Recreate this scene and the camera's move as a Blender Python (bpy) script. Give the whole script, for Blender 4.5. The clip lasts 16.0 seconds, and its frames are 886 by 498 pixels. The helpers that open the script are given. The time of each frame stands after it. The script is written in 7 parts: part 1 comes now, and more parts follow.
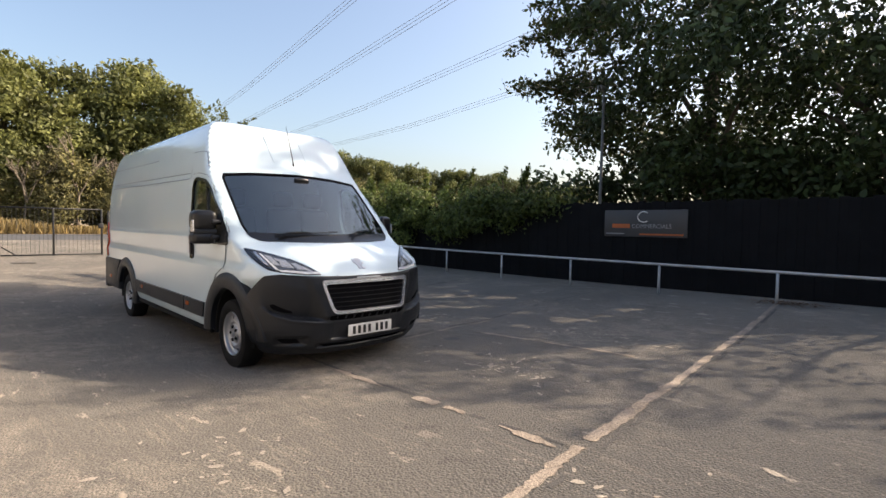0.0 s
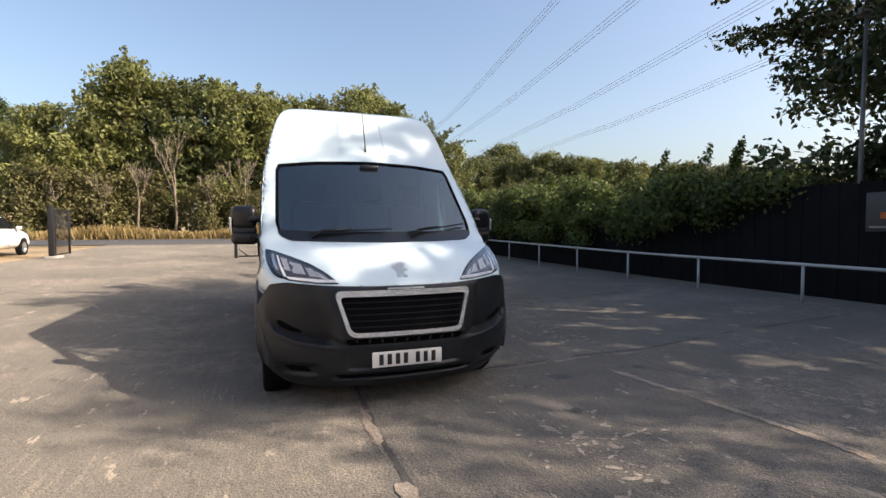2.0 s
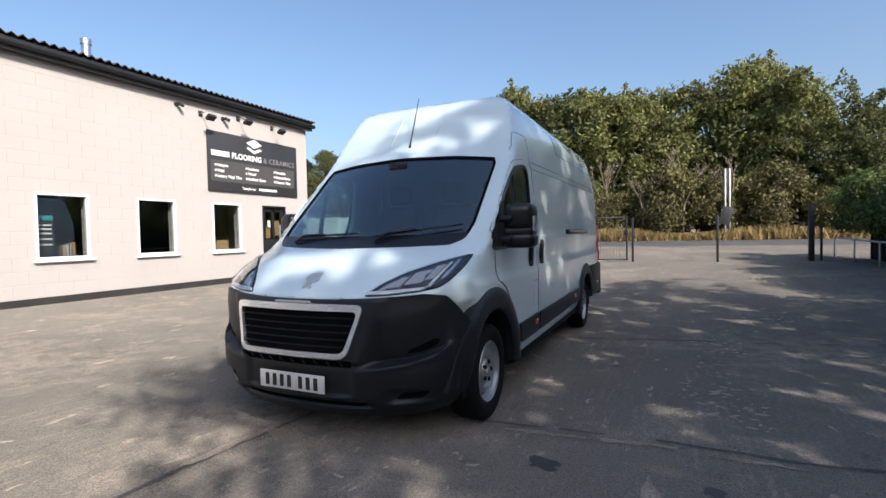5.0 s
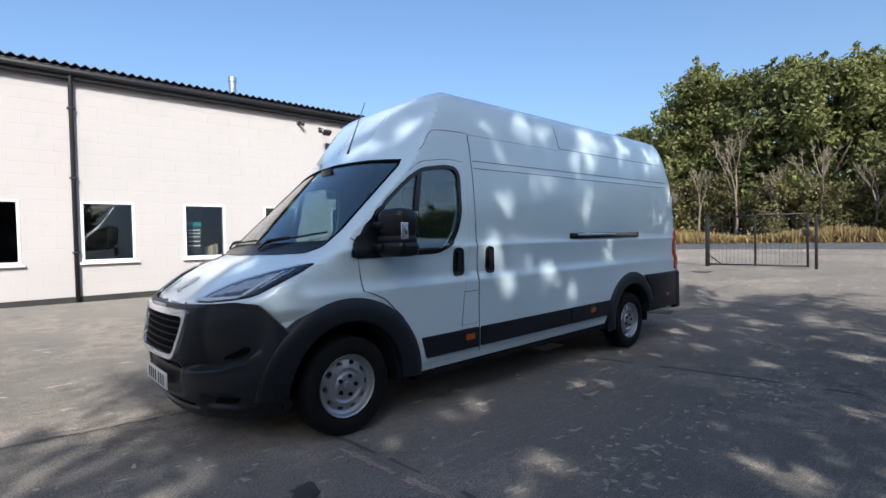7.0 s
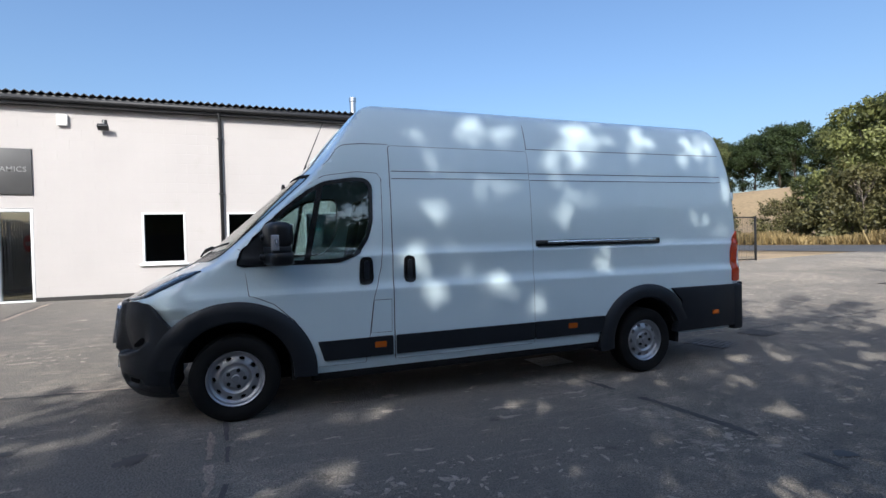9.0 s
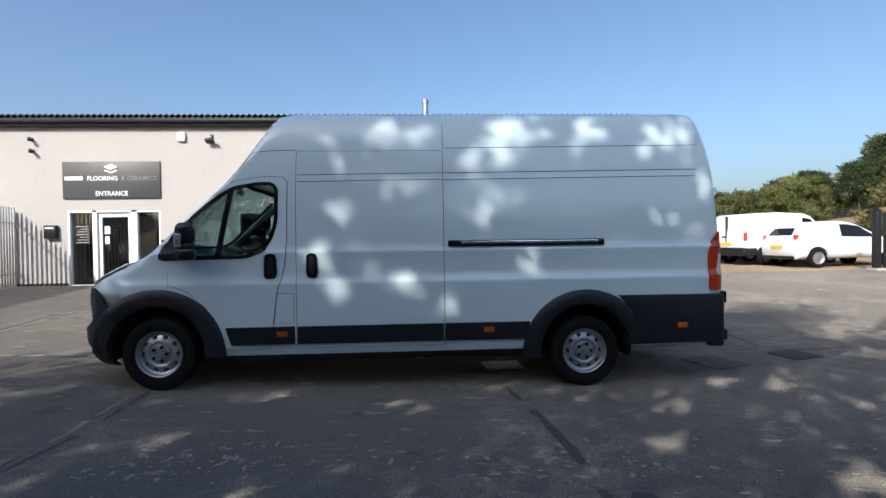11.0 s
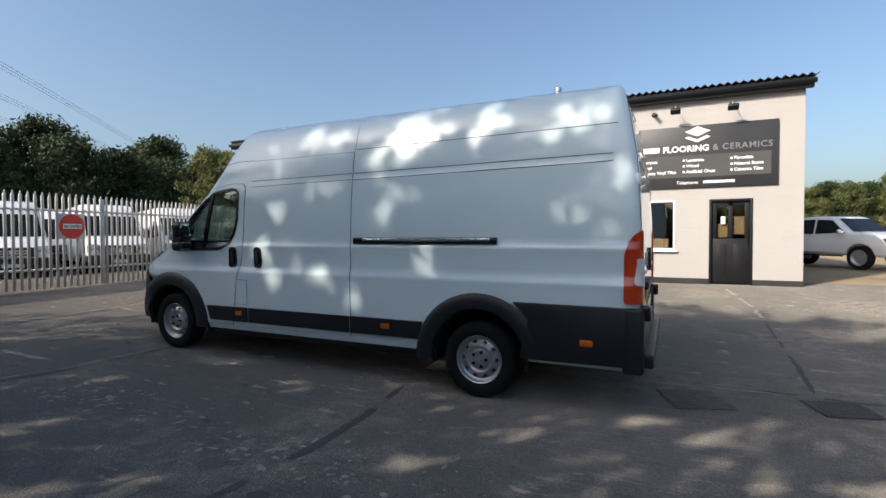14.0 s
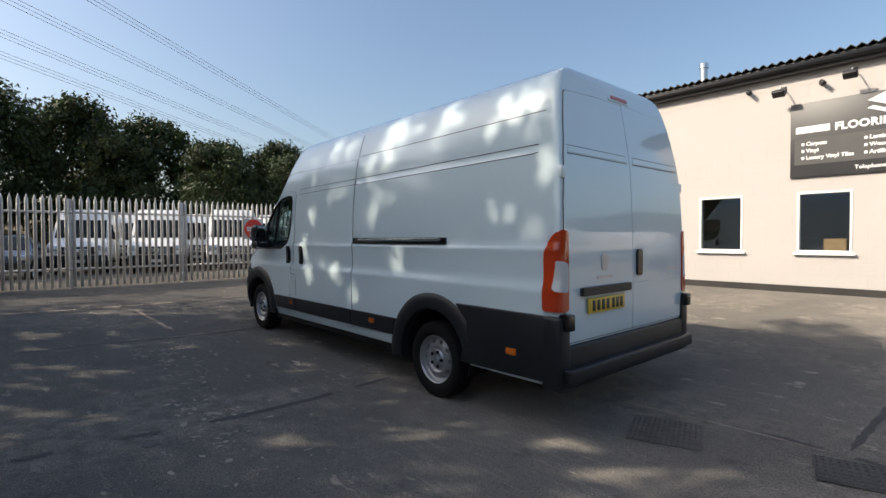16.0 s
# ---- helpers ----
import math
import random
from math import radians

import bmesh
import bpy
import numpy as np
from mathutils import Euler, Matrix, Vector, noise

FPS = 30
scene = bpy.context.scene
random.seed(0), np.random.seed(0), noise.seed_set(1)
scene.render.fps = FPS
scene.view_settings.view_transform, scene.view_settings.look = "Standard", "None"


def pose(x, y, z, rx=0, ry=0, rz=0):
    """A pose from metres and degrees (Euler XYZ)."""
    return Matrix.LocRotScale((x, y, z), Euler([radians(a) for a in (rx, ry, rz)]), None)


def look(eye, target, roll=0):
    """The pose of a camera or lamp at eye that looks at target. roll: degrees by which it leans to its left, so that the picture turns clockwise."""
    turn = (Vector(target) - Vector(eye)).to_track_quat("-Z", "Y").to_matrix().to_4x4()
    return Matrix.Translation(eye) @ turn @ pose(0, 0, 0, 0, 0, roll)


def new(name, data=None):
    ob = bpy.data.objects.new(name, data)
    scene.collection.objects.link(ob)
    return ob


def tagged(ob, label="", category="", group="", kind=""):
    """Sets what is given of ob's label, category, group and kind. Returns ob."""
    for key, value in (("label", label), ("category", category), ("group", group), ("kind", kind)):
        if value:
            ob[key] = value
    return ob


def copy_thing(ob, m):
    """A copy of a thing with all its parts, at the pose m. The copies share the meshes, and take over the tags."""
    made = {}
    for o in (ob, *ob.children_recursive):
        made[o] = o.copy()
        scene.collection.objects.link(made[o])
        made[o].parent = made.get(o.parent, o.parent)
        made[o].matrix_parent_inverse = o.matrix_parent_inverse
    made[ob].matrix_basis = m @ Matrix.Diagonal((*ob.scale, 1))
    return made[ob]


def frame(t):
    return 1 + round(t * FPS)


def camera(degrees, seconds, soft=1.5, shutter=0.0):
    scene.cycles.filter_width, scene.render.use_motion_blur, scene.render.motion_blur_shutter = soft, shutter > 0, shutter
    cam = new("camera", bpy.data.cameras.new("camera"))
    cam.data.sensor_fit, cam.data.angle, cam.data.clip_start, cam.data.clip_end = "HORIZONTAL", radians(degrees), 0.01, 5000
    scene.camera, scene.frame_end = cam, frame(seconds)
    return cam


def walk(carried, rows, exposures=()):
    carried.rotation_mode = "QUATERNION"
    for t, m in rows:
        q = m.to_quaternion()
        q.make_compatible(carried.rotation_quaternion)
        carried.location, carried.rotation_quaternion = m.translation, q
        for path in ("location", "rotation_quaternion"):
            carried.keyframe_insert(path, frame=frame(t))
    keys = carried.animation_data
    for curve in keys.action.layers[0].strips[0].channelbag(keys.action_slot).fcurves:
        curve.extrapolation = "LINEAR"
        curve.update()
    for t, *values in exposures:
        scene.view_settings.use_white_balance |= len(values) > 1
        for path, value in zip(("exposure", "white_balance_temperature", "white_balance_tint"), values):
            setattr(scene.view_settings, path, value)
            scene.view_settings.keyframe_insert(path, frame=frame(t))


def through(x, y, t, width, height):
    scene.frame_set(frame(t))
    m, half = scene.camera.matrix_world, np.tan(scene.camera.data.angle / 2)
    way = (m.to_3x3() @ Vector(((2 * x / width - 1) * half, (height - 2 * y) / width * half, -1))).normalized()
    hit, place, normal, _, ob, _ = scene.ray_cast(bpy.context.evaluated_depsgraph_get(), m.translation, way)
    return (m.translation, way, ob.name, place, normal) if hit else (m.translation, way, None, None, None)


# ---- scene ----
cam = camera(84.2, 16.0)
PATH = [
    (0, (-0.429, 0.852, 1.414), (-1.846, 2.262, 1.327), 1.1),
    (0.5, (-0.625, 1.277, 1.416), (-2.135, 2.586, 1.328), 0.9),
    (1, (-0.745, 1.77, 1.4), (-2.403, 2.884, 1.312), 0.4),
    (1.5, (-0.878, 2.275, 1.366), (-2.674, 3.151, 1.276), 0.2),
    (2, (-0.948, 2.801, 1.353), (-2.827, 3.479, 1.266), -0.0),
    (2.5, (-1.051, 3.356, 1.319), (-3.01, 3.75, 1.237), -0.4),
    (3, (-1.181, 3.911, 1.304), (-3.176, 4.018, 1.232), -0.7),
    (3.5, (-1.3, 4.456, 1.324), (-3.293, 4.301, 1.251), -1.0),
    (4, (-1.493, 4.971, 1.331), (-3.458, 4.607, 1.263), -1.0),
    (4.5, (-1.677, 5.468, 1.34), (-3.583, 4.864, 1.276), -1.1),
    (5, (-1.983, 5.953, 1.319), (-3.79, 5.097, 1.26), -1.2),
    (5.2, (-2.111, 6.145, 1.321), (-3.883, 5.219, 1.263), -1.4),
    (7.5, (-4.001, 8.029, 1.335), (-5.208, 6.435, 1.29), -1.2),
    (8, (-4.503, 8.371, 1.364), (-5.56, 6.674, 1.318), -1.3),
    (10.3, (-6.937, 9.309, 1.344), (-7.2, 7.326, 1.323), -1.0),
    (10.5, (-7.173, 9.353, 1.332), (-7.393, 7.366, 1.306), -0.9),
    (11, (-7.713, 9.418, 1.347), (-7.818, 7.421, 1.314), -0.8),
    (11.5, (-8.251, 9.429, 1.35), (-8.185, 7.43, 1.317), -0.7),
    (12, (-8.749, 9.356, 1.343), (-8.543, 7.367, 1.311), -0.4),
    (12.5, (-9.336, 9.28, 1.355), (-8.962, 7.316, 1.317), -0.5),
    (13, (-9.864, 9.142, 1.361), (-9.328, 7.216, 1.318), -0.3),
    (13.5, (-10.402, 9.038, 1.391), (-9.723, 7.157, 1.342), -0.2),
    (14, (-10.904, 8.818, 1.361), (-10.053, 7.009, 1.31), -0.2),
    (14.5, (-11.414, 8.569, 1.366), (-10.387, 6.853, 1.318), -0.2),
    (15, (-11.868, 8.282, 1.349), (-10.686, 6.67, 1.303), -0.2),
    (15.5, (-12.278, 7.949, 1.351), (-10.94, 6.464, 1.301), -0.2),
    (16, (-12.665, 7.582, 1.351), (-11.167, 6.257, 1.304), -0.3),
]
EXPOSURES = [(0, 0.9, 6850, 13), (2, 0.72, 6650, 13), (3.5, 0.53, 6300, 13), (5, 0.42, 5850, 11), (8, 0.37, 5400, 9), (11, 0.25, 5600, 9), (12.5, 0.23, 5850, 9), (14.5, 0.32, 6100, 9), (16, 0.38, 6350, 9)]
walk(cam, [(t, look(eye, target, roll)) for t, eye, target, roll in PATH], EXPOSURES)

# ---- world, sun, exposure ----
SUN = Vector((1.9, 3.03, 2.6)).normalized()
world = bpy.data.worlds.new("world")
scene.world = world
world.use_nodes = True
wn = world.node_tree.nodes
sky = wn.new("ShaderNodeTexSky")
sky.sky_type, sky.sun_disc = "NISHITA", False
sky.sun_elevation, sky.sun_rotation = math.asin(SUN.z), math.atan2(SUN.x, SUN.y)
sky.air_density, sky.dust_density, sky.ozone_density = 1.15, 3.6, 1.7
world.node_tree.links.new(sky.outputs[0], wn["Background"].inputs[0])
wn["Background"].inputs[1].default_value = 0.145
sun = new("sun", bpy.data.lights.new("sun", "SUN"))
sun.data.energy, sun.data.angle, sun.data.color = 5.0, radians(0.53), (1.0, 0.865, 0.69)
sun.matrix_world = look(SUN * 60, (0, 0, 0))


# ---- materials ----
def material(name, colour, rough=0.6, metal=0.0, vary=0.0, scale=8.0, bump=0.0, bump_scale=40.0, fine=0.0, island=0.0, stain=None, spec=0.5, coat=0.0):
    """A principled material: two scales of colour variation, an optional stain colour with a shape of its own, and bump."""
    m = bpy.data.materials.new(name)
    m.use_nodes = True
    nt = m.node_tree
    n, l = nt.nodes, nt.links
    b = n["Principled BSDF"]
    b.inputs["Base Color"].default_value = (*colour, 1)
    b.inputs["Roughness"].default_value = rough
    b.inputs["Metallic"].default_value = metal
    b.inputs["Specular IOR Level"].default_value = spec
    b.inputs["Coat Weight"].default_value = coat
    b.inputs["Coat Roughness"].default_value = 0.03
    co = n.new("ShaderNodeNewGeometry")
    out = None

    def noise_at(sc, detail=4.0):
        t = n.new("ShaderNodeTexNoise")
        t.inputs["Scale"].default_value, t.inputs["Detail"].default_value = sc, detail
        l.new(co.outputs["Position"], t.inputs["Vector"])
        return t.outputs["Fac"]

    def scaled(value, low, high):
        r = n.new("ShaderNodeMapRange")
        r.inputs["To Min"].default_value, r.inputs["To Max"].default_value = low, high
        r.inputs["From Min"].default_value, r.inputs["From Max"].default_value = 0.25, 0.75
        l.new(value, r.inputs["Value"])
        return r.outputs[0]

    factors = []
    if vary:
        factors.append(scaled(noise_at(scale), 1 - vary, 1 + vary))
    if fine:
        factors.append(scaled(noise_at(bump_scale, 2.0), 1 - fine, 1 + fine))
    if island:
        r = n.new("ShaderNodeMapRange")
        r.inputs["To Min"].default_value, r.inputs["To Max"].default_value = 1 - island, 1 + island
        l.new(co.outputs["Random Per Island"], r.inputs["Value"])
        factors.append(r.outputs[0])
    if factors or stain:
        rgb = n.new("ShaderNodeRGB")
        rgb.outputs[0].default_value = (*colour, 1)
        out = rgb.outputs[0]
        if stain:
            mix = n.new("ShaderNodeMix")
            mix.data_type = "RGBA"
            r = n.new("ShaderNodeMapRange")
            r.inputs["From Min"].default_value, r.inputs["From Max"].default_value = stain[2], stain[2] + 0.1
            l.new(noise_at(stain[1], 8.0), r.inputs["Value"])
            l.new(r.outputs[0], mix.inputs[0])
            l.new(out, mix.inputs[6])
            mix.inputs[7].default_value = (*stain[0], 1)
            out = mix.outputs[2]
        for f in factors:
            v = n.new("ShaderNodeVectorMath")
            v.operation = "SCALE"
            l.new(out, v.inputs[0])
            l.new(f, v.inputs["Scale"])
            out = v.outputs[0]
        l.new(out, b.inputs["Base Color"])
    if bump:
        t = n.new("ShaderNodeBump")
        t.inputs["Strength"].default_value, t.inputs["Distance"].default_value = bump, 0.01
        l.new(noise_at(bump_scale), t.inputs["Height"])
        l.new(t.outputs[0], b.inputs["Normal"])
    return m


def glass_material(name, tint, rough=0.0, through=0.8, ior=1.5):
    """Thin glass: a clear, tinted pane with a real surface reflection."""
    m = bpy.data.materials.new(name)
    m.use_nodes = True
    n, l = m.node_tree.nodes, m.node_tree.links
    n.remove(n["Principled BSDF"])
    clear, gloss, mix, weight, power, fac = n.new("ShaderNodeBsdfTransparent"), n.new("ShaderNodeBsdfGlossy"), n.new("ShaderNodeMixShader"), n.new("ShaderNodeLayerWeight"), n.new("ShaderNodeMath"), n.new("ShaderNodeMath")
    clear.inputs[0].default_value = (*[c * through for c in tint], 1)
    gloss.inputs["Roughness"].default_value = rough
    base = ((ior - 1) / (ior + 1)) ** 2
    weight.inputs["Blend"].default_value = 0.5
    power.operation, power.inputs[1].default_value = "POWER", 4.0
    fac.operation, fac.inputs[1].default_value, fac.inputs[2].default_value = "MULTIPLY_ADD", 1 - base, base
    l.new(weight.outputs["Facing"], power.inputs[0])
    l.new(power.outputs[0], fac.inputs[0])
    l.new(fac.outputs[0], mix.inputs[0])
    l.new(clear.outputs[0], mix.inputs[1])
    l.new(gloss.outputs[0], mix.inputs[2])
    l.new(mix.outputs[0], n["Material Output"].inputs[0])
    return m


def leaf_material(name, colour, spread=0.45, through=0.35, hue=(0, 0, 0)):
    m = bpy.data.materials.new(name)
    m.use_nodes = True
    n, l = m.node_tree.nodes, m.node_tree.links
    b = n["Principled BSDF"]
    b.inputs["Roughness"].default_value, b.inputs["Specular IOR Level"].default_value = 0.55, 0.3
    geo, ramp, mix, tr = n.new("ShaderNodeNewGeometry"), n.new("ShaderNodeValToRGB"), n.new("ShaderNodeMixShader"), n.new("ShaderNodeBsdfTranslucent")
    dark = [c * (1 - spread) for c in colour]
    light = [c * (1 + spread) + d for c, d in zip(colour, hue)]
    ramp.color_ramp.elements[0].color, ramp.color_ramp.elements[1].color = (*dark, 1), (*light, 1)
    l.new(geo.outputs["Random Per Island"], ramp.inputs[0])
    big = n.new("ShaderNodeTexNoise")
    big.inputs["Scale"].default_value = 0.35
    l.new(geo.outputs["Position"], big.inputs["Vector"])
    vr = n.new("ShaderNodeMapRange")
    vr.inputs["From Min"].default_value, vr.inputs["From Max"].default_value = 0.3, 0.7
    vr.inputs["To Min"].default_value, vr.inputs["To Max"].default_value = 0.65, 1.35
    l.new(big.outputs["Fac"], vr.inputs["Value"])
    sc = n.new("ShaderNodeVectorMath")
    sc.operation = "SCALE"
    l.new(ramp.outputs[0], sc.inputs[0])
    l.new(vr.outputs[0], sc.inputs["Scale"])
    l.new(sc.outputs[0], b.inputs["Base Color"])
    l.new(sc.outputs[0], tr.inputs[0])
    mix.inputs[0].default_value = through
    l.new(b.outputs[0], mix.inputs[1])
    l.new(tr.outputs[0], mix.inputs[2])
    l.new(mix.outputs[0], n["Material Output"].inputs[0])
    return m


def asphalt_material(name, stone, sand, dark, worn=0.52):
    """Old exposed aggregate: grey stones in sandy filler, bald sandy areas, dark stains and wheel scuffs."""
    m = bpy.data.materials.new(name)
    m.use_nodes = True
    n, l = m.node_tree.nodes, m.node_tree.links
    b = n["Principled BSDF"]
    b.inputs["Roughness"].default_value, b.inputs["Specular IOR Level"].default_value = 0.9, 0.15
    b.inputs["Diffuse Roughness"].default_value = 1.0
    geo = n.new("ShaderNodeNewGeometry")

    def tex(kind, scale, detail=None, stretch=None):
        t = n.new(kind)
        t.inputs["Scale"].default_value = scale
        if detail is not None:
            t.inputs["Detail"].default_value = detail
            t.inputs["Roughness"].default_value = 0.65
        src = geo.outputs["Position"]
        if stretch:
            mp = n.new("ShaderNodeMapping")
            mp.inputs["Scale"].default_value = stretch
            l.new(src, mp.inputs["Vector"])
            src = mp.outputs[0]
        l.new(src, t.inputs["Vector"])
        return t

    def window(value, low, high, to0=0.0, to1=1.0):
        r = n.new("ShaderNodeMapRange")
        for key, x in zip(("From Min", "From Max", "To Min", "To Max"), (low, high, to0, to1)):
            r.inputs[key].default_value = x
        l.new(value, r.inputs["Value"])
        return r.outputs[0]

    def mixed(fac, a, c):
        x = n.new("ShaderNodeMix")
        x.data_type = "RGBA"
        l.new(fac, x.inputs[0])
        for sock, v in ((6, a), (7, c)):
            if isinstance(v, tuple):
                x.inputs[sock].default_value = (*v, 1)
            else:
                l.new(v, x.inputs[sock])
        return x.outputs[2]

    def times(a, c):
        x = n.new("ShaderNodeMath")
        x.operation = "MULTIPLY"
        l.new(a, x.inputs[0]), l.new(c, x.inputs[1])
        return x.outputs[0]

    cells = tex("ShaderNodeTexVoronoi", 62.0)
    grit = tex("ShaderNodeTexNoise", 120.0, 2.0)
    chips = tex("ShaderNodeTexVoronoi", 95.0)
    base = mixed(window(cells.outputs["Distance"], 0.25, 0.8), stone, tuple(c * 1.22 for c in stone))
    base = mixed(window(grit.outputs["Fac"], 0.50, 0.66, 0.0, 0.7), base, dark)
    base = mixed(window(chips.outputs["Distance"], 0.16, 0.28, 0.75, 0.0), base, tuple(c * 0.95 for c in sand))
    speck = window(grit.outputs["Fac"], 0.36, 0.50, 1.0, 0.12)
    # bald sandy crust, its edge broken up by the stones
    crust = times(window(tex("ShaderNodeTexNoise", 0.5, 9.0).outputs["Fac"], worn, worn + 0.07), window(tex("ShaderNodeTexNoise", 6.0, 7.0).outputs["Fac"], 0.42, 0.54))
    base = mixed(times(crust, speck), base, tuple(c * 1.15 for c in sand))
    # scrapes along the yard, thin and broken
    scrape = times(window(tex("ShaderNodeTexNoise", 2.2, 5.0, (1.0, 11.0, 1.0)).outputs["Fac"], 0.555, 0.59), window(tex("ShaderNodeTexNoise", 0.8, 3.0).outputs["Fac"], 0.44, 0.54))
    base = mixed(times(scrape, speck), base, tuple(c * 0.95 for c in sand))
    # flakes of pale crust
    flake = times(window(tex("ShaderNodeTexNoise", 3.2, 8.0, (1.0, 2.2, 1.0)).outputs["Fac"], 0.62, 0.65), window(tex("ShaderNodeTexNoise", 0.37, 2.0).outputs["Fac"], 0.38, 0.5))
    base = mixed(window(flake, 0, 1, 0, 0.7), base, tuple(c * 1.25 for c in sand))
    stain = window(tex("ShaderNodeTexNoise", 0.23, 5.0).outputs["Fac"], 0.36, 0.66, 1.10, 0.86)
    spots = window(tex("ShaderNodeTexNoise", 2.3, 5.0).outputs["Fac"], 0.64, 0.72, 1.0, 0.68)
    v = n.new("ShaderNodeVectorMath")
    v.operation = "SCALE"
    l.new(base, v.inputs[0]), l.new(times(stain, spots), v.inputs["Scale"])
    l.new(v.outputs[0], b.inputs["Base Color"])
    bump = n.new("ShaderNodeBump")
    bump.inputs["Strength"].default_value, bump.inputs["Distance"].default_value = 0.7, 0.012
    l.new(cells.outputs["Distance"], bump.inputs["Height"])
    bump.invert = True
    l.new(bump.outputs[0], b.inputs["Normal"])
    return m


ASPHALT = asphalt_material("worn_aggregate_asphalt", (0.153, 0.141, 0.124), (0.315, 0.274, 0.222), (0.040, 0.037, 0.034), 0.50)
REFLECTOR = material("silver_reflector", (0.66, 0.67, 0.70), 0.25, 0.7, vary=0.05)
WHITE = material("white_van_paint", (0.665, 0.785, 0.82), 0.25, vary=0.02, scale=1.5, coat=1.0)
PLASTIC = material("black_bumper_plastic", (0.0115, 0.0135, 0.017), 0.43, vary=0.15, scale=4, bump=0.15, bump_scale=500, spec=0.42)
GLOSS_BLACK = material("gloss_black_plastic", (0.008, 0.008, 0.009), 0.25, vary=0.1)
RUBBER = material("tyre_rubber", (0.009, 0.009, 0.009), 0.85, vary=0.25, scale=6, bump=0.3, bump_scale=120, spec=0.2)
STEEL_RIM = material("silver_steel_wheel", (0.42, 0.43, 0.45), 0.42, 0.75, vary=0.1, scale=12)
CHROME = material("satin_chrome", (0.88, 0.89, 0.91), 0.2, 0.75, vary=0.03)
DARK_METAL = material("dark_underbody", (0.010, 0.010, 0.010), 0.9, vary=0.3, scale=5, spec=0.2)
GREY_TRIM = material("grey_cab_trim", (0.16, 0.16, 0.165), 0.75, vary=0.15, scale=5)
SEAT_CLOTH = material("dark_seat_cloth", (0.06, 0.06, 0.066), 0.9, vary=0.25, scale=20)
BULKHEAD = material("grey_bulkhead", (0.38, 0.38, 0.39), 0.7, vary=0.1, scale=3)
GLASS = glass_material("van_glass", (0.80, 0.90, 0.90), through=0.86, ior=2.1)
MIRROR_SHELL = material("black_mirror_shell", (0.007, 0.007, 0.008), 0.38, vary=0.1, scale=6, spec=0.45)
LENS = glass_material("clear_lens", (1, 1, 1), through=0.92)
RED = material("red_lamp_lens", (0.50, 0.05, 0.012), 0.12, vary=0.1, coat=0.5)
AMBER = material("amber_lamp_lens", (0.50, 0.115, 0.01), 0.15, vary=0.1, coat=0.5)
MIRROR = material("mirror_glass", (0.8, 0.82, 0.84), 0.02, 1.0)
PLATE_WHITE = material("white_number_plate", (0.60, 0.60, 0.59), 0.35, vary=0.03)
PLATE_YELLOW = material("yellow_number_plate", (0.75, 0.52, 0.06), 0.35, vary=0.05)
INK = material("black_ink", (0.012, 0.012, 0.013), 0.4, vary=0.1)
BADGE = material("bright_badge_metal", (0.50, 0.52, 0.54), 0.3, 0.4, vary=0.1)

# matt near-black: grille mesh, screen edge, and recess shade painted on the bumper
VOID = material("near_black_matt", (0.004, 0.004, 0.005), 0.9, vary=0.1, spec=0.05)
JOINT = material("sandy_joint", (0.27, 0.222, 0.176), 0.95, vary=0.4, scale=4, bump=0.8, bump_scale=70, fine=0.45)
CRUST = material("pale_worn_crust", (0.315, 0.275, 0.225), 0.95, vary=0.25, scale=14, bump=0.6, bump_scale=80, fine=0.25)
PATCH = material("dark_repair_asphalt", (0.075, 0.07, 0.065), 0.9, vary=0.2, scale=2, bump=0.7, bump_scale=80, fine=0.3)
ROAD = material("road_asphalt", (0.075, 0.075, 0.078), 0.9, vary=0.12, scale=1.0, fine=0.2, bump=0.3)
GRAVEL = material("sandy_gravel_lot", (0.32, 0.235, 0.135), 0.95, vary=0.18, scale=0.5, bump=0.6, bump_scale=40, fine=0.25, stain=((0.21, 0.17, 0.12), 0.4, 0.58))
EARTH = material("field_earth", (0.27, 0.195, 0.105), 0.95, vary=0.3, scale=0.05, fine=0.2, bump_scale=2)
GRASS = leaf_material("dry_grass", (0.26, 0.195, 0.085), 0.35, 0.3)
# colour lowered to carry the shade of crowns seen against the sun
LEAF_NEAR = leaf_material("darkened_tree_leaves", (0.038, 0.056, 0.018), 0.5, 0.2)
LEAF_WOOD = leaf_material("woodland_leaves", (0.138, 0.152, 0.056), 0.45, 0.35, (0.04, 0.035, 0))
LEAF_OAK = leaf_material("dark_woodland_leaves", (0.11, 0.125, 0.048), 0.45, 0.35)
LEAF_BROWN = leaf_material("browning_leaves", (0.11, 0.106, 0.047), 0.5, 0.3, (0.035, 0.025, 0))
LEAF_HEDGE = leaf_material("hedge_leaves", (0.072, 0.098, 0.030), 0.55, 0.32, (0.03, 0.035, 0))
BARK = material("tree_bark", (0.09, 0.075, 0.055), 0.95, vary=0.35, scale=6, bump=0.8, bump_scale=30)
CREAM = material("cream_masonry_paint", (0.477, 0.446, 0.424), 0.85, vary=0.04, scale=0.8, bump=0.25, bump_scale=60, fine=0.03, stain=((0.447, 0.42, 0.385), 1.1, 0.66))
PLINTH = material("black_plinth_paint", (0.03, 0.028, 0.026), 0.8, vary=0.3, scale=3)
FASCIA = material("black_fascia", (0.02, 0.02, 0.022), 0.55, vary=0.2, scale=3)
ROOFING = material("dark_corrugated_roofing", (0.05, 0.048, 0.047), 0.8, vary=0.3, scale=2, bump=0.4)
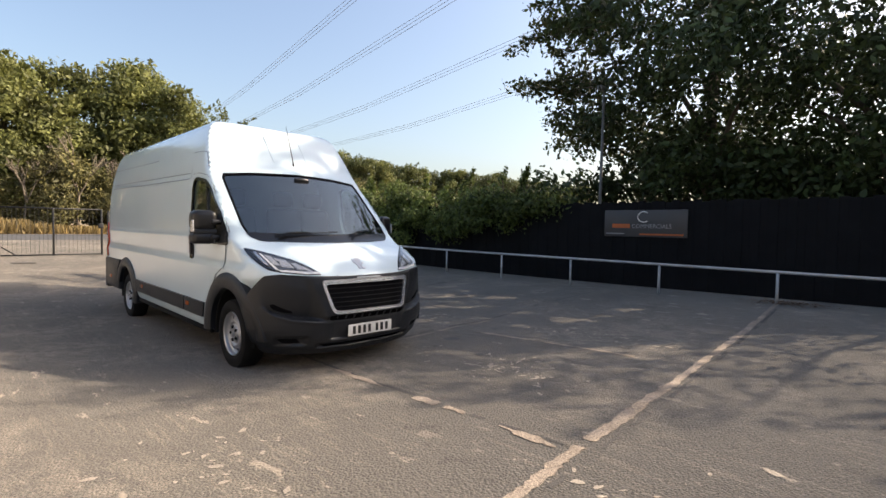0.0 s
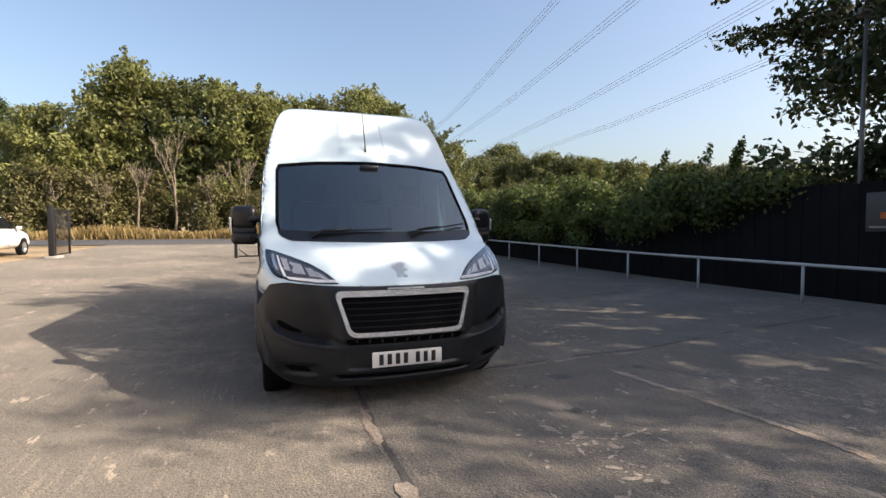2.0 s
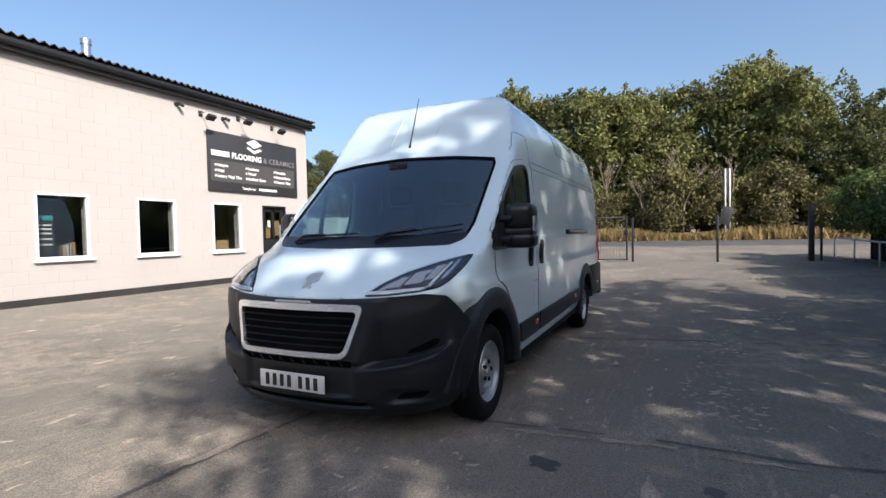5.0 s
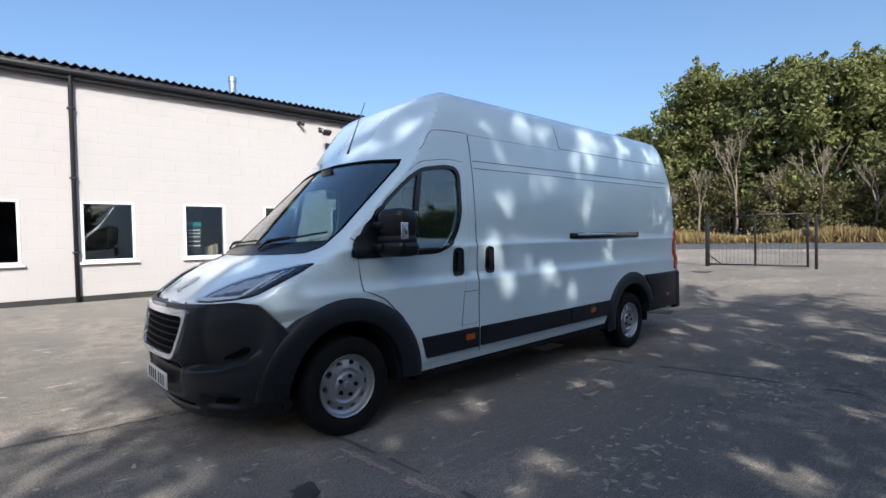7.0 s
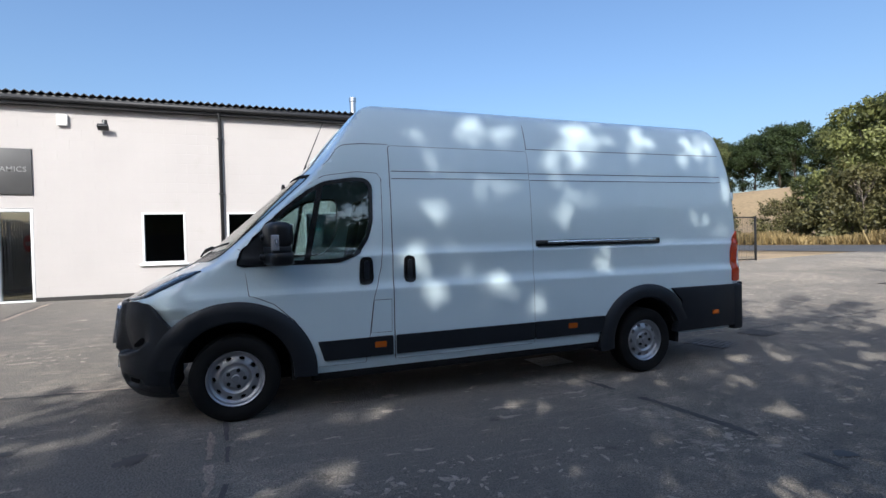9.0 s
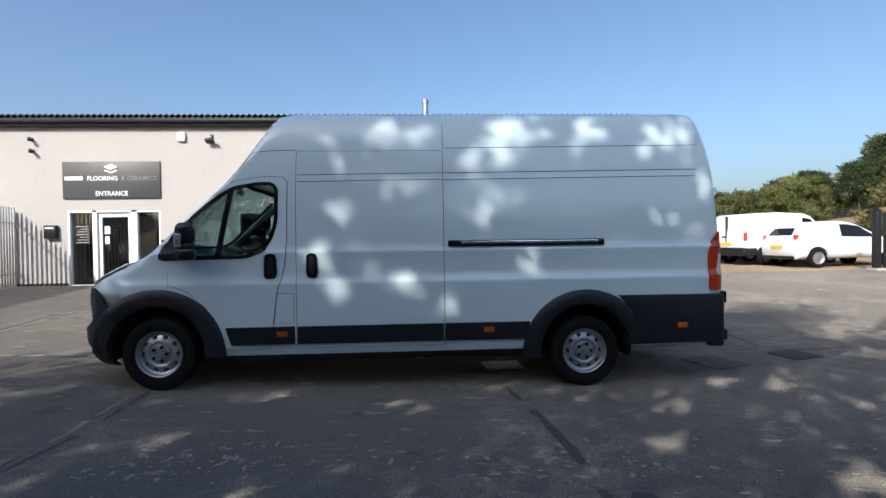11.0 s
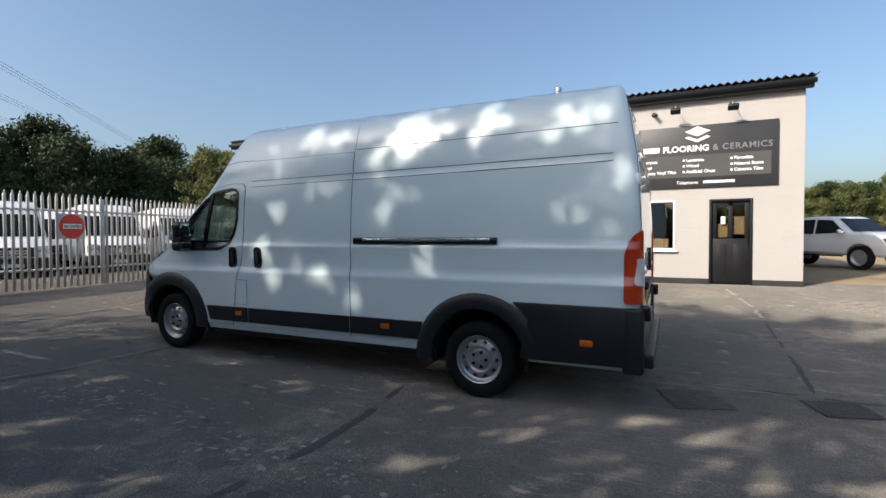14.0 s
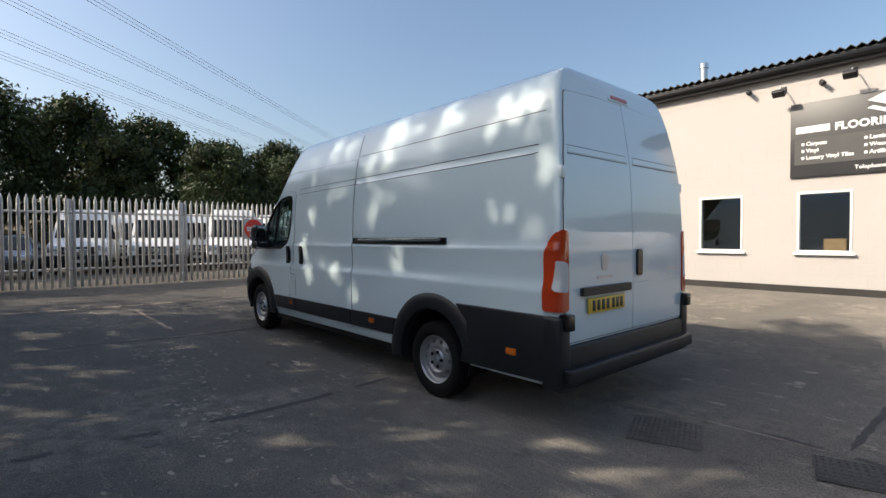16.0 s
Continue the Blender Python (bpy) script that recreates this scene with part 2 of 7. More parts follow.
UPVC = material("white_upvc", (0.82, 0.82, 0.82), 0.35, vary=0.03, scale=3)
PANE = glass_material("window_glass", (0.85, 0.9, 0.9), through=0.85, ior=2.0)
ROOM = material("darkened_interior", (0.05, 0.05, 0.055), 0.9, vary=0.3, scale=1)
CARD = material("cardboard", (0.42, 0.27, 0.13), 0.85, vary=0.1, scale=5)
SIGN_BLACK = material("black_sign_panel", (0.035, 0.035, 0.038), 0.45, vary=0.1, scale=2)
SIGN_GREY = material("grey_sign_panel", (0.075, 0.073, 0.072), 0.45, vary=0.1, scale=2)
SIGN_WHITE = material("white_sign_lettering", (0.85, 0.85, 0.85), 0.5, vary=0.02)
SIGN_DIM = material("grey_sign_lettering", (0.23, 0.23, 0.23), 0.5, vary=0.02)
SIGN_RED = material("red_sign_face", (0.60, 0.03, 0.02), 0.45, vary=0.05)
DOOR_BLACK = material("black_door_paint", (0.012, 0.012, 0.013), 0.5, vary=0.15, scale=4, spec=0.3)
GALV = material("galvanised_steel", (0.56, 0.555, 0.54), 0.5, 0.25, vary=0.18, scale=4)
POLE_GREY = material("weathered_grey_pole", (0.13, 0.13, 0.13), 0.6, 0.3, vary=0.15, scale=5)
RAILPAINT = material("grey_rail_paint", (0.45, 0.45, 0.44), 0.55, 0.2, vary=0.2, scale=5)
FENCE_SIGN = material("dark_fence_sign", (0.042, 0.041, 0.042), 0.5, vary=0.15, scale=2)
DULL_ORANGE = material("dull_orange_lettering", (0.42, 0.10, 0.02), 0.6, vary=0.1)
FENCE_BLACK = material("black_fence_boards", (0.007, 0.007, 0.008), 0.88, vary=0.3, scale=2, bump=0.2, spec=0.16)
GATE_BLACK = material("black_gate_paint", (0.015, 0.015, 0.016), 0.5, vary=0.2)
FLUE = material("stainless_flue", (0.62, 0.62, 0.62), 0.28, 1.0, vary=0.06)
CONCRETE = material("pale_concrete", (0.40, 0.38, 0.34), 0.9, vary=0.2, scale=3, bump=0.4)
IRON = material("dusty_cast_iron", (0.11, 0.098, 0.088), 0.75, 0.15, vary=0.3, scale=9, bump=0.5, bump_scale=120, fine=0.2)
CABLE = material("power_cable", (0.12, 0.12, 0.13), 0.6, 0.3, vary=0.05)
DARKWIN = material("dark_vehicle_glass", (0.012, 0.014, 0.016), 0.08, vary=0.1, spec=0.22)


# ---- helpers of the scene ----
def mesh_of(bm, name, smooth_angle=35):
    """Turns a bmesh into a mesh, smooth but for edges sharper than the angle."""
    for f in bm.faces:
        f.smooth = True
    lim = radians(smooth_angle)
    for e in bm.edges:
        e.smooth = len(e.link_faces) == 2 and e.calc_face_angle(0) < lim
    me = bpy.data.meshes.new(name)
    bm.to_mesh(me)
    bm.free()
    return me


def part(name, bm, mat, parent=None, label="", angle=35):
    """One mesh object, under a thing or under a part."""
    me = mesh_of(bm, name, angle) if isinstance(bm, bmesh.types.BMesh) else bm
    if not me.materials:
        me.materials.append(mat)
    ob = new(name, me)
    if parent is not None:
        ob.parent = parent
    return tagged(ob, label)


def thing(name, m, label, category, group="", kind=""):
    """The Empty at a thing's base."""
    ob = new(name)
    ob.empty_display_size = 0.1
    ob.matrix_basis = m
    return tagged(ob, label, category, group, kind)


def box(bm, x0, x1, y0, y1, z0, z1, bevel=0.0, seg=2):
    """A box between the given limits, with rounded edges."""
    made = bmesh.ops.create_cube(bm, size=1, matrix=Matrix.LocRotScale(((x0 + x1) / 2, (y0 + y1) / 2, (z0 + z1) / 2), None, (abs(x1 - x0), abs(y1 - y0), abs(z1 - z0))))
    if bevel:
        es = list({e for v in made["verts"] for e in v.link_edges})
        bmesh.ops.bevel(bm, geom=es, offset=bevel, segments=seg, affect="EDGES", profile=0.5)
    return bm


def boxed(*a, **k):
    return box(bmesh.new(), *a, **k)


def tube(bm, path, radius, sides=8, cap=True):
    """A round bar along points; radius one number or one for each point."""
    pts = [Vector(p) for p in path]
    rad = radius if hasattr(radius, "__len__") else [radius] * len(pts)
    rings = []
    for i, p in enumerate(pts):
        d = (pts[min(i + 1, len(pts) - 1)] - pts[max(i - 1, 0)]).normalized()
        a = d.cross(Vector((0, 0, 1)) if abs(d.z) < 0.9 else Vector((1, 0, 0))).normalized()
        b = d.cross(a)
        rings.append([bm.verts.new(p + rad[i] * (math.cos(2 * math.pi * k / sides) * a + math.sin(2 * math.pi * k / sides) * b)) for k in range(sides)])
    for r, s in zip(rings, rings[1:]):
        for k in range(sides):
            bm.faces.new((r[k], r[(k + 1) % sides], s[(k + 1) % sides], s[k]))
    if cap:
        bm.faces.new(rings[0][::-1])
        bm.faces.new(rings[-1])
    return bm


def lathe(bm, profile, sides=32, axis="y"):
    """Turns (radius, along) pairs round an axis through the origin."""
    rings = []
    for r, a in profile:
        ring = []
        for k in range(sides):
            c, s = math.cos(2 * math.pi * k / sides) * r, math.sin(2 * math.pi * k / sides) * r
            ring.append(bm.verts.new({"y": (c, a, s), "z": (c, s, a), "x": (a, c, s)}[axis]))
        rings.append(ring)
    for r, s in zip(rings, rings[1:]):
        for k in range(sides):
            bm.faces.new((r[k], r[(k + 1) % sides], s[(k + 1) % sides], s[k]))
    bmesh.ops.remove_doubles(bm, verts=bm.verts, dist=1e-5)
    bmesh.ops.recalc_face_normals(bm, faces=bm.faces)
    return bm


def prism(points, axis, a, b):
    """A closed prism: 2D points in the plane across the axis, from a to b along it."""
    bm = bmesh.new()

    def at(p, t):
        return {"x": (t, p[0], p[1]), "y": (p[0], t, p[1]), "z": (p[0], p[1], t)}[axis]

    low, high = [bm.verts.new(at(p, a)) for p in points], [bm.verts.new(at(p, b)) for p in points]
    n = len(points)
    bm.faces.new(low)
    bm.faces.new(high[::-1])
    for k in range(n):
        bm.faces.new((low[k], low[(k + 1) % n], high[(k + 1) % n], high[k]))
    bmesh.ops.recalc_face_normals(bm, faces=bm.faces)
    return bm


def raw_mesh(name, verts, faces, mat):
    me = bpy.data.meshes.new(name)
    me.from_pydata(verts, [], faces)
    me.materials.append(mat)
    return me


def quads_mesh(name, verts, mat):
    """A mesh of loose quads from an array of (n, 4, 3)."""
    n = len(verts)
    me = bpy.data.meshes.new(name)
    me.vertices.add(4 * n)
    me.vertices.foreach_set("co", np.ascontiguousarray(verts, dtype=np.float32).ravel())
    me.loops.add(4 * n)
    me.loops.foreach_set("vertex_index", np.arange(4 * n, dtype=np.int32))
    me.polygons.add(n)
    me.polygons.foreach_set("loop_start", np.arange(0, 4 * n, 4, dtype=np.int32))
    me.update(calc_edges=True)
    me.materials.append(mat)
    return me


def cut(me, tool, how="DIFFERENCE"):
    """A boolean of two meshes, as a new mesh."""
    a, b = bpy.data.objects.new("a", me), bpy.data.objects.new("b", tool)
    scene.collection.objects.link(a)
    scene.collection.objects.link(b)
    mod = a.modifiers.new("cut", "BOOLEAN")
    mod.operation, mod.object, mod.solver = how, b, "MANIFOLD"
    out = bpy.data.meshes.new_from_object(a.evaluated_get(bpy.context.evaluated_depsgraph_get()))
    bpy.data.objects.remove(a)
    bpy.data.objects.remove(b)
    bm = bmesh.new()
    bm.from_mesh(out)
    return mesh_of(bm, me.name, 26)


def lettering(text, size, mat, m, parent, name="lettering", align="LEFT", depth=0.004, spread=1.0, bold=0.0):
    """Raised words in the built-in font; the matrix puts their baseline start, x along the words and z off the face."""
    cu = bpy.data.curves.new(name, "FONT")
    cu.body, cu.size, cu.extrude, cu.align_x, cu.space_character, cu.offset = text, size, depth / 2, align, spread, bold
    cu.resolution_u = 3
    ob = bpy.data.objects.new(name, cu)
    scene.collection.objects.link(ob)
    me = bpy.data.meshes.new_from_object(ob.evaluated_get(bpy.context.evaluated_depsgraph_get()))
    bpy.data.objects.remove(ob)
    me.materials.clear()
    me.materials.append(mat)
    made = part(name, me, mat, parent)
    made.matrix_basis = m
    return made


def ground_z(x, y):
    """The yard is a shallow dish that drains towards the grates by the van."""
    d2 = ((x + 9.6) / 1.5) ** 2 + (y - 4.4) ** 2
    return -0.09 + 0.43 * (1 - np.exp(-d2 / 44)) + 0.018 * np.clip(-21 - x, 0, 18) - 0.05 * np.clip(x - 3.2, 0, 6.5) + 9.5 * np.clip((-50 - x) / 40, 0, 1) ** 1.5 * np.clip((-8 - y) / 30, 0, 1) + 1.5 * np.clip((y - 40) / 35, 0, 1) * np.clip((-20 - x) / 20, 0, 1)


def sheet(name, xs, ys, mat, lift=0.0, kind="structure", label="", category=""):
    """A sheet that lies on the ground over a grid of x and y."""
    X, Y = np.meshgrid(np.asarray(xs, float), np.asarray(ys, float), indexing="ij")
    Z = ground_z(X, Y) + lift
    v = np.stack([X, Y, Z], -1).reshape(-1, 3).tolist()
    m = len(ys)
    f = [(i * m + j, (i + 1) * m + j, (i + 1) * m + j + 1, i * m + j + 1) for i in range(len(xs) - 1) for j in range(m - 1)]
    me = raw_mesh(name, v, f, mat)
    me.polygons.foreach_set("use_smooth", [True] * len(me.polygons))
    return tagged(new(name, me), label, category, kind=kind)


def along(a, b, step):
    return np.linspace(a, b, max(2, int(abs(b - a) / step) + 1))

# ---- ground ----
grid_x = np.concatenate([-np.geomspace(1500, 44, 22), along(-42, 12, 0.6), np.geomspace(14, 1500, 22)])
grid_y = np.concatenate([-np.geomspace(1500, 22, 24), along(-20, 22, 0.6), np.geomspace(24, 1500, 22)])
sheet("ground", grid_x, grid_y, EARTH, -0.03, label="dry open ground reaching to the horizon", category="ground")
sheet("yard_asphalt", along(-21.5, 7, 0.35), along(-4.6, 12.5, 0.35), ASPHALT, 0.0, label="worn grey asphalt yard with sandy patches", category="ground")
sheet("gravel_lot", along(-27, -13.4, 0.8), along(-45, -4.6, 0.8), GRAVEL, -0.004, label="sandy gravel parking lot", category="ground")
sheet("vehicle_park", along(7, 24, 0.8), along(-30, 12, 0.8), ASPHALT, -0.004, label="worn grey vehicle park behind the palisade", category="ground")
sheet("road", along(-36, -29.5, 0.8), along(-120, 120, 2), ROAD, 0.0, label="grey asphalt public road", category="road")
sheet("entrance_apron", along(-29.5, -21.5, 0.5), along(-4.6, 14, 0.5), ASPHALT, -0.004, label="worn asphalt entrance apron", category="ground")


def ribbon(name, pts, width, mat, lift, label, wobble=0.3, seed=1, gaps=0.0):
    """A strip with ragged, crumbling edges that lies on the yard along points, here and there broken off."""
    r = random.Random(seed)
    v, f = [], []
    path = []
    for (x0, y0), (x1, y1) in zip(pts, pts[1:]):
        n = max(2, int(math.hypot(x1 - x0, y1 - y0) / 0.04))
        path += [(x0 + (x1 - x0) * k / n, y0 + (y1 - y0) * k / n) for k in range(n)]
    path.append(pts[-1])
    slow = [[0.0, 0.0], [0.0, 0.0]]
    open_left = 0
    for i, (x, y) in enumerate(path):
        a, b = path[max(0, i - 1)], path[min(len(path) - 1, i + 1)]
        d = Vector((b[0] - a[0], b[1] - a[1])).normalized()
        taper = min(1.0, 0.15 + i / 5, 0.15 + (len(path) - 1 - i) / 5)
        for k, s in enumerate((-1, 1)):
            slow[k][0] = 0.86 * slow[k][0] + 0.5 * r.uniform(-1, 1)
            w = max(0.004, width / 2 * taper * (1 + wobble * (0.75 * slow[k][0] + 0.45 * r.uniform(-1, 1))))
            px, py = x - s * d.y * w, y + s * d.x * w
            v.append((px, py, float(ground_z(px, py)) + lift))
        if open_left:
            open_left -= 1
        elif r.random() < gaps / 8:
            open_left = r.randint(2, 12)
        if i and not open_left:
            f.append((2 * i - 2, 2 * i - 1, 2 * i + 1, 2 * i))
    return tagged(new(name, raw_mesh(name, v, f, mat)), label, "ground", kind="structure")


ribbon("slab_joint", [(-2.3, 11.2), (-2.08, 7.4), (-1.97, 5.0), (-1.9, 3.9), (-1.87, 3.3), (-1.7, 1.5), (-1.5, -1.0), (-1.4, -3.6)], 0.075, JOINT, 0.006, "sandy joint between the yard slabs", 0.55, 2, 0.1)
ribbon("slab_joint", [(-2.24, 11.2), (-2.0, 7.4), (-1.87, 5.0), (-1.79, 3.9), (-1.77, 3.3), (-1.6, 1.5), (-1.4, -1.0), (-1.3, -3.6)], 0.04, PATCH, 0.004, "dark edge along the joint between the yard slabs", 0.8, 9, 0.5)
for a, b, w, q in (((-4.5, 3.44), (-3.7, 3.42), 0.05, 3), ((-3.55, 3.4), (-2.6, 3.44), 0.06, 12), ((-2.45, 3.42), (-1.9, 3.38), 0.07, 13)):
    ribbon("slab_joint", [a, b], w, JOINT, 0.006, "broken sandy joint between the yard slabs", 0.9, q, 0.4)
ribbon("slab_joint", [(-6.5, 3.6), (-5.0, 3.5), (-4.0, 3.46), (-1.95, 3.46)], 0.035, PATCH, 0.004, "dark edge along the joint between the yard slabs", 0.6, 14, 0.5)
ribbon("slab_joint", [(-5.2, 4.6), (-5.3, 5.8), (-5.2, 6.6), (-5.35, 8.2), (-5.3, 10.3)], 0.035, PATCH, 0.005, "dark sealed joint between the yard slabs", 0.6, 4, 0.5)
ribbon("slab_joint", [(-5.12, 4.9), (-5.2, 5.8), (-5.1, 6.6)], 0.05, JOINT, 0.006, "broken sandy joint between the yard slabs", 0.9, 15, 0.4)
ribbon("slab_joint", [(-8.55, 4.7), (-8.68, 5.6), (-8.72, 6.3), (-8.7, 7.2), (-8.85, 10.3)], 0.05, PATCH, 0.005, "dark sealed joint between the yard slabs", 0.7, 5, 0.3)
ribbon("slab_joint", [(-11.88, -3.5), (-12.0, -2.2), (-12.14, -0.95), (-12.14, 0.2)], 0.06, CRUST, 0.006, "broken sandy joint between the yard slabs", 0.95, 6, 0.4)
ribbon("slab_joint", [(-12.14, 0.3), (-12.12, 1.7), (-12.1, 2.6), (-12.05, 3.5)], 0.045, PATCH, 0.005, "dark sealed joint between the yard slabs", 0.6, 26, 0.2)
ribbon("slab_joint", [(-10.55, 3.62), (-11.3, 3.6), (-12.0, 3.62)], 0.03, JOINT, 0.006, "broken sandy joint between the yard slabs", 0.9, 27, 0.3)
ribbon("slab_joint", [(-11.55, 3.55), (-12.3, 3.65), (-14, 3.7), (-17, 3.75)], 0.05, PATCH, 0.005, "dark sealed joint between the yard slabs", 0.6, 16, 0.5)
ribbon("slab_joint", [(-4.75, 5.82), (-3.9, 5.87), (-2.3, 5.92)], 0.055, JOINT, 0.006, "broken sandy joint between the yard slabs", 0.9, 17, 0.3)
for k in range(7):
    y = -1.6 + 1.9 * k
    ribbon("slab_joint", [(-14.5 - 0.3 * k, y), (-14.4 - 0.3 * k, y + 1.2)], 0.05, JOINT, 0.006, "broken sandy joint between the yard slabs", 0.9, 20 + k, 0.4)


def ragged(r, x, y, w, d, n=11):
    """An uneven flat outline round a place."""
    a0 = r.uniform(0, 6.283)
    pts = []
    for k in range(n):
        a = 2 * math.pi * k / n
        q = r.uniform(0.55, 1.1)
        u, v = w * q * math.cos(a), d * q * math.sin(a)
        pts.append((x + u * math.cos(a0) - v * math.sin(a0), y + u * math.sin(a0) + v * math.cos(a0)))
    return pts


def flakes(x, y, rx, ry, count, seed, mat, label, small=0.008, large=0.034, lift=0.004):
    """Many uneven flat flakes of worn crust round a place."""
    r = random.Random(seed)
    v, f = [], []
    for _ in range(count):
        px, py = x + r.gauss(0, rx / 2), y + r.gauss(0, ry / 2)
        w = small + (large - small) * r.random() ** 2.5
        o = len(v)
        pts = ragged(r, px, py, w * r.uniform(1.0, 2.2), w * r.uniform(0.5, 1.0))
        v += [(a, b, float(ground_z(a, b)) + lift) for a, b in pts]
        f.append(tuple(range(o, o + len(pts))))
    return tagged(new("worn_patch", raw_mesh("worn_patch", v, f, mat)), label, "ground", kind="structure")


OIL = material("oil_stain", (0.05, 0.046, 0.042), 0.6, vary=0.3, scale=6)
for k, (x, y, rx, ry, n) in enumerate(((-3.2, 4.7, 0.9, 0.5, 130), (-6.4, 6.3, 1.0, 0.35, 110), (-0.9, 3.0, 0.9, 0.6, 150), (-2.9, 1.9, 0.8, 0.5, 60), (-8.6, 6.4, 1.1, 0.4, 110), (-3.4, 6.6, 0.9, 0.5, 90), (-13.2, -1.2, 1.2, 0.7, 110), (-16.2, 2.6, 1.6, 0.9, 120), (-10.6, 7.0, 1.0, 0.5, 80))):
    flakes(x, y, rx, ry, n, 60 + k, CRUST, "patch of pale worn crust on the asphalt")
for k, (x, y, w) in enumerate(((-4.69, 5.27, 0.12), (-4.67, 6.12, 0.07), (-8.9, 6.9, 0.08), (-3.9, 4.9, 0.07))):
    v = [(a, b, float(ground_z(a, b)) + 0.006) for a, b in ragged(random.Random(90 + k), x, y, w, w * 0.75, 16)]
    tagged(new("oil_stain", raw_mesh("oil_stain", v, [tuple(range(len(v)))], OIL)), "dark oil stain on the asphalt", "ground", kind="structure")


PIT = material("dirt_filled_drain", (0.085, 0.078, 0.07), 0.95, vary=0.3, scale=10)


def grate(x, y, w, d, turn, bars, mat, cross):
    """A cast iron drain grate set flush in the yard."""
    g = thing("drain_grate", pose(x, y, float(ground_z(x, y)) + 0.004, 0, 0, turn), "rusty cast iron drain grate set in the asphalt", "drain grate", "drain grates")
    part("pit", boxed(-w / 2, w / 2, -d / 2, d / 2, 0.0, 0.003), PIT, g)
    for a, b, c, e in ((-w / 2, w / 2, -d / 2 - 0.014, -d / 2), (-w / 2, w / 2, d / 2, d / 2 + 0.014), (-w / 2 - 0.014, -w / 2, -d / 2 - 0.014, d / 2 + 0.014), (w / 2, w / 2 + 0.014, -d / 2 - 0.014, d / 2 + 0.014)):
        part("frame", boxed(a, b, c, e, 0.0, 0.006, 0.002), mat, g)
    for k in range(bars):
        q = -w / 2 + w * (k + 0.5) / bars
        part("bar", boxed(q - w / bars * 0.30, q + w / bars * 0.30, -d / 2, d / 2, 0.001, 0.007, 0.002), mat, g)
    for q in [d * (k + 0.5) / cross - d / 2 for k in range(cross)]:
        part("bar", boxed(-w / 2, w / 2, q - 0.012, q + 0.012, 0.001, 0.0065, 0.002), mat, g)


grate(-11.08, 4.02, 0.46, 0.48, 20, 13, IRON, 7)
# pale steel here stands in for light catching the grate under the van
grate(-8.66, 3.90, 0.40, 0.34, 3, 9, GALV, 2)
grate(-12.15, 3.88, 0.40, 0.36, 15, 10, PATCH, 6)
grate(-18.8, 2.2, 0.6, 0.5, 4, 8, IRON, 4)


# ---- building ----
BY, BX0, BX1, BZ, EAVE = -3.85, 3.1, -13.4, 0.1, 4.5
WINDOWS = [(-3.0, -3.88), (-4.765, -5.645), (-6.55, -7.41), (-8.30, -9.155), (-10.09, -10.93)]
DOOR = (-11.63, -12.48)
ENTRY = (1.36, -1.0)
GZ = 0.27
OPENINGS = [(b, a, 1.02, 2.185) for a, b in WINDOWS] + [(DOOR[1], DOOR[0], 0.0, 2.18), (ENTRY[1], ENTRY[0], 0.0, 2.28)]


def wall_front():
    """The long front wall, 0.25 m thick, with its openings cut through."""
    me = mesh_of(boxed(BX1, BX0, BY - 0.25, BY, BZ, EAVE), "wall")
    holes = bmesh.new()
    for x0, x1, z0, z1 in OPENINGS:
        box(holes, x0, x1, BY - 0.5, BY + 0.3, max(z0, GZ - 0.05), z1)
    return cut(me, mesh_of(holes, "holes"))


building = thing("building", pose(0, 0, 0), "single-storey cream painted block building with black corrugated roof", "building")
front_wall = part("wall", wall_front(), CREAM, building)
part("wall", boxed(BX1, BX1 + 0.25, BY - 12, BY - 0.25, BZ, EAVE), CREAM, building)
part("wall", boxed(BX0 - 0.25, BX0, BY - 12, BY - 0.25, BZ, EAVE), CREAM, building)
part("wall", boxed(BX1, BX0, BY - 12.25, BY - 12, BZ, EAVE), CREAM, building)
# dark-coloured floor, with a made-up partition and ceiling, keeps the windows unlit
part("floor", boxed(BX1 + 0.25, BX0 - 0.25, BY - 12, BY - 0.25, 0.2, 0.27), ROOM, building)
part("blackout_partition", boxed(BX1 + 0.25, BX0 - 0.25, BY - 3.1, BY - 3.0, 0.27, EAVE), ROOM, building)
part("blackout_ceiling", boxed(BX1 + 0.25, BX0 - 0.25, BY - 3.0, BY - 0.25, 2.7, 2.75), ROOM, building)
part("fascia", boxed(BX1 - 0.12, BX0 + 0.1, BY + 0.02, BY + 0.16, EAVE - 0.06, EAVE + 0.16, 0.01), FASCIA, building)
part("gutter", tube(bmesh.new(), [(BX1 - 0.15, BY + 0.20, EAVE + 0.06), (BX0 + 0.12, BY + 0.20, EAVE + 0.06)], 0.055, 10), FASCIA, building)


def roof_sheet():
    """Corrugated sheeting on a shallow pitch."""
    pitch = 0.15
    n = int((BX0 - BX1 + 0.4) / pitch)
    v, f = [], []
    for k in range(n * 4 + 1):
        x = BX1 - 0.2 + k * pitch / 4
        w = 0.028 * math.cos(2 * math.pi * k / 4)
        for y, z in ((BY + 0.22, EAVE + 0.2), (BY - 6, EAVE + 0.5), (BY - 12.4, EAVE + 0.2)):
            v.append((x, y, z + w))
        for y, z in ((BY - 12.4, EAVE + 0.185), (BY - 6, EAVE + 0.485), (BY + 0.22, EAVE + 0.185)):
            v.append((x, y, z + w))
    for k in range(n * 4):
        a, b = 6 * k, 6 * k + 6
        for j in range(6):
            f.append((a + j, b + j, b + (j + 1) % 6, a + (j + 1) % 6))
    return raw_mesh("roof", v, f, ROOFING)


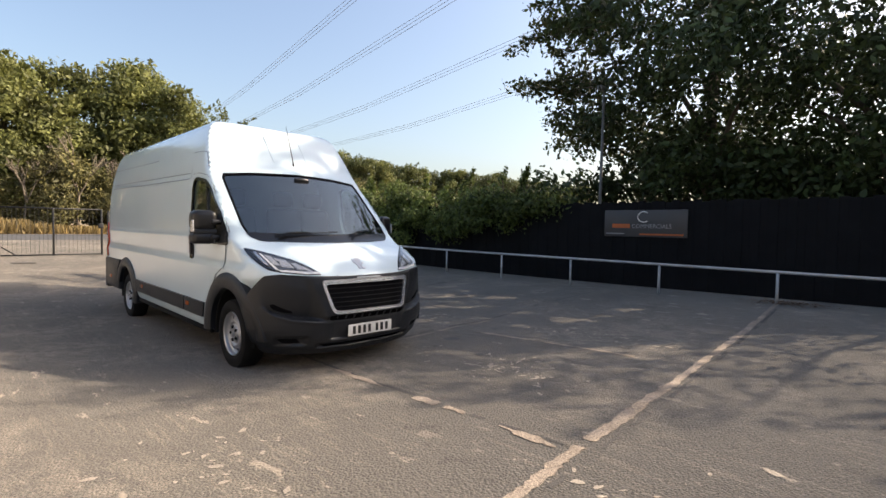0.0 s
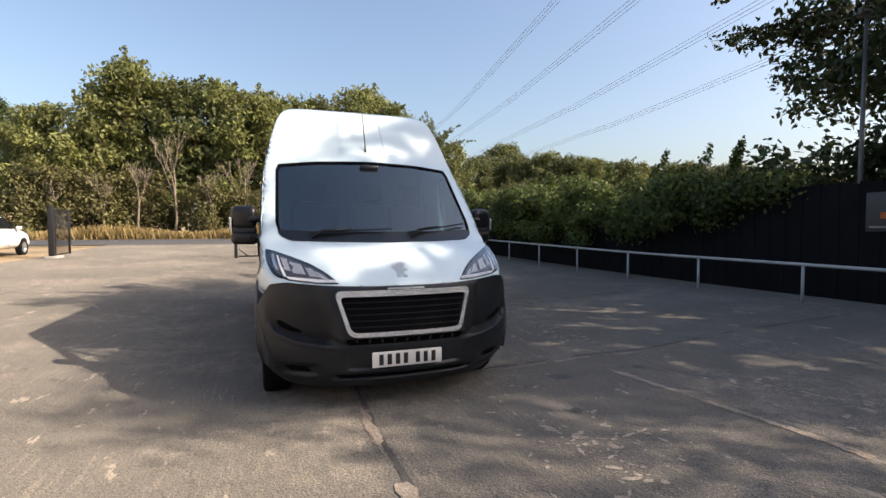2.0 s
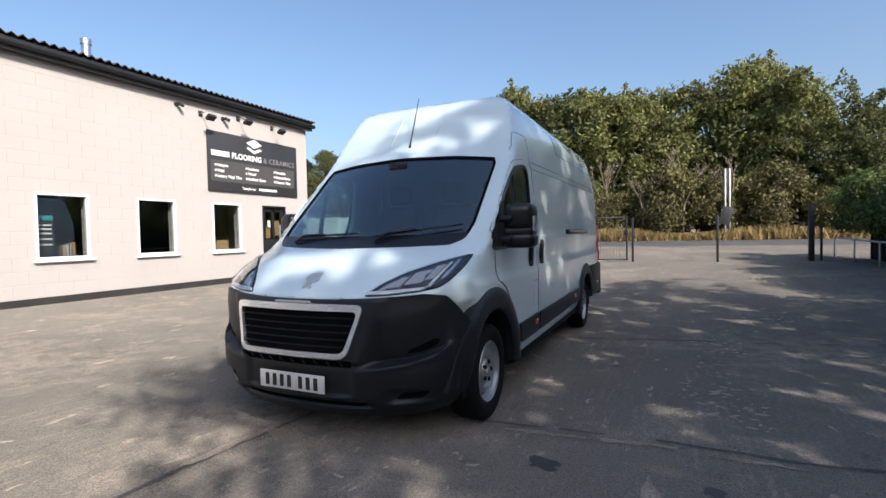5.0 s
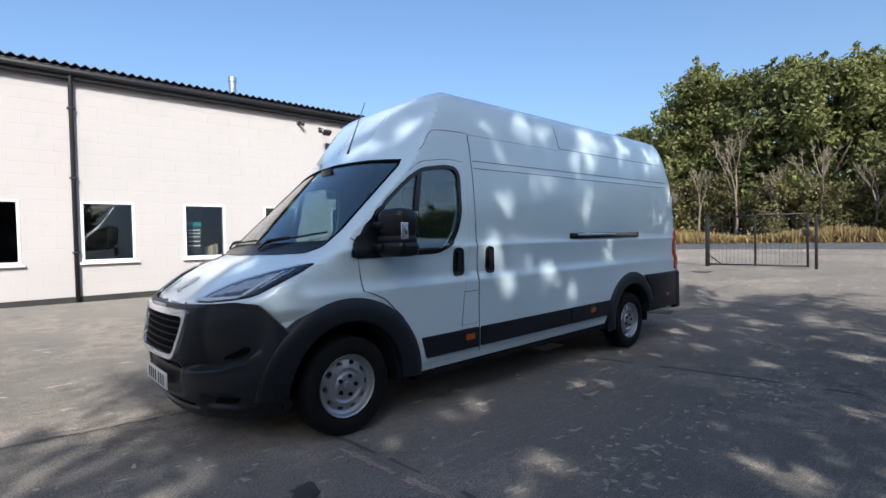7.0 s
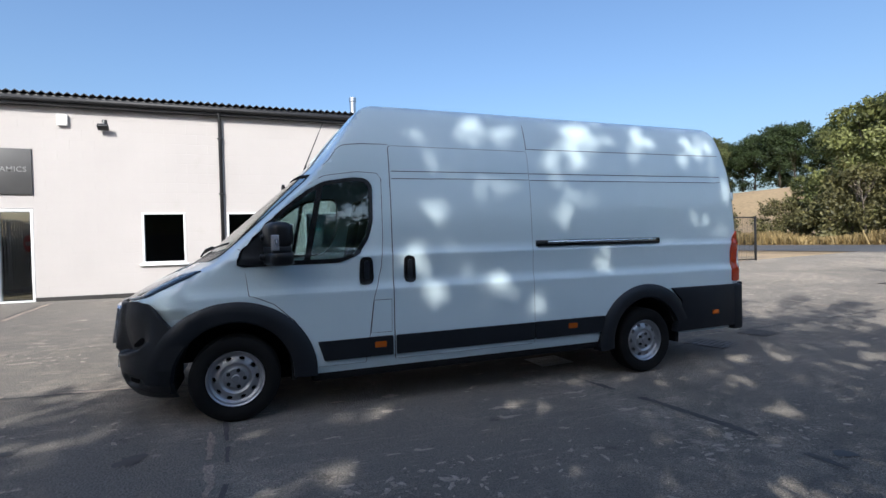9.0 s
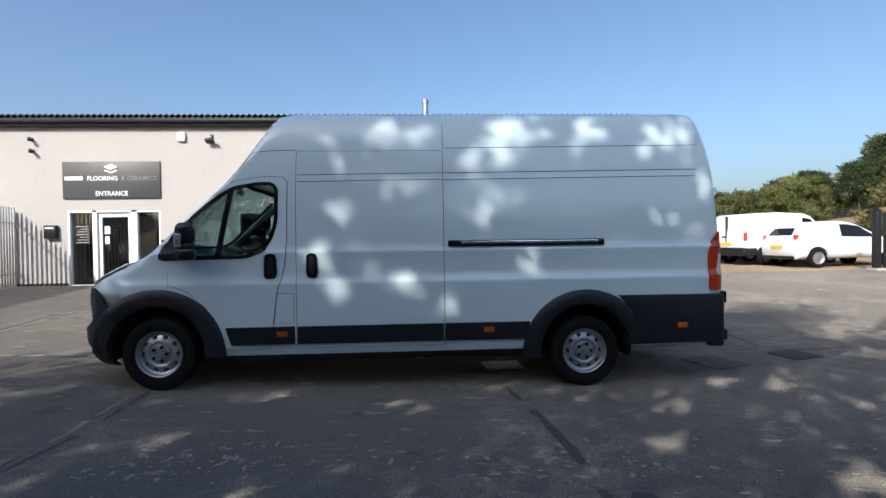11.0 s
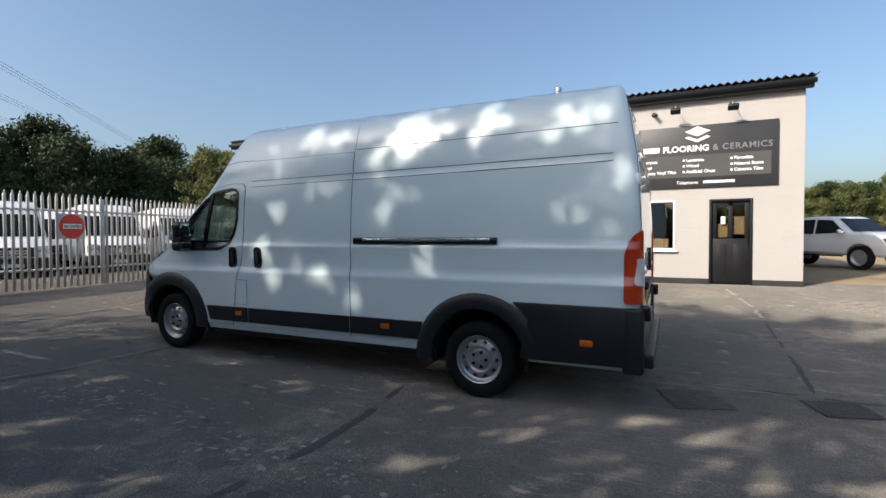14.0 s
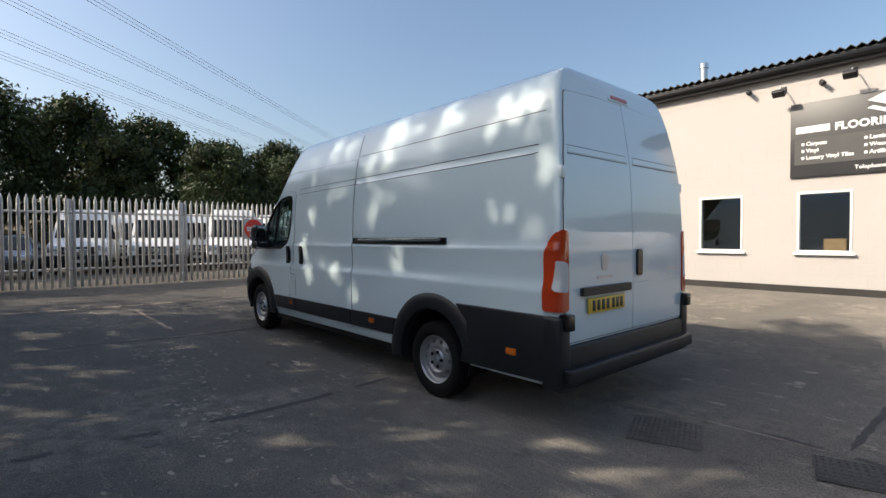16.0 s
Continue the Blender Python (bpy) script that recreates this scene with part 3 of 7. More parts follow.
part("roof", roof_sheet(), ROOFING, building)
for a, b in ((BX0, ENTRY[0]), (ENTRY[1], DOOR[0]), (DOOR[1], BX1)):
    part("plinth", boxed(b, a, BY, BY + 0.014, 0.0, GZ + 0.11), PLINTH, building)
part("downpipe", tube(bmesh.new(), [(-4.67, BY + 0.17, EAVE), (-4.67, BY + 0.07, EAVE - 0.16), (-4.67, BY + 0.06, 0.3)], 0.04, 10), FASCIA, building)
for z in (3.9, 2.6, 1.2):
    part("pipe_bracket", boxed(-4.73, -4.61, BY, BY + 0.11, z, z + 0.03, 0.004), FASCIA, building)
flue = part("flue", lathe(bmesh.new(), [(0.0, 4.6), (0.085, 4.6), (0.085, 5.30), (0.10, 5.31), (0.10, 5.42), (0.075, 5.43), (0.075, 5.2), (0.0, 5.2)], 20, "z"), FLUE, building, "bright stainless flue pipe")
flue.matrix_basis = pose(-8.01, -4.81, 0)


def window_unit(x1, x0, inside):
    """A white plastic window: frame bars, glass, sill; inside: what stands behind it."""
    w = thing("window", pose((x0 + x1) / 2, BY, 1.02), "white plastic framed window with dark glass", "window", "front windows", "structure")
    half, h = (x1 - x0) / 2, 1.165
    for a, b, c, d in ((-half, half, 0, 0.05), (-half, half, h - 0.042, h), (-half, -half + 0.042, 0.05, h - 0.042), (half - 0.042, half, 0.05, h - 0.042)):
        part("window_frame", boxed(a, b, -0.10, 0.012, c, d, 0.006), UPVC, w)
    part("pane", boxed(-half + 0.042, half - 0.042, -0.036, -0.030, 0.05, h - 0.042), PANE, w).visible_shadow = False
    part("window_sill", boxed(-half - 0.05, half + 0.05, -0.02, 0.07, -0.04, 0.0, 0.008), UPVC, w)
    return w


for k, (a, b) in enumerate(WINDOWS):
    window_unit(a, b, k)
card = thing("cardboard_box", pose(-10.62, BY - 0.45, 0.95), "brown cardboard carton on the window ledge", "box")
part("carton", boxed(-0.17, 0.17, -0.14, 0.14, 0.10, 0.34, 0.004), CARD, card)
part("shelf", boxed(-0.35, 0.35, -0.2, 0.2, 0.06, 0.10, 0.004), UPVC, card)
board = thing("display_board", pose(-6.85, BY - 0.4, 0.27), "blue and white printed poster board inside the window", "display board")
part("poster", boxed(-0.17, 0.17, -0.01, 0.01, 0.75, 1.8, 0.003), SIGN_BLACK, board)
part("poster_band", boxed(-0.16, 0.16, 0.01, 0.014, 1.45, 1.55), material("turquoise_print", (0.05, 0.35, 0.38), 0.5, vary=0.1), board)
for z in (1.35, 1.28, 1.2, 1.1, 1.0):
    part("text_bar", boxed(-0.13, 0.11, 0.01, 0.014, z, z + 0.03), SIGN_WHITE, board)
rolls = thing("carpet_samples", pose(-7.2, BY - 0.4, 0.27), "hanging carpet sample cards inside the window", "carpet samples")
for k in range(5):
    part("sample", boxed(-0.14 + 0.055 * k, -0.095 + 0.055 * k, -0.05, 0.05, 0.72, 1.05 - 0.02 * k, 0.004), (CARD, SIGN_DIM, CREAM, CARD, SIGN_GREY)[k], rolls)

# side door, black, half glazed
door = thing("door_1", pose((DOOR[0] + DOOR[1]) / 2, BY, GZ), "black half-glazed timber door with card behind the glass", "door", kind="structure")
hw, dh = (DOOR[0] - DOOR[1]) / 2, 1.91
for a, b, c, d in ((-hw, -hw + 0.05, 0, dh), (hw - 0.05, hw, 0, dh), (-hw + 0.05, hw - 0.05, dh - 0.05, dh)):
    part("door_frame", boxed(a, b, -0.12, 0.01, c, d, 0.004), DOOR_BLACK, door)
leaf = part("door_leaf", boxed(-hw + 0.052, hw - 0.052, -0.09, -0.045, 0.02, 1.02, 0.004), DOOR_BLACK, door)
for a, b, c, d in ((-hw + 0.052, -hw + 0.15, 1.02, dh - 0.055), (hw - 0.15, hw - 0.052, 1.02, dh - 0.055), (-0.04, 0.04, 1.02, dh - 0.055), (-hw + 0.15, hw - 0.15, dh - 0.16, dh - 0.055)):
    part("stile", boxed(a, b, -0.09, -0.045, c, d, 0.004), DOOR_BLACK, leaf)
for a, b in ((-hw + 0.16, -0.06), (0.06, hw - 0.16)):
    part("panel", boxed(a, b, -0.05, -0.042, 0.2, 0.9, 0.006), DOOR_BLACK, leaf)
    part("pane", boxed(a - 0.02, b + 0.02, -0.07, -0.064, 1.02, dh - 0.16), PANE, leaf).visible_shadow = False
part("card_sheet", boxed(-hw + 0.15, -0.05, -0.12, -0.115, 1.12, 1.52), CARD, leaf)
part("notice", boxed(0.10, 0.19, -0.06, -0.058, 1.35, 1.52), SIGN_WHITE, leaf)
part("door_handle", boxed(-hw + 0.08, -hw + 0.11, -0.046, -0.01, 0.9, 1.05, 0.004), DARK_METAL, leaf)
part("card_sheet", boxed(0.05, hw - 0.15, -0.12, -0.115, 1.05, 1.36), CARD, leaf)

# shop entrance, white frames with dark glass
entry = thing("door_2", pose(0, BY, GZ), "white framed glazed shop entrance with dark side lights", "door", kind="structure")
for a, b, c, d in ((1.30, 1.36, 0, 2.0), (-1.0, -0.95, 0, 2.0), (0.62, 0.74, 0, 2.0), (-0.40, -0.24, 0, 2.0), (-0.95, 1.30, 1.94, 2.0), (-0.95, -0.40, 0, 0.06), (0.74, 1.30, 0, 0.06)):
    part("door_frame", boxed(a, b, -0.12, 0.01, c, d, 0.006), UPVC, entry)
for a, b in ((-0.95, -0.40), (0.74, 1.30)):
    part("side_light", boxed(a, b, -0.07, -0.062, 0.06, 1.94), PANE, entry).visible_shadow = False
eleaf = part("door_leaf", boxed(-0.24, 0.62, -0.085, -0.04, 0.01, 0.14, 0.004), UPVC, entry)
for a, b, c, d in ((-0.24, -0.14, 0.14, 1.92), (0.52, 0.62, 0.14, 1.92), (-0.14, 0.52, 1.82, 1.92)):
    part("stile", boxed(a, b, -0.085, -0.04, c, d, 0.004), UPVC, eleaf)
part("pane", boxed(-0.14, 0.52, -0.066, -0.06, 0.14, 1.82), PANE, eleaf).visible_shadow = False
part("notice", boxed(0.33, 0.47, -0.058, -0.055, 1.38, 1.58), SIGN_WHITE, eleaf)
part("notice", boxed(0.35, 0.46, -0.058, -0.055, 1.12, 1.32), SIGN_WHITE, eleaf)
part("door_handle", tube(bmesh.new(), [(-0.19, -0.02, 0.85), (-0.19, -0.005, 0.9), (-0.19, -0.005, 1.15), (-0.19, -0.02, 1.2)], 0.012, 8), CHROME, eleaf)
for k in range(7):
    part("text_bar", boxed(0.86, 1.2 - 0.05 * (k % 3), -0.061, -0.058, 1.15 + 0.07 * k, 1.18 + 0.07 * k), SIGN_DIM, entry)


def facing(x, z, y=BY):
    """Words on the front wall: along -x, up z, off the face towards +y."""
    return Matrix(((-1, 0, 0, x), (0, 0, 1, y), (0, 1, 0, z), (0, 0, 0, 1)))


def rhombs(cx, cz, w, y, parent):
    """Three stacked white tiles, a plain mark."""
    for k in range(3):
        z = cz + 0.13 * w * (k - 1)
        bm = bmesh.new()
        pts = [(cx - w / 2, z), (cx, z - 0.22 * w), (cx + w / 2, z), (cx, z + 0.22 * w)]
        a = [bm.verts.new((px, y + 0.002 * k, pz)) for px, pz in pts]
        b = [bm.verts.new((px, y + 0.004 + 0.002 * k, pz)) for px, pz in pts]
        bm.faces.new(a), bm.faces.new(b[::-1])
        for i in range(4):
            bm.faces.new((a[i], a[(i + 1) % 4], b[(i + 1) % 4], b[i]))
        bmesh.ops.recalc_face_normals(bm, faces=bm.faces)
        part("tile_mark", bm, (SIGN_WHITE, SIGN_GREY, SIGN_WHITE)[k], parent)


sign = thing("shop_sign", pose(0, 0, 0), "large black shop sign board with white lettering on the wall", "sign")
part("sign_panel", boxed(-12.93, -9.98, BY + 0.008, BY + 0.045, 2.46, 3.87, 0.004), SIGN_BLACK, sign)
part("sign_band", boxed(-12.80, -10.05, BY + 0.045, BY + 0.048, 2.70, 3.20), SIGN_GREY, sign)
YF = BY + 0.047
rhombs(-11.375, 3.665, 0.52, YF, sign)
part("name_bar", boxed(-10.59, -10.07, YF, YF + 0.004, 3.295, 3.42), SIGN_WHITE, sign)
lettering("FLOORING", 0.187, SIGN_WHITE, facing(-10.66, 3.29, YF + 0.002), sign, bold=0.007, spread=1.03)
lettering("& CERAMICS", 0.187, SIGN_DIM, facing(-11.68, 3.29, YF + 0.002), sign, spread=1.12, bold=0.002)
for x, words in ((-10.16, ("Carpets", "Vinyl", "Luxury Vinyl Tiles")), (-11.08, ("Laminate", "Wood", "Artificial Grass")), (-12.03, ("Porcelain", "Natural Stone", "Ceramic Tiles"))):
    for k, word in enumerate(words):
        z = 3.06 - 0.13 * k
        part("bullet", boxed(x - 0.045, x, BY + 0.048, BY + 0.052, z, z + 0.05), SIGN_WHITE, sign)
        lettering(word, 0.098, SIGN_WHITE, facing(x - 0.07, z - 0.005, BY + 0.05), sign, bold=0.0035)
lettering("Telephone:", 0.10, SIGN_WHITE, facing(-10.95, 2.545, YF + 0.002), sign, bold=0.002)
part("number_bar", boxed(-12.12, -11.50, YF, YF + 0.004, 2.55, 2.61), SIGN_WHITE, sign)

sign2 = thing("entrance_sign", pose(0, 0, 0), "dark grey entrance sign board above the shop door", "sign")
part("sign_panel", boxed(-1.02, 1.44, BY + 0.008, BY + 0.04, 2.57, 3.53, 0.004), SIGN_GREY, sign2)
YF = BY + 0.041
rhombs(0.22, 3.345, 0.36, YF, sign2)
part("name_bar", boxed(0.93, 1.38, YF, YF + 0.004, 3.05, 3.15), SIGN_WHITE, sign2)
lettering("FLOORING", 0.155, SIGN_WHITE, facing(0.82, 3.045, YF + 0.002), sign2, bold=0.004)
lettering("& CERAMICS", 0.155, SIGN_DIM, facing(-0.03, 3.045, YF + 0.002), sign2, spread=1.06, bold=0.001)
lettering("ENTRANCE", 0.16, SIGN_WHITE, facing(0.62, 2.65, YF + 0.002), sign2, bold=0.004)


def floodlight(x, z, reach=0.35):
    f = thing("floodlight", pose(x, BY, z), "small black floodlight on a wall bracket", "floodlight", "wall floodlights")
    part("bracket", tube(bmesh.new(), [(0, 0.0, 0.10), (0, reach * 0.5, 0.12), (0, reach, 0.02)], 0.012, 6), GALV, f)
    part("back_plate", boxed(-0.05, 0.05, 0, 0.02, 0.03, 0.16, 0.004), FASCIA, f)
    head = boxed(-0.105, 0.105, -0.04, 0.04, -0.075, 0.075, 0.018, 2)
    bmesh.ops.rotate(head, verts=head.verts, cent=(0, 0, 0), matrix=Euler((radians(-55), 0, 0)).to_matrix())
    bmesh.ops.translate(head, verts=head.verts, vec=(0, reach, -0.03))
    hd = part("lamp_head", head, FASCIA, f)
    gl = boxed(-0.09, 0.09, -0.046, -0.04, -0.06, 0.06)
    bmesh.ops.rotate(gl, verts=gl.verts, cent=(0, 0, 0), matrix=Euler((radians(-55), 0, 0)).to_matrix())
    bmesh.ops.translate(gl, verts=gl.verts, vec=(0, reach, -0.03))
    part("lamp_glass", gl, GALV, hd)


for x, z in ((-9.85, 4.1), (-10.92, 4.2), (-12.05, 4.17)):
    floodlight(x, z)
floodlight(-2.35, 4.07, 0.14)


def wall_camera(x, z, wire=0):
    c = thing("security_camera", pose(x, BY, z), "small black security camera on the wall", "camera", "wall cameras")
    part("base", lathe(bmesh.new(), [(0.0, 0.0), (0.05, 0.0), (0.05, 0.03), (0.02, 0.04), (0.02, 0.09), (0, 0.09)], 14), FASCIA, c)
    hd = tube(bmesh.new(), [(0, 0.09, 0.01), (-0.06, 0.17, -0.05)], 0.04, 10)
    part("camera_body", hd, FASCIA, c)


for x, z in ((2.2, 4.12), (2.18, 3.82), (-9.25, 4.28), (-10.46, 4.2)):
    wall_camera(x, z)
alarm = thing("alarm_box", pose(-1.59, BY, 4.05), "white plastic alarm bell box on the wall", "alarm box")
part("case", boxed(-0.1, 0.1, 0.004, 0.08, 0, 0.24, 0.02, 2), UPVC, alarm)
mailbox = thing("letter_box", pose(1.74, BY, 1.55), "black wall-mounted letter box by the entrance", "letter box")
part("case", boxed(-0.15, 0.15, 0.004, 0.12, 0.0, 0.34, 0.015, 2), DOOR_BLACK, mailbox)
part("flap", boxed(-0.11, 0.11, 0.12, 0.128, 0.24, 0.29, 0.003), GALV, mailbox)


# ---- black board fence, rail ----
fence = thing("board_fence", pose(0, 11.35, 0), "tall black painted close-board fence behind the rail", "fence")
board_mesh = mesh_of(boxed(-0.078, 0.078, -0.009, 0.009, 0.0, 2.05, 0.003, 1), "board")
board_mesh.materials.append(FENCE_BLACK)
for i, x in enumerate(along(-21, 7, 0.142)):
    b = part("board", board_mesh, FENCE_BLACK, fence)
    b.matrix_basis = pose(float(x), 0.012 * (i % 2), 0.02 * math.sin(i * 2.3))
for x in along(-21, 7, 2.4):
    part("fence_post", boxed(x - 0.05, x + 0.05, 0.035, 0.13, 0.0, 2.05, 0.004), FENCE_BLACK, fence)

fsign = thing("fence_sign", pose(-4.86, 11.335, 1.585), "dark dealer sign board with orange and white lettering", "sign")
part("sign_panel", boxed(-0.89, 0.89, -0.03, -0.008, -0.29, 0.29, 0.004), FENCE_SIGN, fsign)


def fence_words(x, z):
    return Matrix(((1, 0, 0, x), (0, 0, -1, -0.032), (0, 1, 0, z), (0, 0, 0, 1)))


part("name_bar", boxed(-0.70, -0.30, -0.035, -0.031, -0.10, -0.01), DULL_ORANGE, fsign)
lettering("COMMERCIALS", 0.125, SIGN_DIM, fence_words(-0.26, -0.10), fsign)
part("number_bar", boxed(-0.84, -0.42, -0.035, -0.031, -0.235, -0.21), SIGN_DIM, fsign)
part("stripe", boxed(-0.08, 0.82, -0.035, -0.031, -0.25, -0.215), DULL_ORANGE, fsign)
arc = [(0.13 * math.cos(a), -0.034, 0.14 + 0.11 * math.sin(a)) for a in along(0.9, 5.4, 0.2)]
part("ring_mark", tube(bmesh.new(), arc, 0.012, 5), GALV, fsign)

rail = thing("knee_rail", pose(0, 10.65, 0), "low grey tubular metal rail along the yard edge", "rail")
RAIL = [(x, float(np.interp(x, [-22, -18, -14, -10, 4], [0.95, 0.90, 0.84, 0.785, 0.765]))) for x in along(4, -21.5, 1.5)]
for k in range(14):
    x = 3.6 - 1.96 * k
    z = float(ground_z(x, 10.65))
    top = float(np.interp(-x, [-q for q, _ in RAIL], [q for _, q in RAIL]))
    part("post", tube(bmesh.new(), [(x, 0, z - 0.05), (x, 0, top - 0.02)], 0.024, 10), RAILPAINT, rail)
part("rail", tube(bmesh.new(), [(x, 0, z) for x, z in RAIL], 0.026, 10), RAILPAINT, rail)

pole = thing("lamp_pole", pose(-6.25, 12.0, 0.2), "thin grey metal pole behind the fence", "pole")
part("pole", tube(bmesh.new(), [(0, 0, 0), (0.02, 0, 4.6)], [0.045, 0.03], 10), POLE_GREY, pole)
part("lamp_head", boxed(-0.07, 0.07, -0.2, 0.08, 4.58, 4.68, 0.02), POLE_GREY, pole)


# ---- palisade fence with gate ----
pal = thing("palisade_fence", pose(0, 0, 0), "tall galvanised steel palisade fence with pointed pales", "fence")
bm = bmesh.new()
w, t = 0.034, 0.012
sec = [(-w, -t), (-w * 0.55, t), (w * 0.55, t), (w, -t), (w * 0.9, -t - 0.003), (w * 0.5, t - 0.003), (-w * 0.5, t - 0.003), (-w * 0.9, -t - 0.003)]
low, high, tip = [[bm.verts.new((x * q, y, z)) for x, y in sec] for z, q in ((0.04, 1), (2.02, 1), (2.13, 0.12))]
for a, b in ((low, high), (high, tip)):
    for i in range(8):
        bm.faces.new((a[i], a[(i + 1) % 8], b[(i + 1) % 8], b[i]))
bm.faces.new(low[::-1]), bm.faces.new(tip)
pale_mesh = mesh_of(bm, "pale")
pale_mesh.materials.append(GALV)
LINE = [(2.6, -3.78), (2.0, -1.7), (1.5, 1.6), (1.35, 4.2), (1.35, 11.2)]
for (x0, y0), (x1, y1) in zip(LINE, LINE[1:]):
    n = int(math.hypot(x1 - x0, y1 - y0) / 0.135)
    turn = math.degrees(math.atan2(y1 - y0, x1 - x0))
    zb = 0.22
    for k in range(n):
        x, y = x0 + (x1 - x0) * (k + 0.5) / n, y0 + (y1 - y0) * (k + 0.5) / n
        part("pale", pale_mesh, GALV, pal).matrix_basis = pose(x, y, zb, 0, 0, turn)
    for z in (0.45, 1.75):
        part("fence_rail", tube(bmesh.new(), [(x0 + 0.03, y0, zb + z), (x1 + 0.03, y1, zb + z)], 0.026, 4), GALV, pal)
    m = max(1, round(math.hypot(x1 - x0, y1 - y0) / 2.6))
    for k in range(0 if y0 < -3 else 1, m + 1):
        x, y = x0 + (x1 - x0) * k / m, y0 + (y1 - y0) * k / m
        part("post", boxed(x + 0.03, x + 0.10, y - 0.03, y + 0.03, 0.1, zb + 2.06, 0.004), GALV, pal)

ne = thing("no_entry_sign", pose(1.40, 2.36, 1.62, 0, 0, 6), "round red no-entry sign fixed to the palisade", "sign")
part("sign_face", lathe(bmesh.new(), [(0.0, -0.03), (0.27, -0.03), (0.275, -0.024), (0.275, -0.016), (0.0, -0.016)], 32, "x"), SIGN_RED, ne)
part("backing_plate", boxed(-0.015, -0.010, -0.285, 0.285, -0.285, 0.285, 0.001), GALV, ne)
part("sign_bar", boxed(-0.036, -0.031, -0.20, 0.20, -0.055, 0.055), SIGN_WHITE, ne)
lettering("NO ENTRY", 0.075, INK, Matrix(((0, 0, -1, -0.038), (-1, 0, 0, 0.0), (0, 1, 0, -0.028), (0, 0, 0, 1))), ne, align="CENTER", bold=0.002)
nb = thing("notice_board", pose(1.84, -1.35, 1.80, 0, 0, 12), "white and red notice board on the palisade gate", "sign")
part("sign_panel", boxed(-0.03, -0.022, -0.22, 0.22, -0.15, 0.15, 0.002), SIGN_WHITE, nb)
part("heading", boxed(-0.035, -0.03, -0.21, 0.21, 0.08, 0.14), SIGN_RED, nb)
for k in range(4):
    part("text_bar", boxed(-0.035, -0.03, -0.19, 0.19 - 0.06 * (k % 2), 0.03 - 0.045 * k, 0.05 - 0.045 * k), SIGN_DIM, nb)


# ---- entrance gate and posts by the road ----
def gate_z(x, y):
    return float(ground_z(x, y))


gate = thing("metal_gate", pose(-20.55, 1.75, gate_z(-20.5, 3)), "low black metal gate with thin bars", "gate")
part("gate_post", boxed(-0.055, 0.055, -0.055, 0.055, -0.05, 1.62, 0.01), GATE_BLACK, gate)
for y in (1.35, 2.65):
    part("stile", boxed(-0.025, 0.025, y - 0.025, y + 0.025, 0.05, 1.6, 0.005), GATE_BLACK, gate)
part("gate_post", boxed(-0.035, 0.035, 2.81, 2.88, -0.05, 1.55, 0.01), GATE_BLACK, gate)
for z in (0.08, 1.58):
    part("gate_rail", tube(bmesh.new(), [(0, 0.07, z), (0, 2.65, z)], 0.025, 6), GATE_BLACK, gate)
part("brace", tube(bmesh.new(), [(0, 0.08, 0.35), (0, 0.42, 0.08)], 0.02, 6), GATE_BLACK, gate)
for k in range(24):
    y = 0.12 + 2.5 * k / 23
    part("bar", tube(bmesh.new(), [(0, y, 0.08), (0, y, 1.58)], 0.003, 4), GATE_BLACK, gate)
part("lock_box", boxed(-0.04, 0.04, 2.55, 2.70, 0.95, 1.12, 0.006), GATE_BLACK, gate)

gate2 = thing("metal_gate", pose(-20.86, -3.96, gate_z(-20.8, -4)), "black metal gate leaf standing open beside its post", "gate")
part("gate_post", boxed(-0.08, 0.08, -0.08, 0.08, -0.05, 1.75, 0.012), GATE_BLACK, gate2)
part("gate_foot", boxed(-0.5, 0.15, -0.18, 0.18, 0, 0.08, 0.01), CONCRETE, gate2)
for x in (-0.25, -1.6):
    part("stile", boxed(x - 0.03, x + 0.03, -0.03, 0.03, 0.08, 1.68, 0.005), GATE_BLACK, gate2)
for z in (0.12, 1.65):
    part("gate_rail", tube(bmesh.new(), [(-0.12, 0, z), (-1.6, 0, z)], 0.025, 6), GATE_BLACK, gate2)
for k in range(16):
    x = -0.3 - 1.25 * k / 15
    part("bar", tube(bmesh.new(), [(x, 0, 0.12), (x, 0, 1.65)], 0.006, 4), GATE_BLACK, gate2)

for x, y, h, r in ((-20.5, 7.22, 1.55, 0.035), (-20.5, 9.75, 1.75, 0.07), (-20.5, 10.0, 1.1, 0.03)):
    b = thing("gate_post", pose(x, y, gate_z(x, y)), "plain black metal post by the road entrance", "post", "entrance posts")
    part("post", boxed(-r, r, -r, r, -0.05, h, 0.01), GATE_BLACK, b)
    part("cap", boxed(-r - 0.01, r + 0.01, -r - 0.01, r + 0.01, h, h + 0.02, 0.004), GATE_BLACK, b)

rs = thing("road_sign", pose(-37.0, 8.9, gate_z(-37, 9)), "grey road sign post with a dark leaning panel", "road sign")
for y in (-0.12, 0.12):
    part("post", tube(bmesh.new(), [(0, y, -0.1), (0, y, 4.4)], 0.045, 8), GALV, rs)
part("sign_panel", boxed(-0.03, 0.0, -0.22, 0.22, 2.6, 4.4, 0.01), SIGN_GREY, rs)
pan = boxed(0.05, 0.08, -0.5, 0.1, 0.9, 2.0, 0.01)
bmesh.ops.rotate(pan, verts=pan.verts, cent=(0, 0, 1), matrix=Euler((radians(-14), 0, 0)).to_matrix())
part("leaning_panel", pan, SIGN_BLACK, rs)


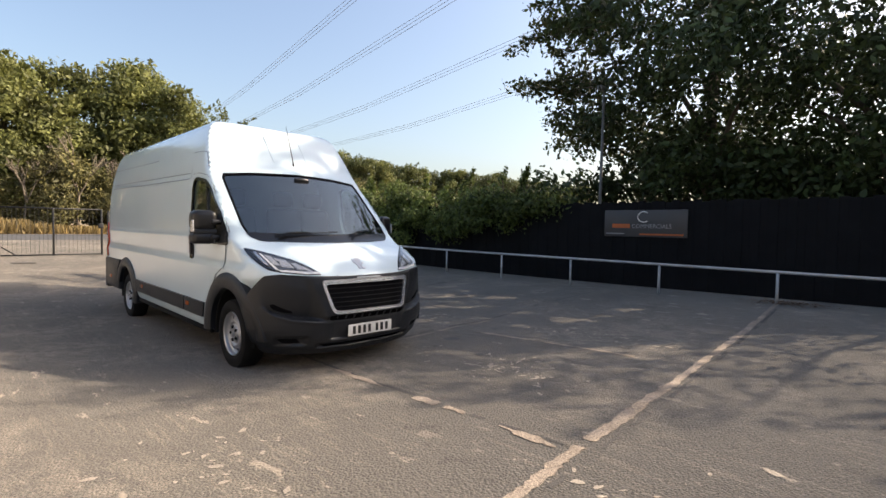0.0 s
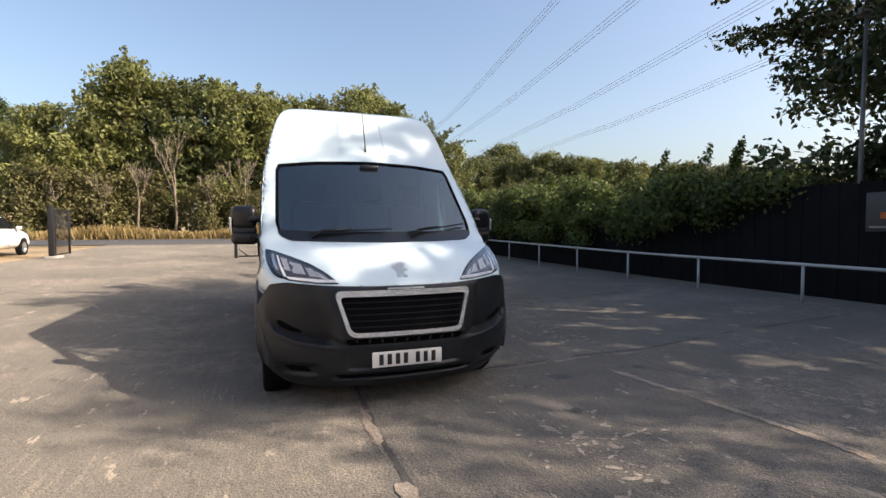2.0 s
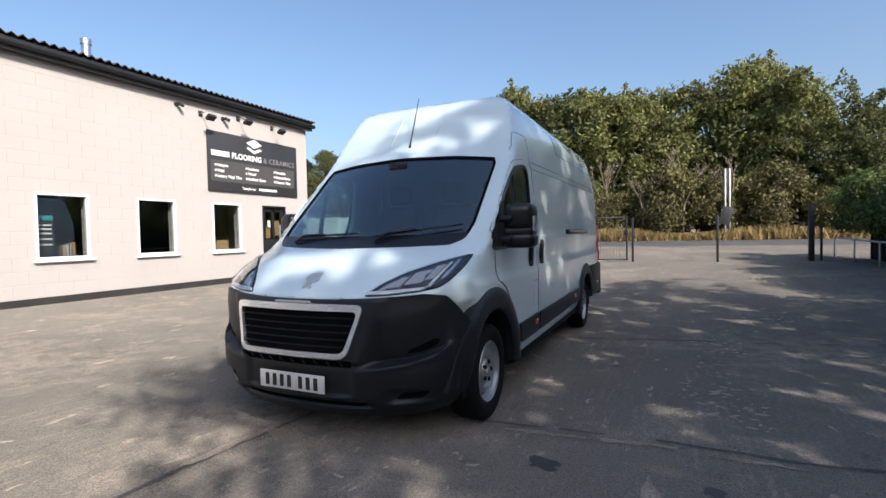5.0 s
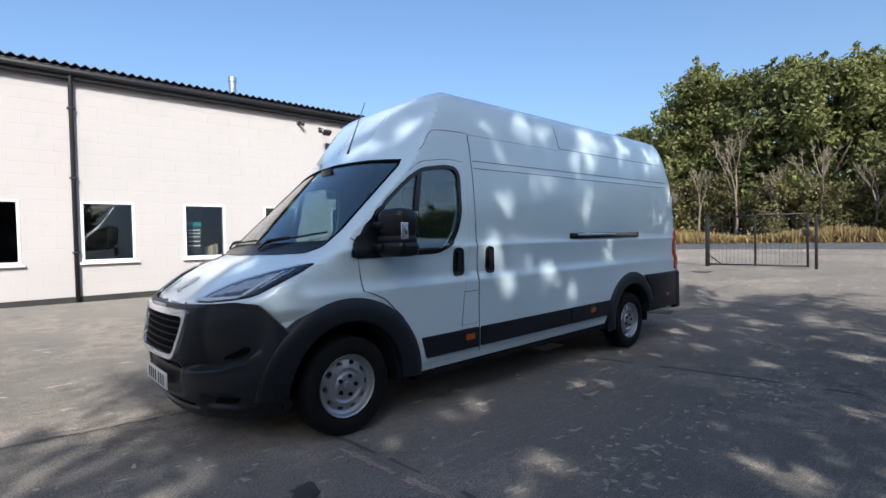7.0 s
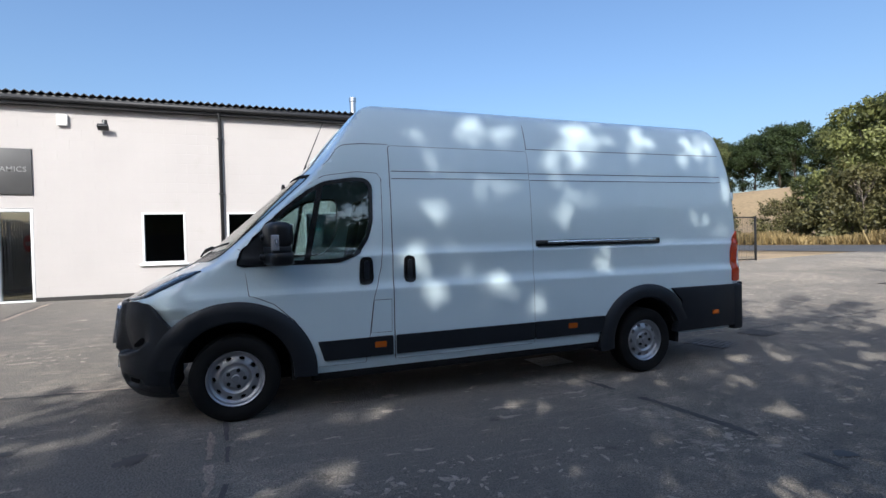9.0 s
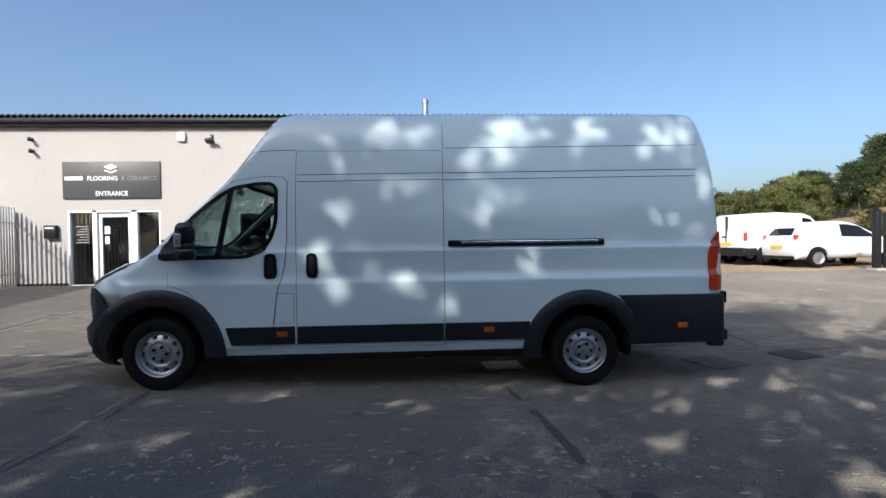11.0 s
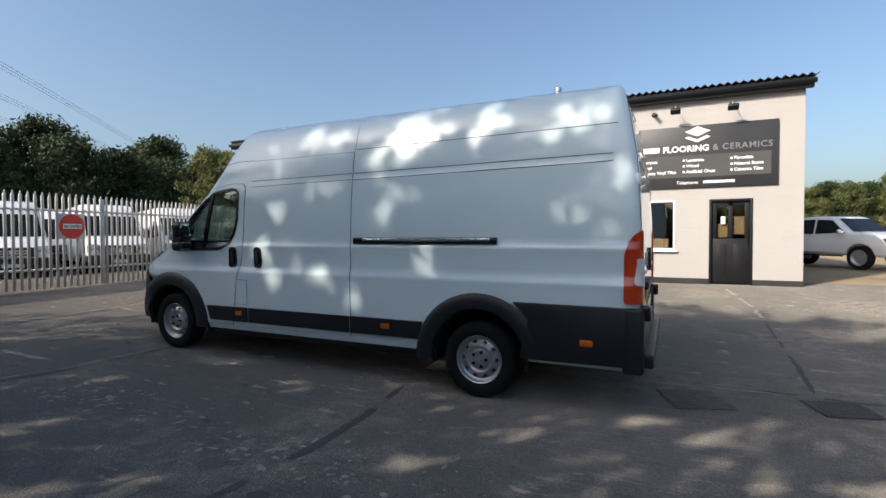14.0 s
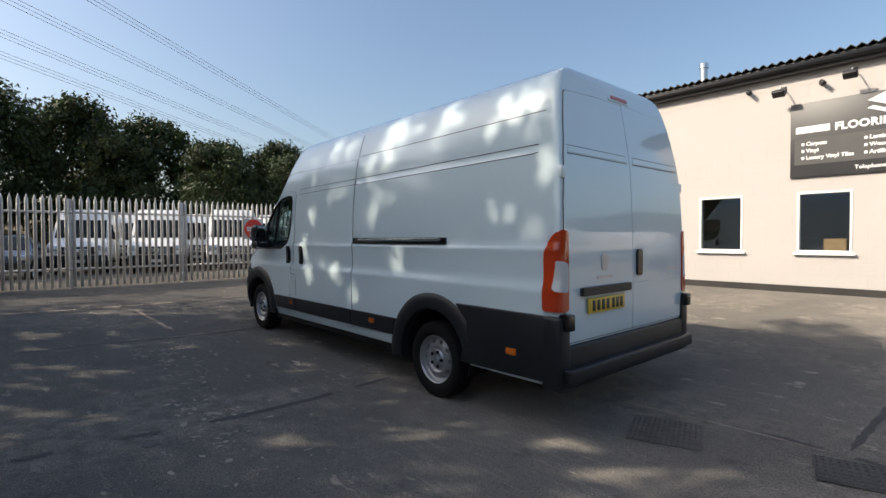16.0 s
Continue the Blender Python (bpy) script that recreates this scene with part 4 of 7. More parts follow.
# ---- trees and hedges ----
def crown_mesh(name, blobs, count, size, mat, seed, droop=0.3, hollow=0.55):
    """Leaves scattered in shells about a set of ellipsoids (x, y, z, rx, ry, rz)."""
    rng = np.random.default_rng(seed)
    bl = np.array(blobs, float)
    w = (bl[:, 3] * bl[:, 4] + bl[:, 4] * bl[:, 5] + bl[:, 3] * bl[:, 5])
    pick = rng.choice(len(bl), count, p=w / w.sum())
    d = rng.normal(size=(count, 3))
    d /= np.linalg.norm(d, axis=1)[:, None]
    r = 1 - hollow * rng.random(count) ** 1.6
    r *= 1 + 0.18 * rng.normal(size=count)
    c = bl[pick, :3] + d * r[:, None] * bl[pick, 3:6]
    n = d + rng.normal(size=(count, 3)) * 0.8 + np.array([0, 0, 0.35])
    n /= np.linalg.norm(n, axis=1)[:, None]
    u = np.cross(n, rng.normal(size=(count, 3)))
    u[:, 2] -= droop
    u /= np.linalg.norm(u, axis=1)[:, None]
    v = np.cross(n, u)
    s = size * (0.6 + 0.8 * rng.random(count))[:, None]
    q = np.stack([c - u * s * 0.6, c + v * s * 0.3, c + u * s * 0.6, c - v * s * 0.3], 1)
    return quads_mesh(name, q, mat)


def trunk_mesh(name, height, radius, limbs, seed, lean=0.0):
    """A tapered trunk with limbs that reach (x, y, z) ends."""
    rng = random.Random(seed)
    bm = bmesh.new()
    pts = [(lean * (k / 6) ** 2 * height + 0.05 * rng.uniform(-1, 1) * (k > 0), 0.05 * rng.uniform(-1, 1) * (k > 0), height * k / 6) for k in range(7)]
    tube(bm, pts, [radius * (1.25 if k == 0 else 1 - 0.12 * k) for k in range(7)], 9)
    for ex, ey, ez in limbs:
        z0 = min(height * 0.92, ez * rng.uniform(0.35, 0.7))
        k = z0 / height
        s = Vector((lean * k * k * height, 0, z0))
        e = Vector((ex, ey, ez))
        mid = s.lerp(e, 0.5) + Vector((rng.uniform(-0.2, 0.2), rng.uniform(-0.2, 0.2), 0.1 * (e - s).length))
        tube(bm, [s, s.lerp(mid, 0.6), mid, mid.lerp(e, 0.6), e], [radius * 0.45, radius * 0.36, radius * 0.26, radius * 0.16, radius * 0.05], 6)
    return mesh_of(bm, name)


def tree_kind(seed, height, width, blobs, leaves, size, mat, low=0.25, small=(0.07, 0.16), twigs=0, airy=0.0, extra=()):
    rng = random.Random(seed)
    bl = []
    for k in range(blobs):
        t = rng.random() ** 0.8
        z = height * (low + (0.95 - low) * t)
        spread = width / 2 * (1 - 0.75 * abs((z / height - 0.45) / 0.55) ** 2.4)
        if airy:
            spread *= min(1.0, 0.45 + 0.55 * (z / height - low) / 0.3)
        a, q = rng.uniform(0, 6.283), rng.random() ** 0.5
        r = width * rng.uniform(*small)
        if z > 0.45 * height and airy:
            r *= 1 - 0.35 * airy
            if rng.random() < 0.5 * airy:
                continue
        bl.append((spread * q * math.cos(a), spread * q * math.sin(a), z, r * 1.1, r * 1.1, r * 0.85))
    whole = list(bl)
    for k in range(twigs):
        x, y, z, r, _, _ = rng.choice(whole)
        a = rng.uniform(0, 6.283)
        e = rng.uniform(0.1, 1.2)
        d = Vector((math.cos(a) * math.cos(e), math.sin(a) * math.cos(e), math.sin(e)))
        for q in (0.9, 1.15, 1.4, 1.6):
            p = Vector((x, y, z)) + d * r * q
            bl.append((p.x, p.y, p.z, 0.10 * r + 0.1, 0.10 * r + 0.1, 0.08 * r + 0.08))
    bl += [(x, y, z, r, r, r * 0.85) for x, y, z, r in extra]
    crown = crown_mesh("crown", bl, leaves, size, mat, seed)
    trunk = trunk_mesh("trunk", height * 0.8, 0.016 * height, [b[:3] for b in whole[::max(1, blobs // 14)]], seed)
    trunk.materials.append(BARK)
    return trunk, crown


def plant_tree(kind, x, y, turn, scale, label, group="", name="tree"):
    trunk, crown = kind
    t = thing(name, pose(x, y, float(ground_z(x, y)) - 0.05, 0, 0, turn), label, "tree", group)
    t.scale = (scale, scale, scale)
    part("trunk", trunk, BARK, t)
    part("crown", crown, LEAF_WOOD, t)
    return t


WOOD = [tree_kind(11, 13.5, 8.0, 90, 17000, 0.30, LEAF_WOOD, 0.08, twigs=30), tree_kind(12, 14.0, 8.5, 100, 18000, 0.30, LEAF_WOOD, 0.08, twigs=30), tree_kind(13, 12.5, 7.5, 90, 16000, 0.29, LEAF_OAK, 0.06, twigs=30), tree_kind(14, 5.0, 6.0, 50, 8000, 0.22, LEAF_BROWN, 0.03, twigs=20)]
rng = random.Random(5)
for k in range(15):
    y = -17 + 2.55 * k
    x = -43 - rng.uniform(0, 4)
    plant_tree(WOOD[(0, 1, 0, 2, 1, 0, 2)[k % 7]], x, y, rng.uniform(0, 360), rng.uniform(0.86, 1.04) * float(np.interp(y, [-17, -9, -7, 12, 15], [0.38, 0.85, 1.0, 1.0, 0.72])), "tall broadleaf tree with dusty late-summer leaves across the road", "woodland trees")
for k in range(16):
    y = -15 + 3.3 * k + rng.uniform(-0.8, 0.8)
    plant_tree(WOOD[3], -40.5 - rng.uniform(0, 1.5), y, rng.uniform(0, 360), rng.uniform(0.6, 1.0), "browning shrub at the edge of the wood", "woodland shrubs", "shrub")


def bare_tree(seed, height):
    r = random.Random(seed)
    bm = bmesh.new()

    def grow_limb(p, d, length, rad, depth):
        q = p + d * length
        mid = p.lerp(q, 0.5) + Vector((r.uniform(-1, 1), r.uniform(-1, 1), 0)) * length * 0.06
        tube(bm, [p, mid, q], [rad, rad * 0.85, rad * 0.65], 5, False)
        if depth:
            for _ in range(3):
                e = (d + Vector((r.uniform(-0.6, 0.6), r.uniform(-0.6, 0.6), r.uniform(0.0, 0.5)))).normalized()
                grow_limb(q, e, length * r.uniform(0.5, 0.75), rad * 0.6, depth - 1)
    grow_limb(Vector((0, 0, 0)), Vector((0.03, 0.02, 1)), height * 0.4, 0.10, 4)
    return mesh_of(bm, "branches")


for x, y, h in ((-39.8, -3.2, 7.0), (-39.6, 6.5, 6.0), (-39.9, -7.5, 4.2), (-39.7, -5.4, 5.0), (-39.5, -0.8, 4.4), (-39.9, 1.3, 5.6), (-39.6, 3.9, 4.6), (-39.8, 9.3, 5.2), (-39.6, 12.2, 4.4), (-39.9, -10.2, 4.0)):
    bt = thing("bare_tree", pose(x, y, float(ground_z(x, y))), "leafless pale dead tree before the wood", "tree", "bare trees")
    part("branch_frame", bare_tree(int(-x * 7 + y), h), material("pale_dead_wood", (0.19, 0.155, 0.115), 0.9, vary=0.2), bt)

# a feathery young tree at the end of the wood, all upright sprays
rs = random.Random(77)
sprays = []
for k in range(64):
    z0 = rs.uniform(1.5, 7.5)
    a, e, n = rs.uniform(0, 6.283), rs.uniform(0.45, 1.25), rs.randint(7, 12)
    d = Vector((math.cos(a) * math.cos(e), math.sin(a) * math.cos(e), math.sin(e)))
    for j in range(n):
        q = d * (0.42 * j) + Vector((0, 0, z0 - 0.012 * j * j))
        w = 0.34 * (1 - 0.65 * j / n)
        sprays.append((q.x, q.y, q.z, w, w, w * 0.8))
feather = thing("tree", pose(-40.5, 16.4, float(ground_z(-40.5, 16.4)), 0, 0, 0), "feathery young tree with upright leafy sprays by the road", "tree")
part("trunk", trunk_mesh("trunk", 8.5, 0.12, [b[:3] for b in sprays[6::40]], 77), BARK, feather)
part("crown", crown_mesh("crown", sprays, 9000, 0.20, LEAF_OAK, 77), LEAF_OAK, feather)

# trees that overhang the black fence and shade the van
# dark leaves put the backlit shade of trees past the palisade into colour
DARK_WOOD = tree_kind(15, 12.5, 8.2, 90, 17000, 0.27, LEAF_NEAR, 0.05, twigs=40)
# the extra clumps at the end are unseen, added to shade the van's side
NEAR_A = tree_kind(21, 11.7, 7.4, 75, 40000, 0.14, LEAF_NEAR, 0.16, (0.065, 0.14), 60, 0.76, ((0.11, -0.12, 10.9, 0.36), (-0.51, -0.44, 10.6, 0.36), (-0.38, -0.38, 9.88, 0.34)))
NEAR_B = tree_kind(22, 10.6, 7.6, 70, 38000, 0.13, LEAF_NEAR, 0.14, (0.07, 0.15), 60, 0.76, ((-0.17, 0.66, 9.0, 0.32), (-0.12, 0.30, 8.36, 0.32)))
# clearings cut in the crowns to throw set sun patches on the van's side: along the van, height, half width, half height
DAPPLE_CUTS = [(-7.32, 2.53, 0.12, 0.14), (-7.67, 2.49, 0.12, 0.12), (-6.74, 2.43, 0.08, 0.07), (-8.57, 2.50, 0.24, 0.16), (-9.30, 2.52, 0.12, 0.20), (-9.98, 2.44, 0.08, 0.22), (-10.27, 2.51, 0.13, 0.30), (-8.24, 2.17, 0.10, 0.16),
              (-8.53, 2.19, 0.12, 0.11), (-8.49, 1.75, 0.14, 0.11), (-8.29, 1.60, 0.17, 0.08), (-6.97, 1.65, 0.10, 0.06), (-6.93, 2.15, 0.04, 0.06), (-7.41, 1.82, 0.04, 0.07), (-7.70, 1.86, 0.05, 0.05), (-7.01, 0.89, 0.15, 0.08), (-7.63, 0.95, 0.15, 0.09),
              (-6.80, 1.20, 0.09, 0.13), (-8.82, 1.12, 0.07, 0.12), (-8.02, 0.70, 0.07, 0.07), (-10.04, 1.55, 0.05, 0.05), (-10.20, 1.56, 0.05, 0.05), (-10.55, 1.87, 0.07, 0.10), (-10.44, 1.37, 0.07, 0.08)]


# more cuts, which put sun patches on the bonnet and roof front
BONNET_DAPPLES = [(-4.20, 2.00, 0.24, 0.20), (-4.48, 1.62, 0.12, 0.10), (-3.85, 2.30, 0.16, 0.14), (-4.62, 2.25, 0.10, 0.10), (-5.35, 2.75, 0.30, 0.16), (-5.90, 2.55, 0.12, 0.12)]


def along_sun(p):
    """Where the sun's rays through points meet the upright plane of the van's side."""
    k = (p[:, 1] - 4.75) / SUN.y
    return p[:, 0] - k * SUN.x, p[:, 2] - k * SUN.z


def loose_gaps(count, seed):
    """Random clearings cut to dapple the yard, larger ones rarer."""
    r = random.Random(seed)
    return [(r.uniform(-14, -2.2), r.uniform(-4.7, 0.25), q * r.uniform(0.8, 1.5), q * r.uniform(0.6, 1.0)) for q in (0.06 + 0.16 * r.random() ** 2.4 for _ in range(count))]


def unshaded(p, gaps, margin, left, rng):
    """True for the points that stand in a cut clearing; its rim is ragged, and a share of leaves hangs in it."""
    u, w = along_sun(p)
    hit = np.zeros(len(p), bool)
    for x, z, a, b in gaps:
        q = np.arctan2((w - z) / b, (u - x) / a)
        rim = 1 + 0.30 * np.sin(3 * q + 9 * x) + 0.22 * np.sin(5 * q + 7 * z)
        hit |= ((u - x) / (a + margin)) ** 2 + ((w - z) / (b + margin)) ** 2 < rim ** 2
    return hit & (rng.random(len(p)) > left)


def leaf_quads(c, size, rng):
    n = rng.normal(size=c.shape) + np.array([0, 0, 0.5])
    n /= np.linalg.norm(n, axis=1)[:, None]
    u = np.cross(n, rng.normal(size=c.shape))
    u /= np.linalg.norm(u, axis=1)[:, None]
    v = np.cross(n, u)
    s = size * (0.6 + 0.8 * rng.random(len(c)))[:, None]
    return np.stack([c - u * s * 0.6, c + v * s * 0.3, c + u * s * 0.6, c - v * s * 0.3], 1)


def side_sprays(count, seed):
    """Feathery twigs that reach out along the fence: the lines they follow."""
    r = random.Random(seed)
    lines = []
    for _ in range(count):
        z = r.uniform(4.0, 9.0)
        a = Vector((-7.0 + r.uniform(-0.4, 0.8), 13.6 + r.uniform(-0.7, 0.9), z))
        d = Vector((-1.0, r.uniform(-0.45, 0.25), r.uniform(-0.18, 0.35))).normalized() * r.uniform(1.2, 3.3)
        lines.append([a, a + d * 0.5 + Vector((0, 0, 0.12)), a + d])
    return lines


def fence_tree(kind, x, y, turn, scale, fill, low_fill, span, seed, sprays=()):
    """A tall tree behind the fence; unseen upper leaves added for shade, clearings cut for dapples."""
    rng = np.random.default_rng(seed)
    trunk, crown = kind
    m = np.array(pose(x, y, float(ground_z(x, y)) - 0.05, 0, 0, turn) @ Matrix.Scale(scale, 4))
    co = np.empty(len(crown.vertices) * 3, np.float32)
    crown.vertices.foreach_get("co", co)
    quads = co.reshape(-1, 3) @ m[:3, :3].T + m[:3, 3]
    quads = quads.reshape(-1, 4, 3)
    quads = quads[rng.random(len(quads)) < 0.74]
    top = np.stack([rng.uniform(span[0], span[1], fill), 13.3 + 2.2 * rng.random(fill), rng.uniform(0.05, 2.85 + 0.25 * np.sin(np.arange(fill)), fill)], 1)
    low = np.stack([rng.uniform(span[0] - 0.8, span[1] + 0.5, low_fill), 13.2 + 2.6 * rng.random(low_fill), -4.6 + 4.8 * rng.random(low_fill) ** 0.8], 1)
    for cloud in (top, low):
        k = (cloud[:, 1] - 4.75) / SUN.y
        cloud[:, 0] += 6.06
        cloud[:, 2] += k * SUN.z
    twig = [np.empty((0, 3))]
    for a, b, c in sprays:
        t = rng.random(int(70 * (c - a).length))[:, None]
        line = (1 - t) ** 2 * np.array(a) + 2 * t * (1 - t) * np.array(b) + t * t * np.array(c)
        twig.append(line + rng.normal(size=line.shape) * (0.20 - 0.12 * t))
    quads = np.concatenate([quads, leaf_quads(np.concatenate([top, low] + twig), 0.13, rng)])
    centre = quads.mean(1)
    quads = quads[~(unshaded(centre, DAPPLE_CUTS + BONNET_DAPPLES, 0.040, 0.05, rng) | unshaded(centre, loose_gaps(150, 7), 0.025, 0.08, rng))]
    centre = quads.mean(1)
    gx, gy = centre[:, 0] - centre[:, 2] * SUN.x / SUN.z, centre[:, 1] - centre[:, 2] * SUN.y / SUN.z
    # leaves thinned where their shadow would fall on the sunlit yard
    open_yard = (gx > -4.4) & (gy < np.interp(gx, [-4.4, -3.5, -2.6, -1.6, 0], [5.0, 5.7, 6.7, 7.8, 9.0]) + 0.35 * np.sin(4 * gx))
    quads = quads[~(open_yard & (rng.random(len(quads)) < np.interp(gx, [-4.4, -3.0, -1.6], [0.25, 0.55, 0.85])))]
    back = np.linalg.inv(m)
    local = quads.reshape(-1, 3) @ back[:3, :3].T + back[:3, 3]
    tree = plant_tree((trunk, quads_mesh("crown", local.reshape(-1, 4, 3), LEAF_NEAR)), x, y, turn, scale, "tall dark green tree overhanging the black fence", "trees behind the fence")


    back = Matrix(back.tolist())
    for line in sprays:
        part("branch", tube(bmesh.new(), [back @ q for q in line], [0.03, 0.018, 0.006], 5), BARK, tree)


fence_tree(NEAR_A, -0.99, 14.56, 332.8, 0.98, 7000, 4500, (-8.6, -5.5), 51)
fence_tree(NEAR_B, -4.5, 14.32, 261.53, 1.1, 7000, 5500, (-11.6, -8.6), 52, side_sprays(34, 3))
# this tree is out of view, added for its shade on the yard
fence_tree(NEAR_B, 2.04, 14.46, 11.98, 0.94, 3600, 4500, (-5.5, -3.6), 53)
# out of view; added only to shade the ground behind the palisade
for x, y, a in ((13.0, 17.6, 215), (17.0, 16.2, 20)):
    plant_tree(NEAR_A, x, y, a, 1.0, "tall unseen tree added to shade the vehicle park", "trees behind the fence")
fence_tree(NEAR_B, 1.01, 17.63, 37.71, 0.79, 0, 0, (0, 1), 54)


def bush(name, blobs, count, size, mat, seed, label, category="hedge"):
    b = thing(name, pose(0, 0, 0), label, category)
    part("foliage", crown_mesh("foliage", blobs, count, size, mat, seed), mat, b)
    stems = bmesh.new()
    for x, y, z, *_ in blobs[::6]:
        y = max(y, 11.6) if x < 8 else y
        tube(stems, [(x, y + 0.3, float(ground_z(x, y))), (x + 0.1, y + 0.1, z * 0.6), (x, y, z)], [0.05, 0.035, 0.01], 5)
    part("stems", stems, BARK, b)


r = random.Random(31)
blobs = []
for k in range(150):
    x = -7.0 - 15.5 * r.random()
    reach = min(1.0, (-7.0 - x) / 5.0)
    z = r.uniform(2.0 - 0.9 * reach, 2.05 + 0.5 * reach)
    q = r.uniform(0.28, 0.5)
    blobs.append((x, 11.3 + r.uniform(-0.4, 0.75) - 0.3 * reach, z, q * 1.2, q, q * 0.9))
for k in range(26):
    x = -8.2 - 13 * r.random()
    z = 2.4 + r.random() * 0.5
    for j in range(3):
        blobs.append((x + 0.06 * j, 11.9, z + 0.13 * j, 0.13 - 0.03 * j, 0.13 - 0.03 * j, 0.12))
bush("hedge", blobs, 84000, 0.085, LEAF_HEDGE, 33, "overgrown green hedge spilling over the black fence")

# dense undergrowth below the trees, seen over the fence
r = random.Random(41)
blobs = []
for k in range(120):
    q = r.uniform(0.5, 0.95)
    blobs.append((-6.3 + 10.2 * r.random(), 13.0 + 3.5 * r.random(), 1.2 + 2.3 * r.random() ** 1.2, q, q, q * 0.9))
for k in range(26):
    q = r.uniform(0.3, 0.55)
    blobs.append((-8.9 + 2.8 * r.random(), 12.5 + 1.4 * r.random(), 1.3 + 1.5 * r.random(), q, q, q))
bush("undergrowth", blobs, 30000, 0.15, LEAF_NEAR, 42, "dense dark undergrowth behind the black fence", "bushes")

# distance: wooded hills, field edge, lot hedgerow, trees past the palisade
rng = random.Random(8)
for k in range(24):
    a = 156.5 - 1.6 * k
    d = 98 + rng.uniform(-8, 8)
    x, y = -1 + d * math.cos(radians(a)), 3 + d * math.sin(radians(a))
    high = d * math.tan(radians(float(np.interp(a, [122, 130, 140, 146, 152, 158], [5.4, 6.5, 7.3, 8.1, 9.1, 9.2])))) + 1.4 - float(ground_z(x, y))
    plant_tree(WOOD[(2, 2, 0)[k % 3]], x, y, rng.uniform(0, 360), high / 13.0 * rng.uniform(0.92, 1.05), "far woodland tree on the low hill", "hill trees")
for k in range(18):
    plant_tree(DARK_WOOD if k % 3 else WOOD[2], -98 + rng.uniform(-5, 5), -33 - 2.9 * k, rng.uniform(0, 360), rng.uniform(0.75, 0.95), "far dark woodland tree behind the field", "field trees")
for k in range(42):
    x = -78 + 2.0 * k
    plant_tree((DARK_WOOD, WOOD[2], DARK_WOOD, WOOD[0])[k % 4], x, -58 + rng.uniform(-3, 3), rng.uniform(0, 360), rng.uniform(0.85, 1.1) * float(np.interp(x, [-75, -58, -45, -20], [0.66, 0.58, 0.52, 0.50])), "green hedgerow tree behind the gravel lot", "hedgerow trees")
for k in range(27):
    y = 27 - 2.25 * k
    kind = (DARK_WOOD, NEAR_A, DARK_WOOD, WOOD[2])[k % 4]
    plant_tree(kind, 24 + rng.uniform(0, 3) - (3 if y < -12 else 0), y, rng.uniform(0, 360), rng.uniform(0.82, 1.0) * float(np.interp(y, [-25, -10, 8], [0.62, 0.76, 0.98])) * (0.95 if k % 2 == 0 else 0.8), "dark green tree beyond the palisade", "trees past the palisade")


for x, y, a, q in ((17.5, -6.2, 10, 0.54), (17.0, -8.4, 130, 0.50), (18.5, -11.5, 250, 0.52), (19.0, -2.0, 70, 0.58)):
    plant_tree(DARK_WOOD, x, y, a, q, "dark green tree beyond the palisade", "trees past the palisade")
plant_tree(WOOD[0], 10.8, -9.7, 40, 0.45, "yellowing tree beyond the palisade", "trees past the palisade")

r = random.Random(63)
blobs = []
for k in range(150):
    q = r.uniform(0.6, 1.2)
    blobs.append((21.5 + 2.6 * r.random(), -26 + 52 * r.random(), 0.6 + 3.4 * r.random() ** 1.3, q, q * 1.2, q))
bush("undergrowth", blobs, 26000, 0.22, LEAF_NEAR, 64, "dense dark undergrowth beyond the vehicle park", "bushes")


# lower trees that carry the wood on along the road
rng = random.Random(18)
for k in range(13):
    if k in (0, 1, 3, 4, 5, 6):
        continue
    plant_tree(WOOD[(0, 2, 3, 1)[k % 4]], -42.5 - rng.uniform(0, 2.5), -19.5 - 2.3 * k, rng.uniform(0, 360), rng.uniform(0.40, 0.52) * (2.0 if k % 4 == 2 else 1.0), "low dusty green tree along the road", "roadside trees")
# dry leaves blown against the rail
rl = random.Random(55)
v, f = [], []
for _ in range(320):
    x, y = -2.15 + rl.gauss(0, 0.28), 10.72 + rl.gauss(0, 0.14)
    z, a, w = float(ground_z(x, y)) + 0.008 + 0.035 * rl.random() ** 2, rl.uniform(0, 6.283), rl.uniform(0.012, 0.03)
    c, q = math.cos(a), math.sin(a)
    o = len(v)
    v += [(x - c * w, y - q * w, z), (x + q * w * 0.5, y - c * w * 0.5, z + 0.008), (x + c * w, y + q * w, z + 0.004), (x - q * w * 0.5, y + c * w * 0.5, z + 0.01)]
    f.append((o, o + 1, o + 2, o + 3))
tagged(new("dry_leaves", raw_mesh("dry_leaves", v, f, material("dead_leaf_litter", (0.14, 0.075, 0.04), 0.9, island=0.4))), "brown dead leaves blown together under the rail", "leaves", kind="stuff")

# dry verge grass: too many blades to count
rg = np.random.default_rng(4)
n = 26000
gx = -39.6 + 2.9 * rg.random(n) ** 1.2
gy = -40 + 85 * rg.random(n)
gz = ground_z(gx, gy)
gh = 0.35 + 0.6 * rg.random(n) * (0.6 + 0.4 * np.sin(gy * 0.7))
gw = 0.03 + 0.03 * rg.random(n)
an = rg.random(n) * 3.14
lx, ly = rg.normal(size=n) * 0.15, rg.normal(size=n) * 0.15
base = np.stack([gx, gy, gz], 1)
du = np.stack([np.cos(an) * gw, np.sin(an) * gw, np.zeros(n)], 1)
tipv = base + np.stack([lx, ly, gh], 1)
verge = new("verge_grass", quads_mesh("verge_grass", np.stack([base - du, base + du, tipv + du * 0.3, tipv - du * 0.3], 1), GRASS))
tagged(verge, "tall dry straw-coloured grass on the road verge", "grass", kind="stuff")

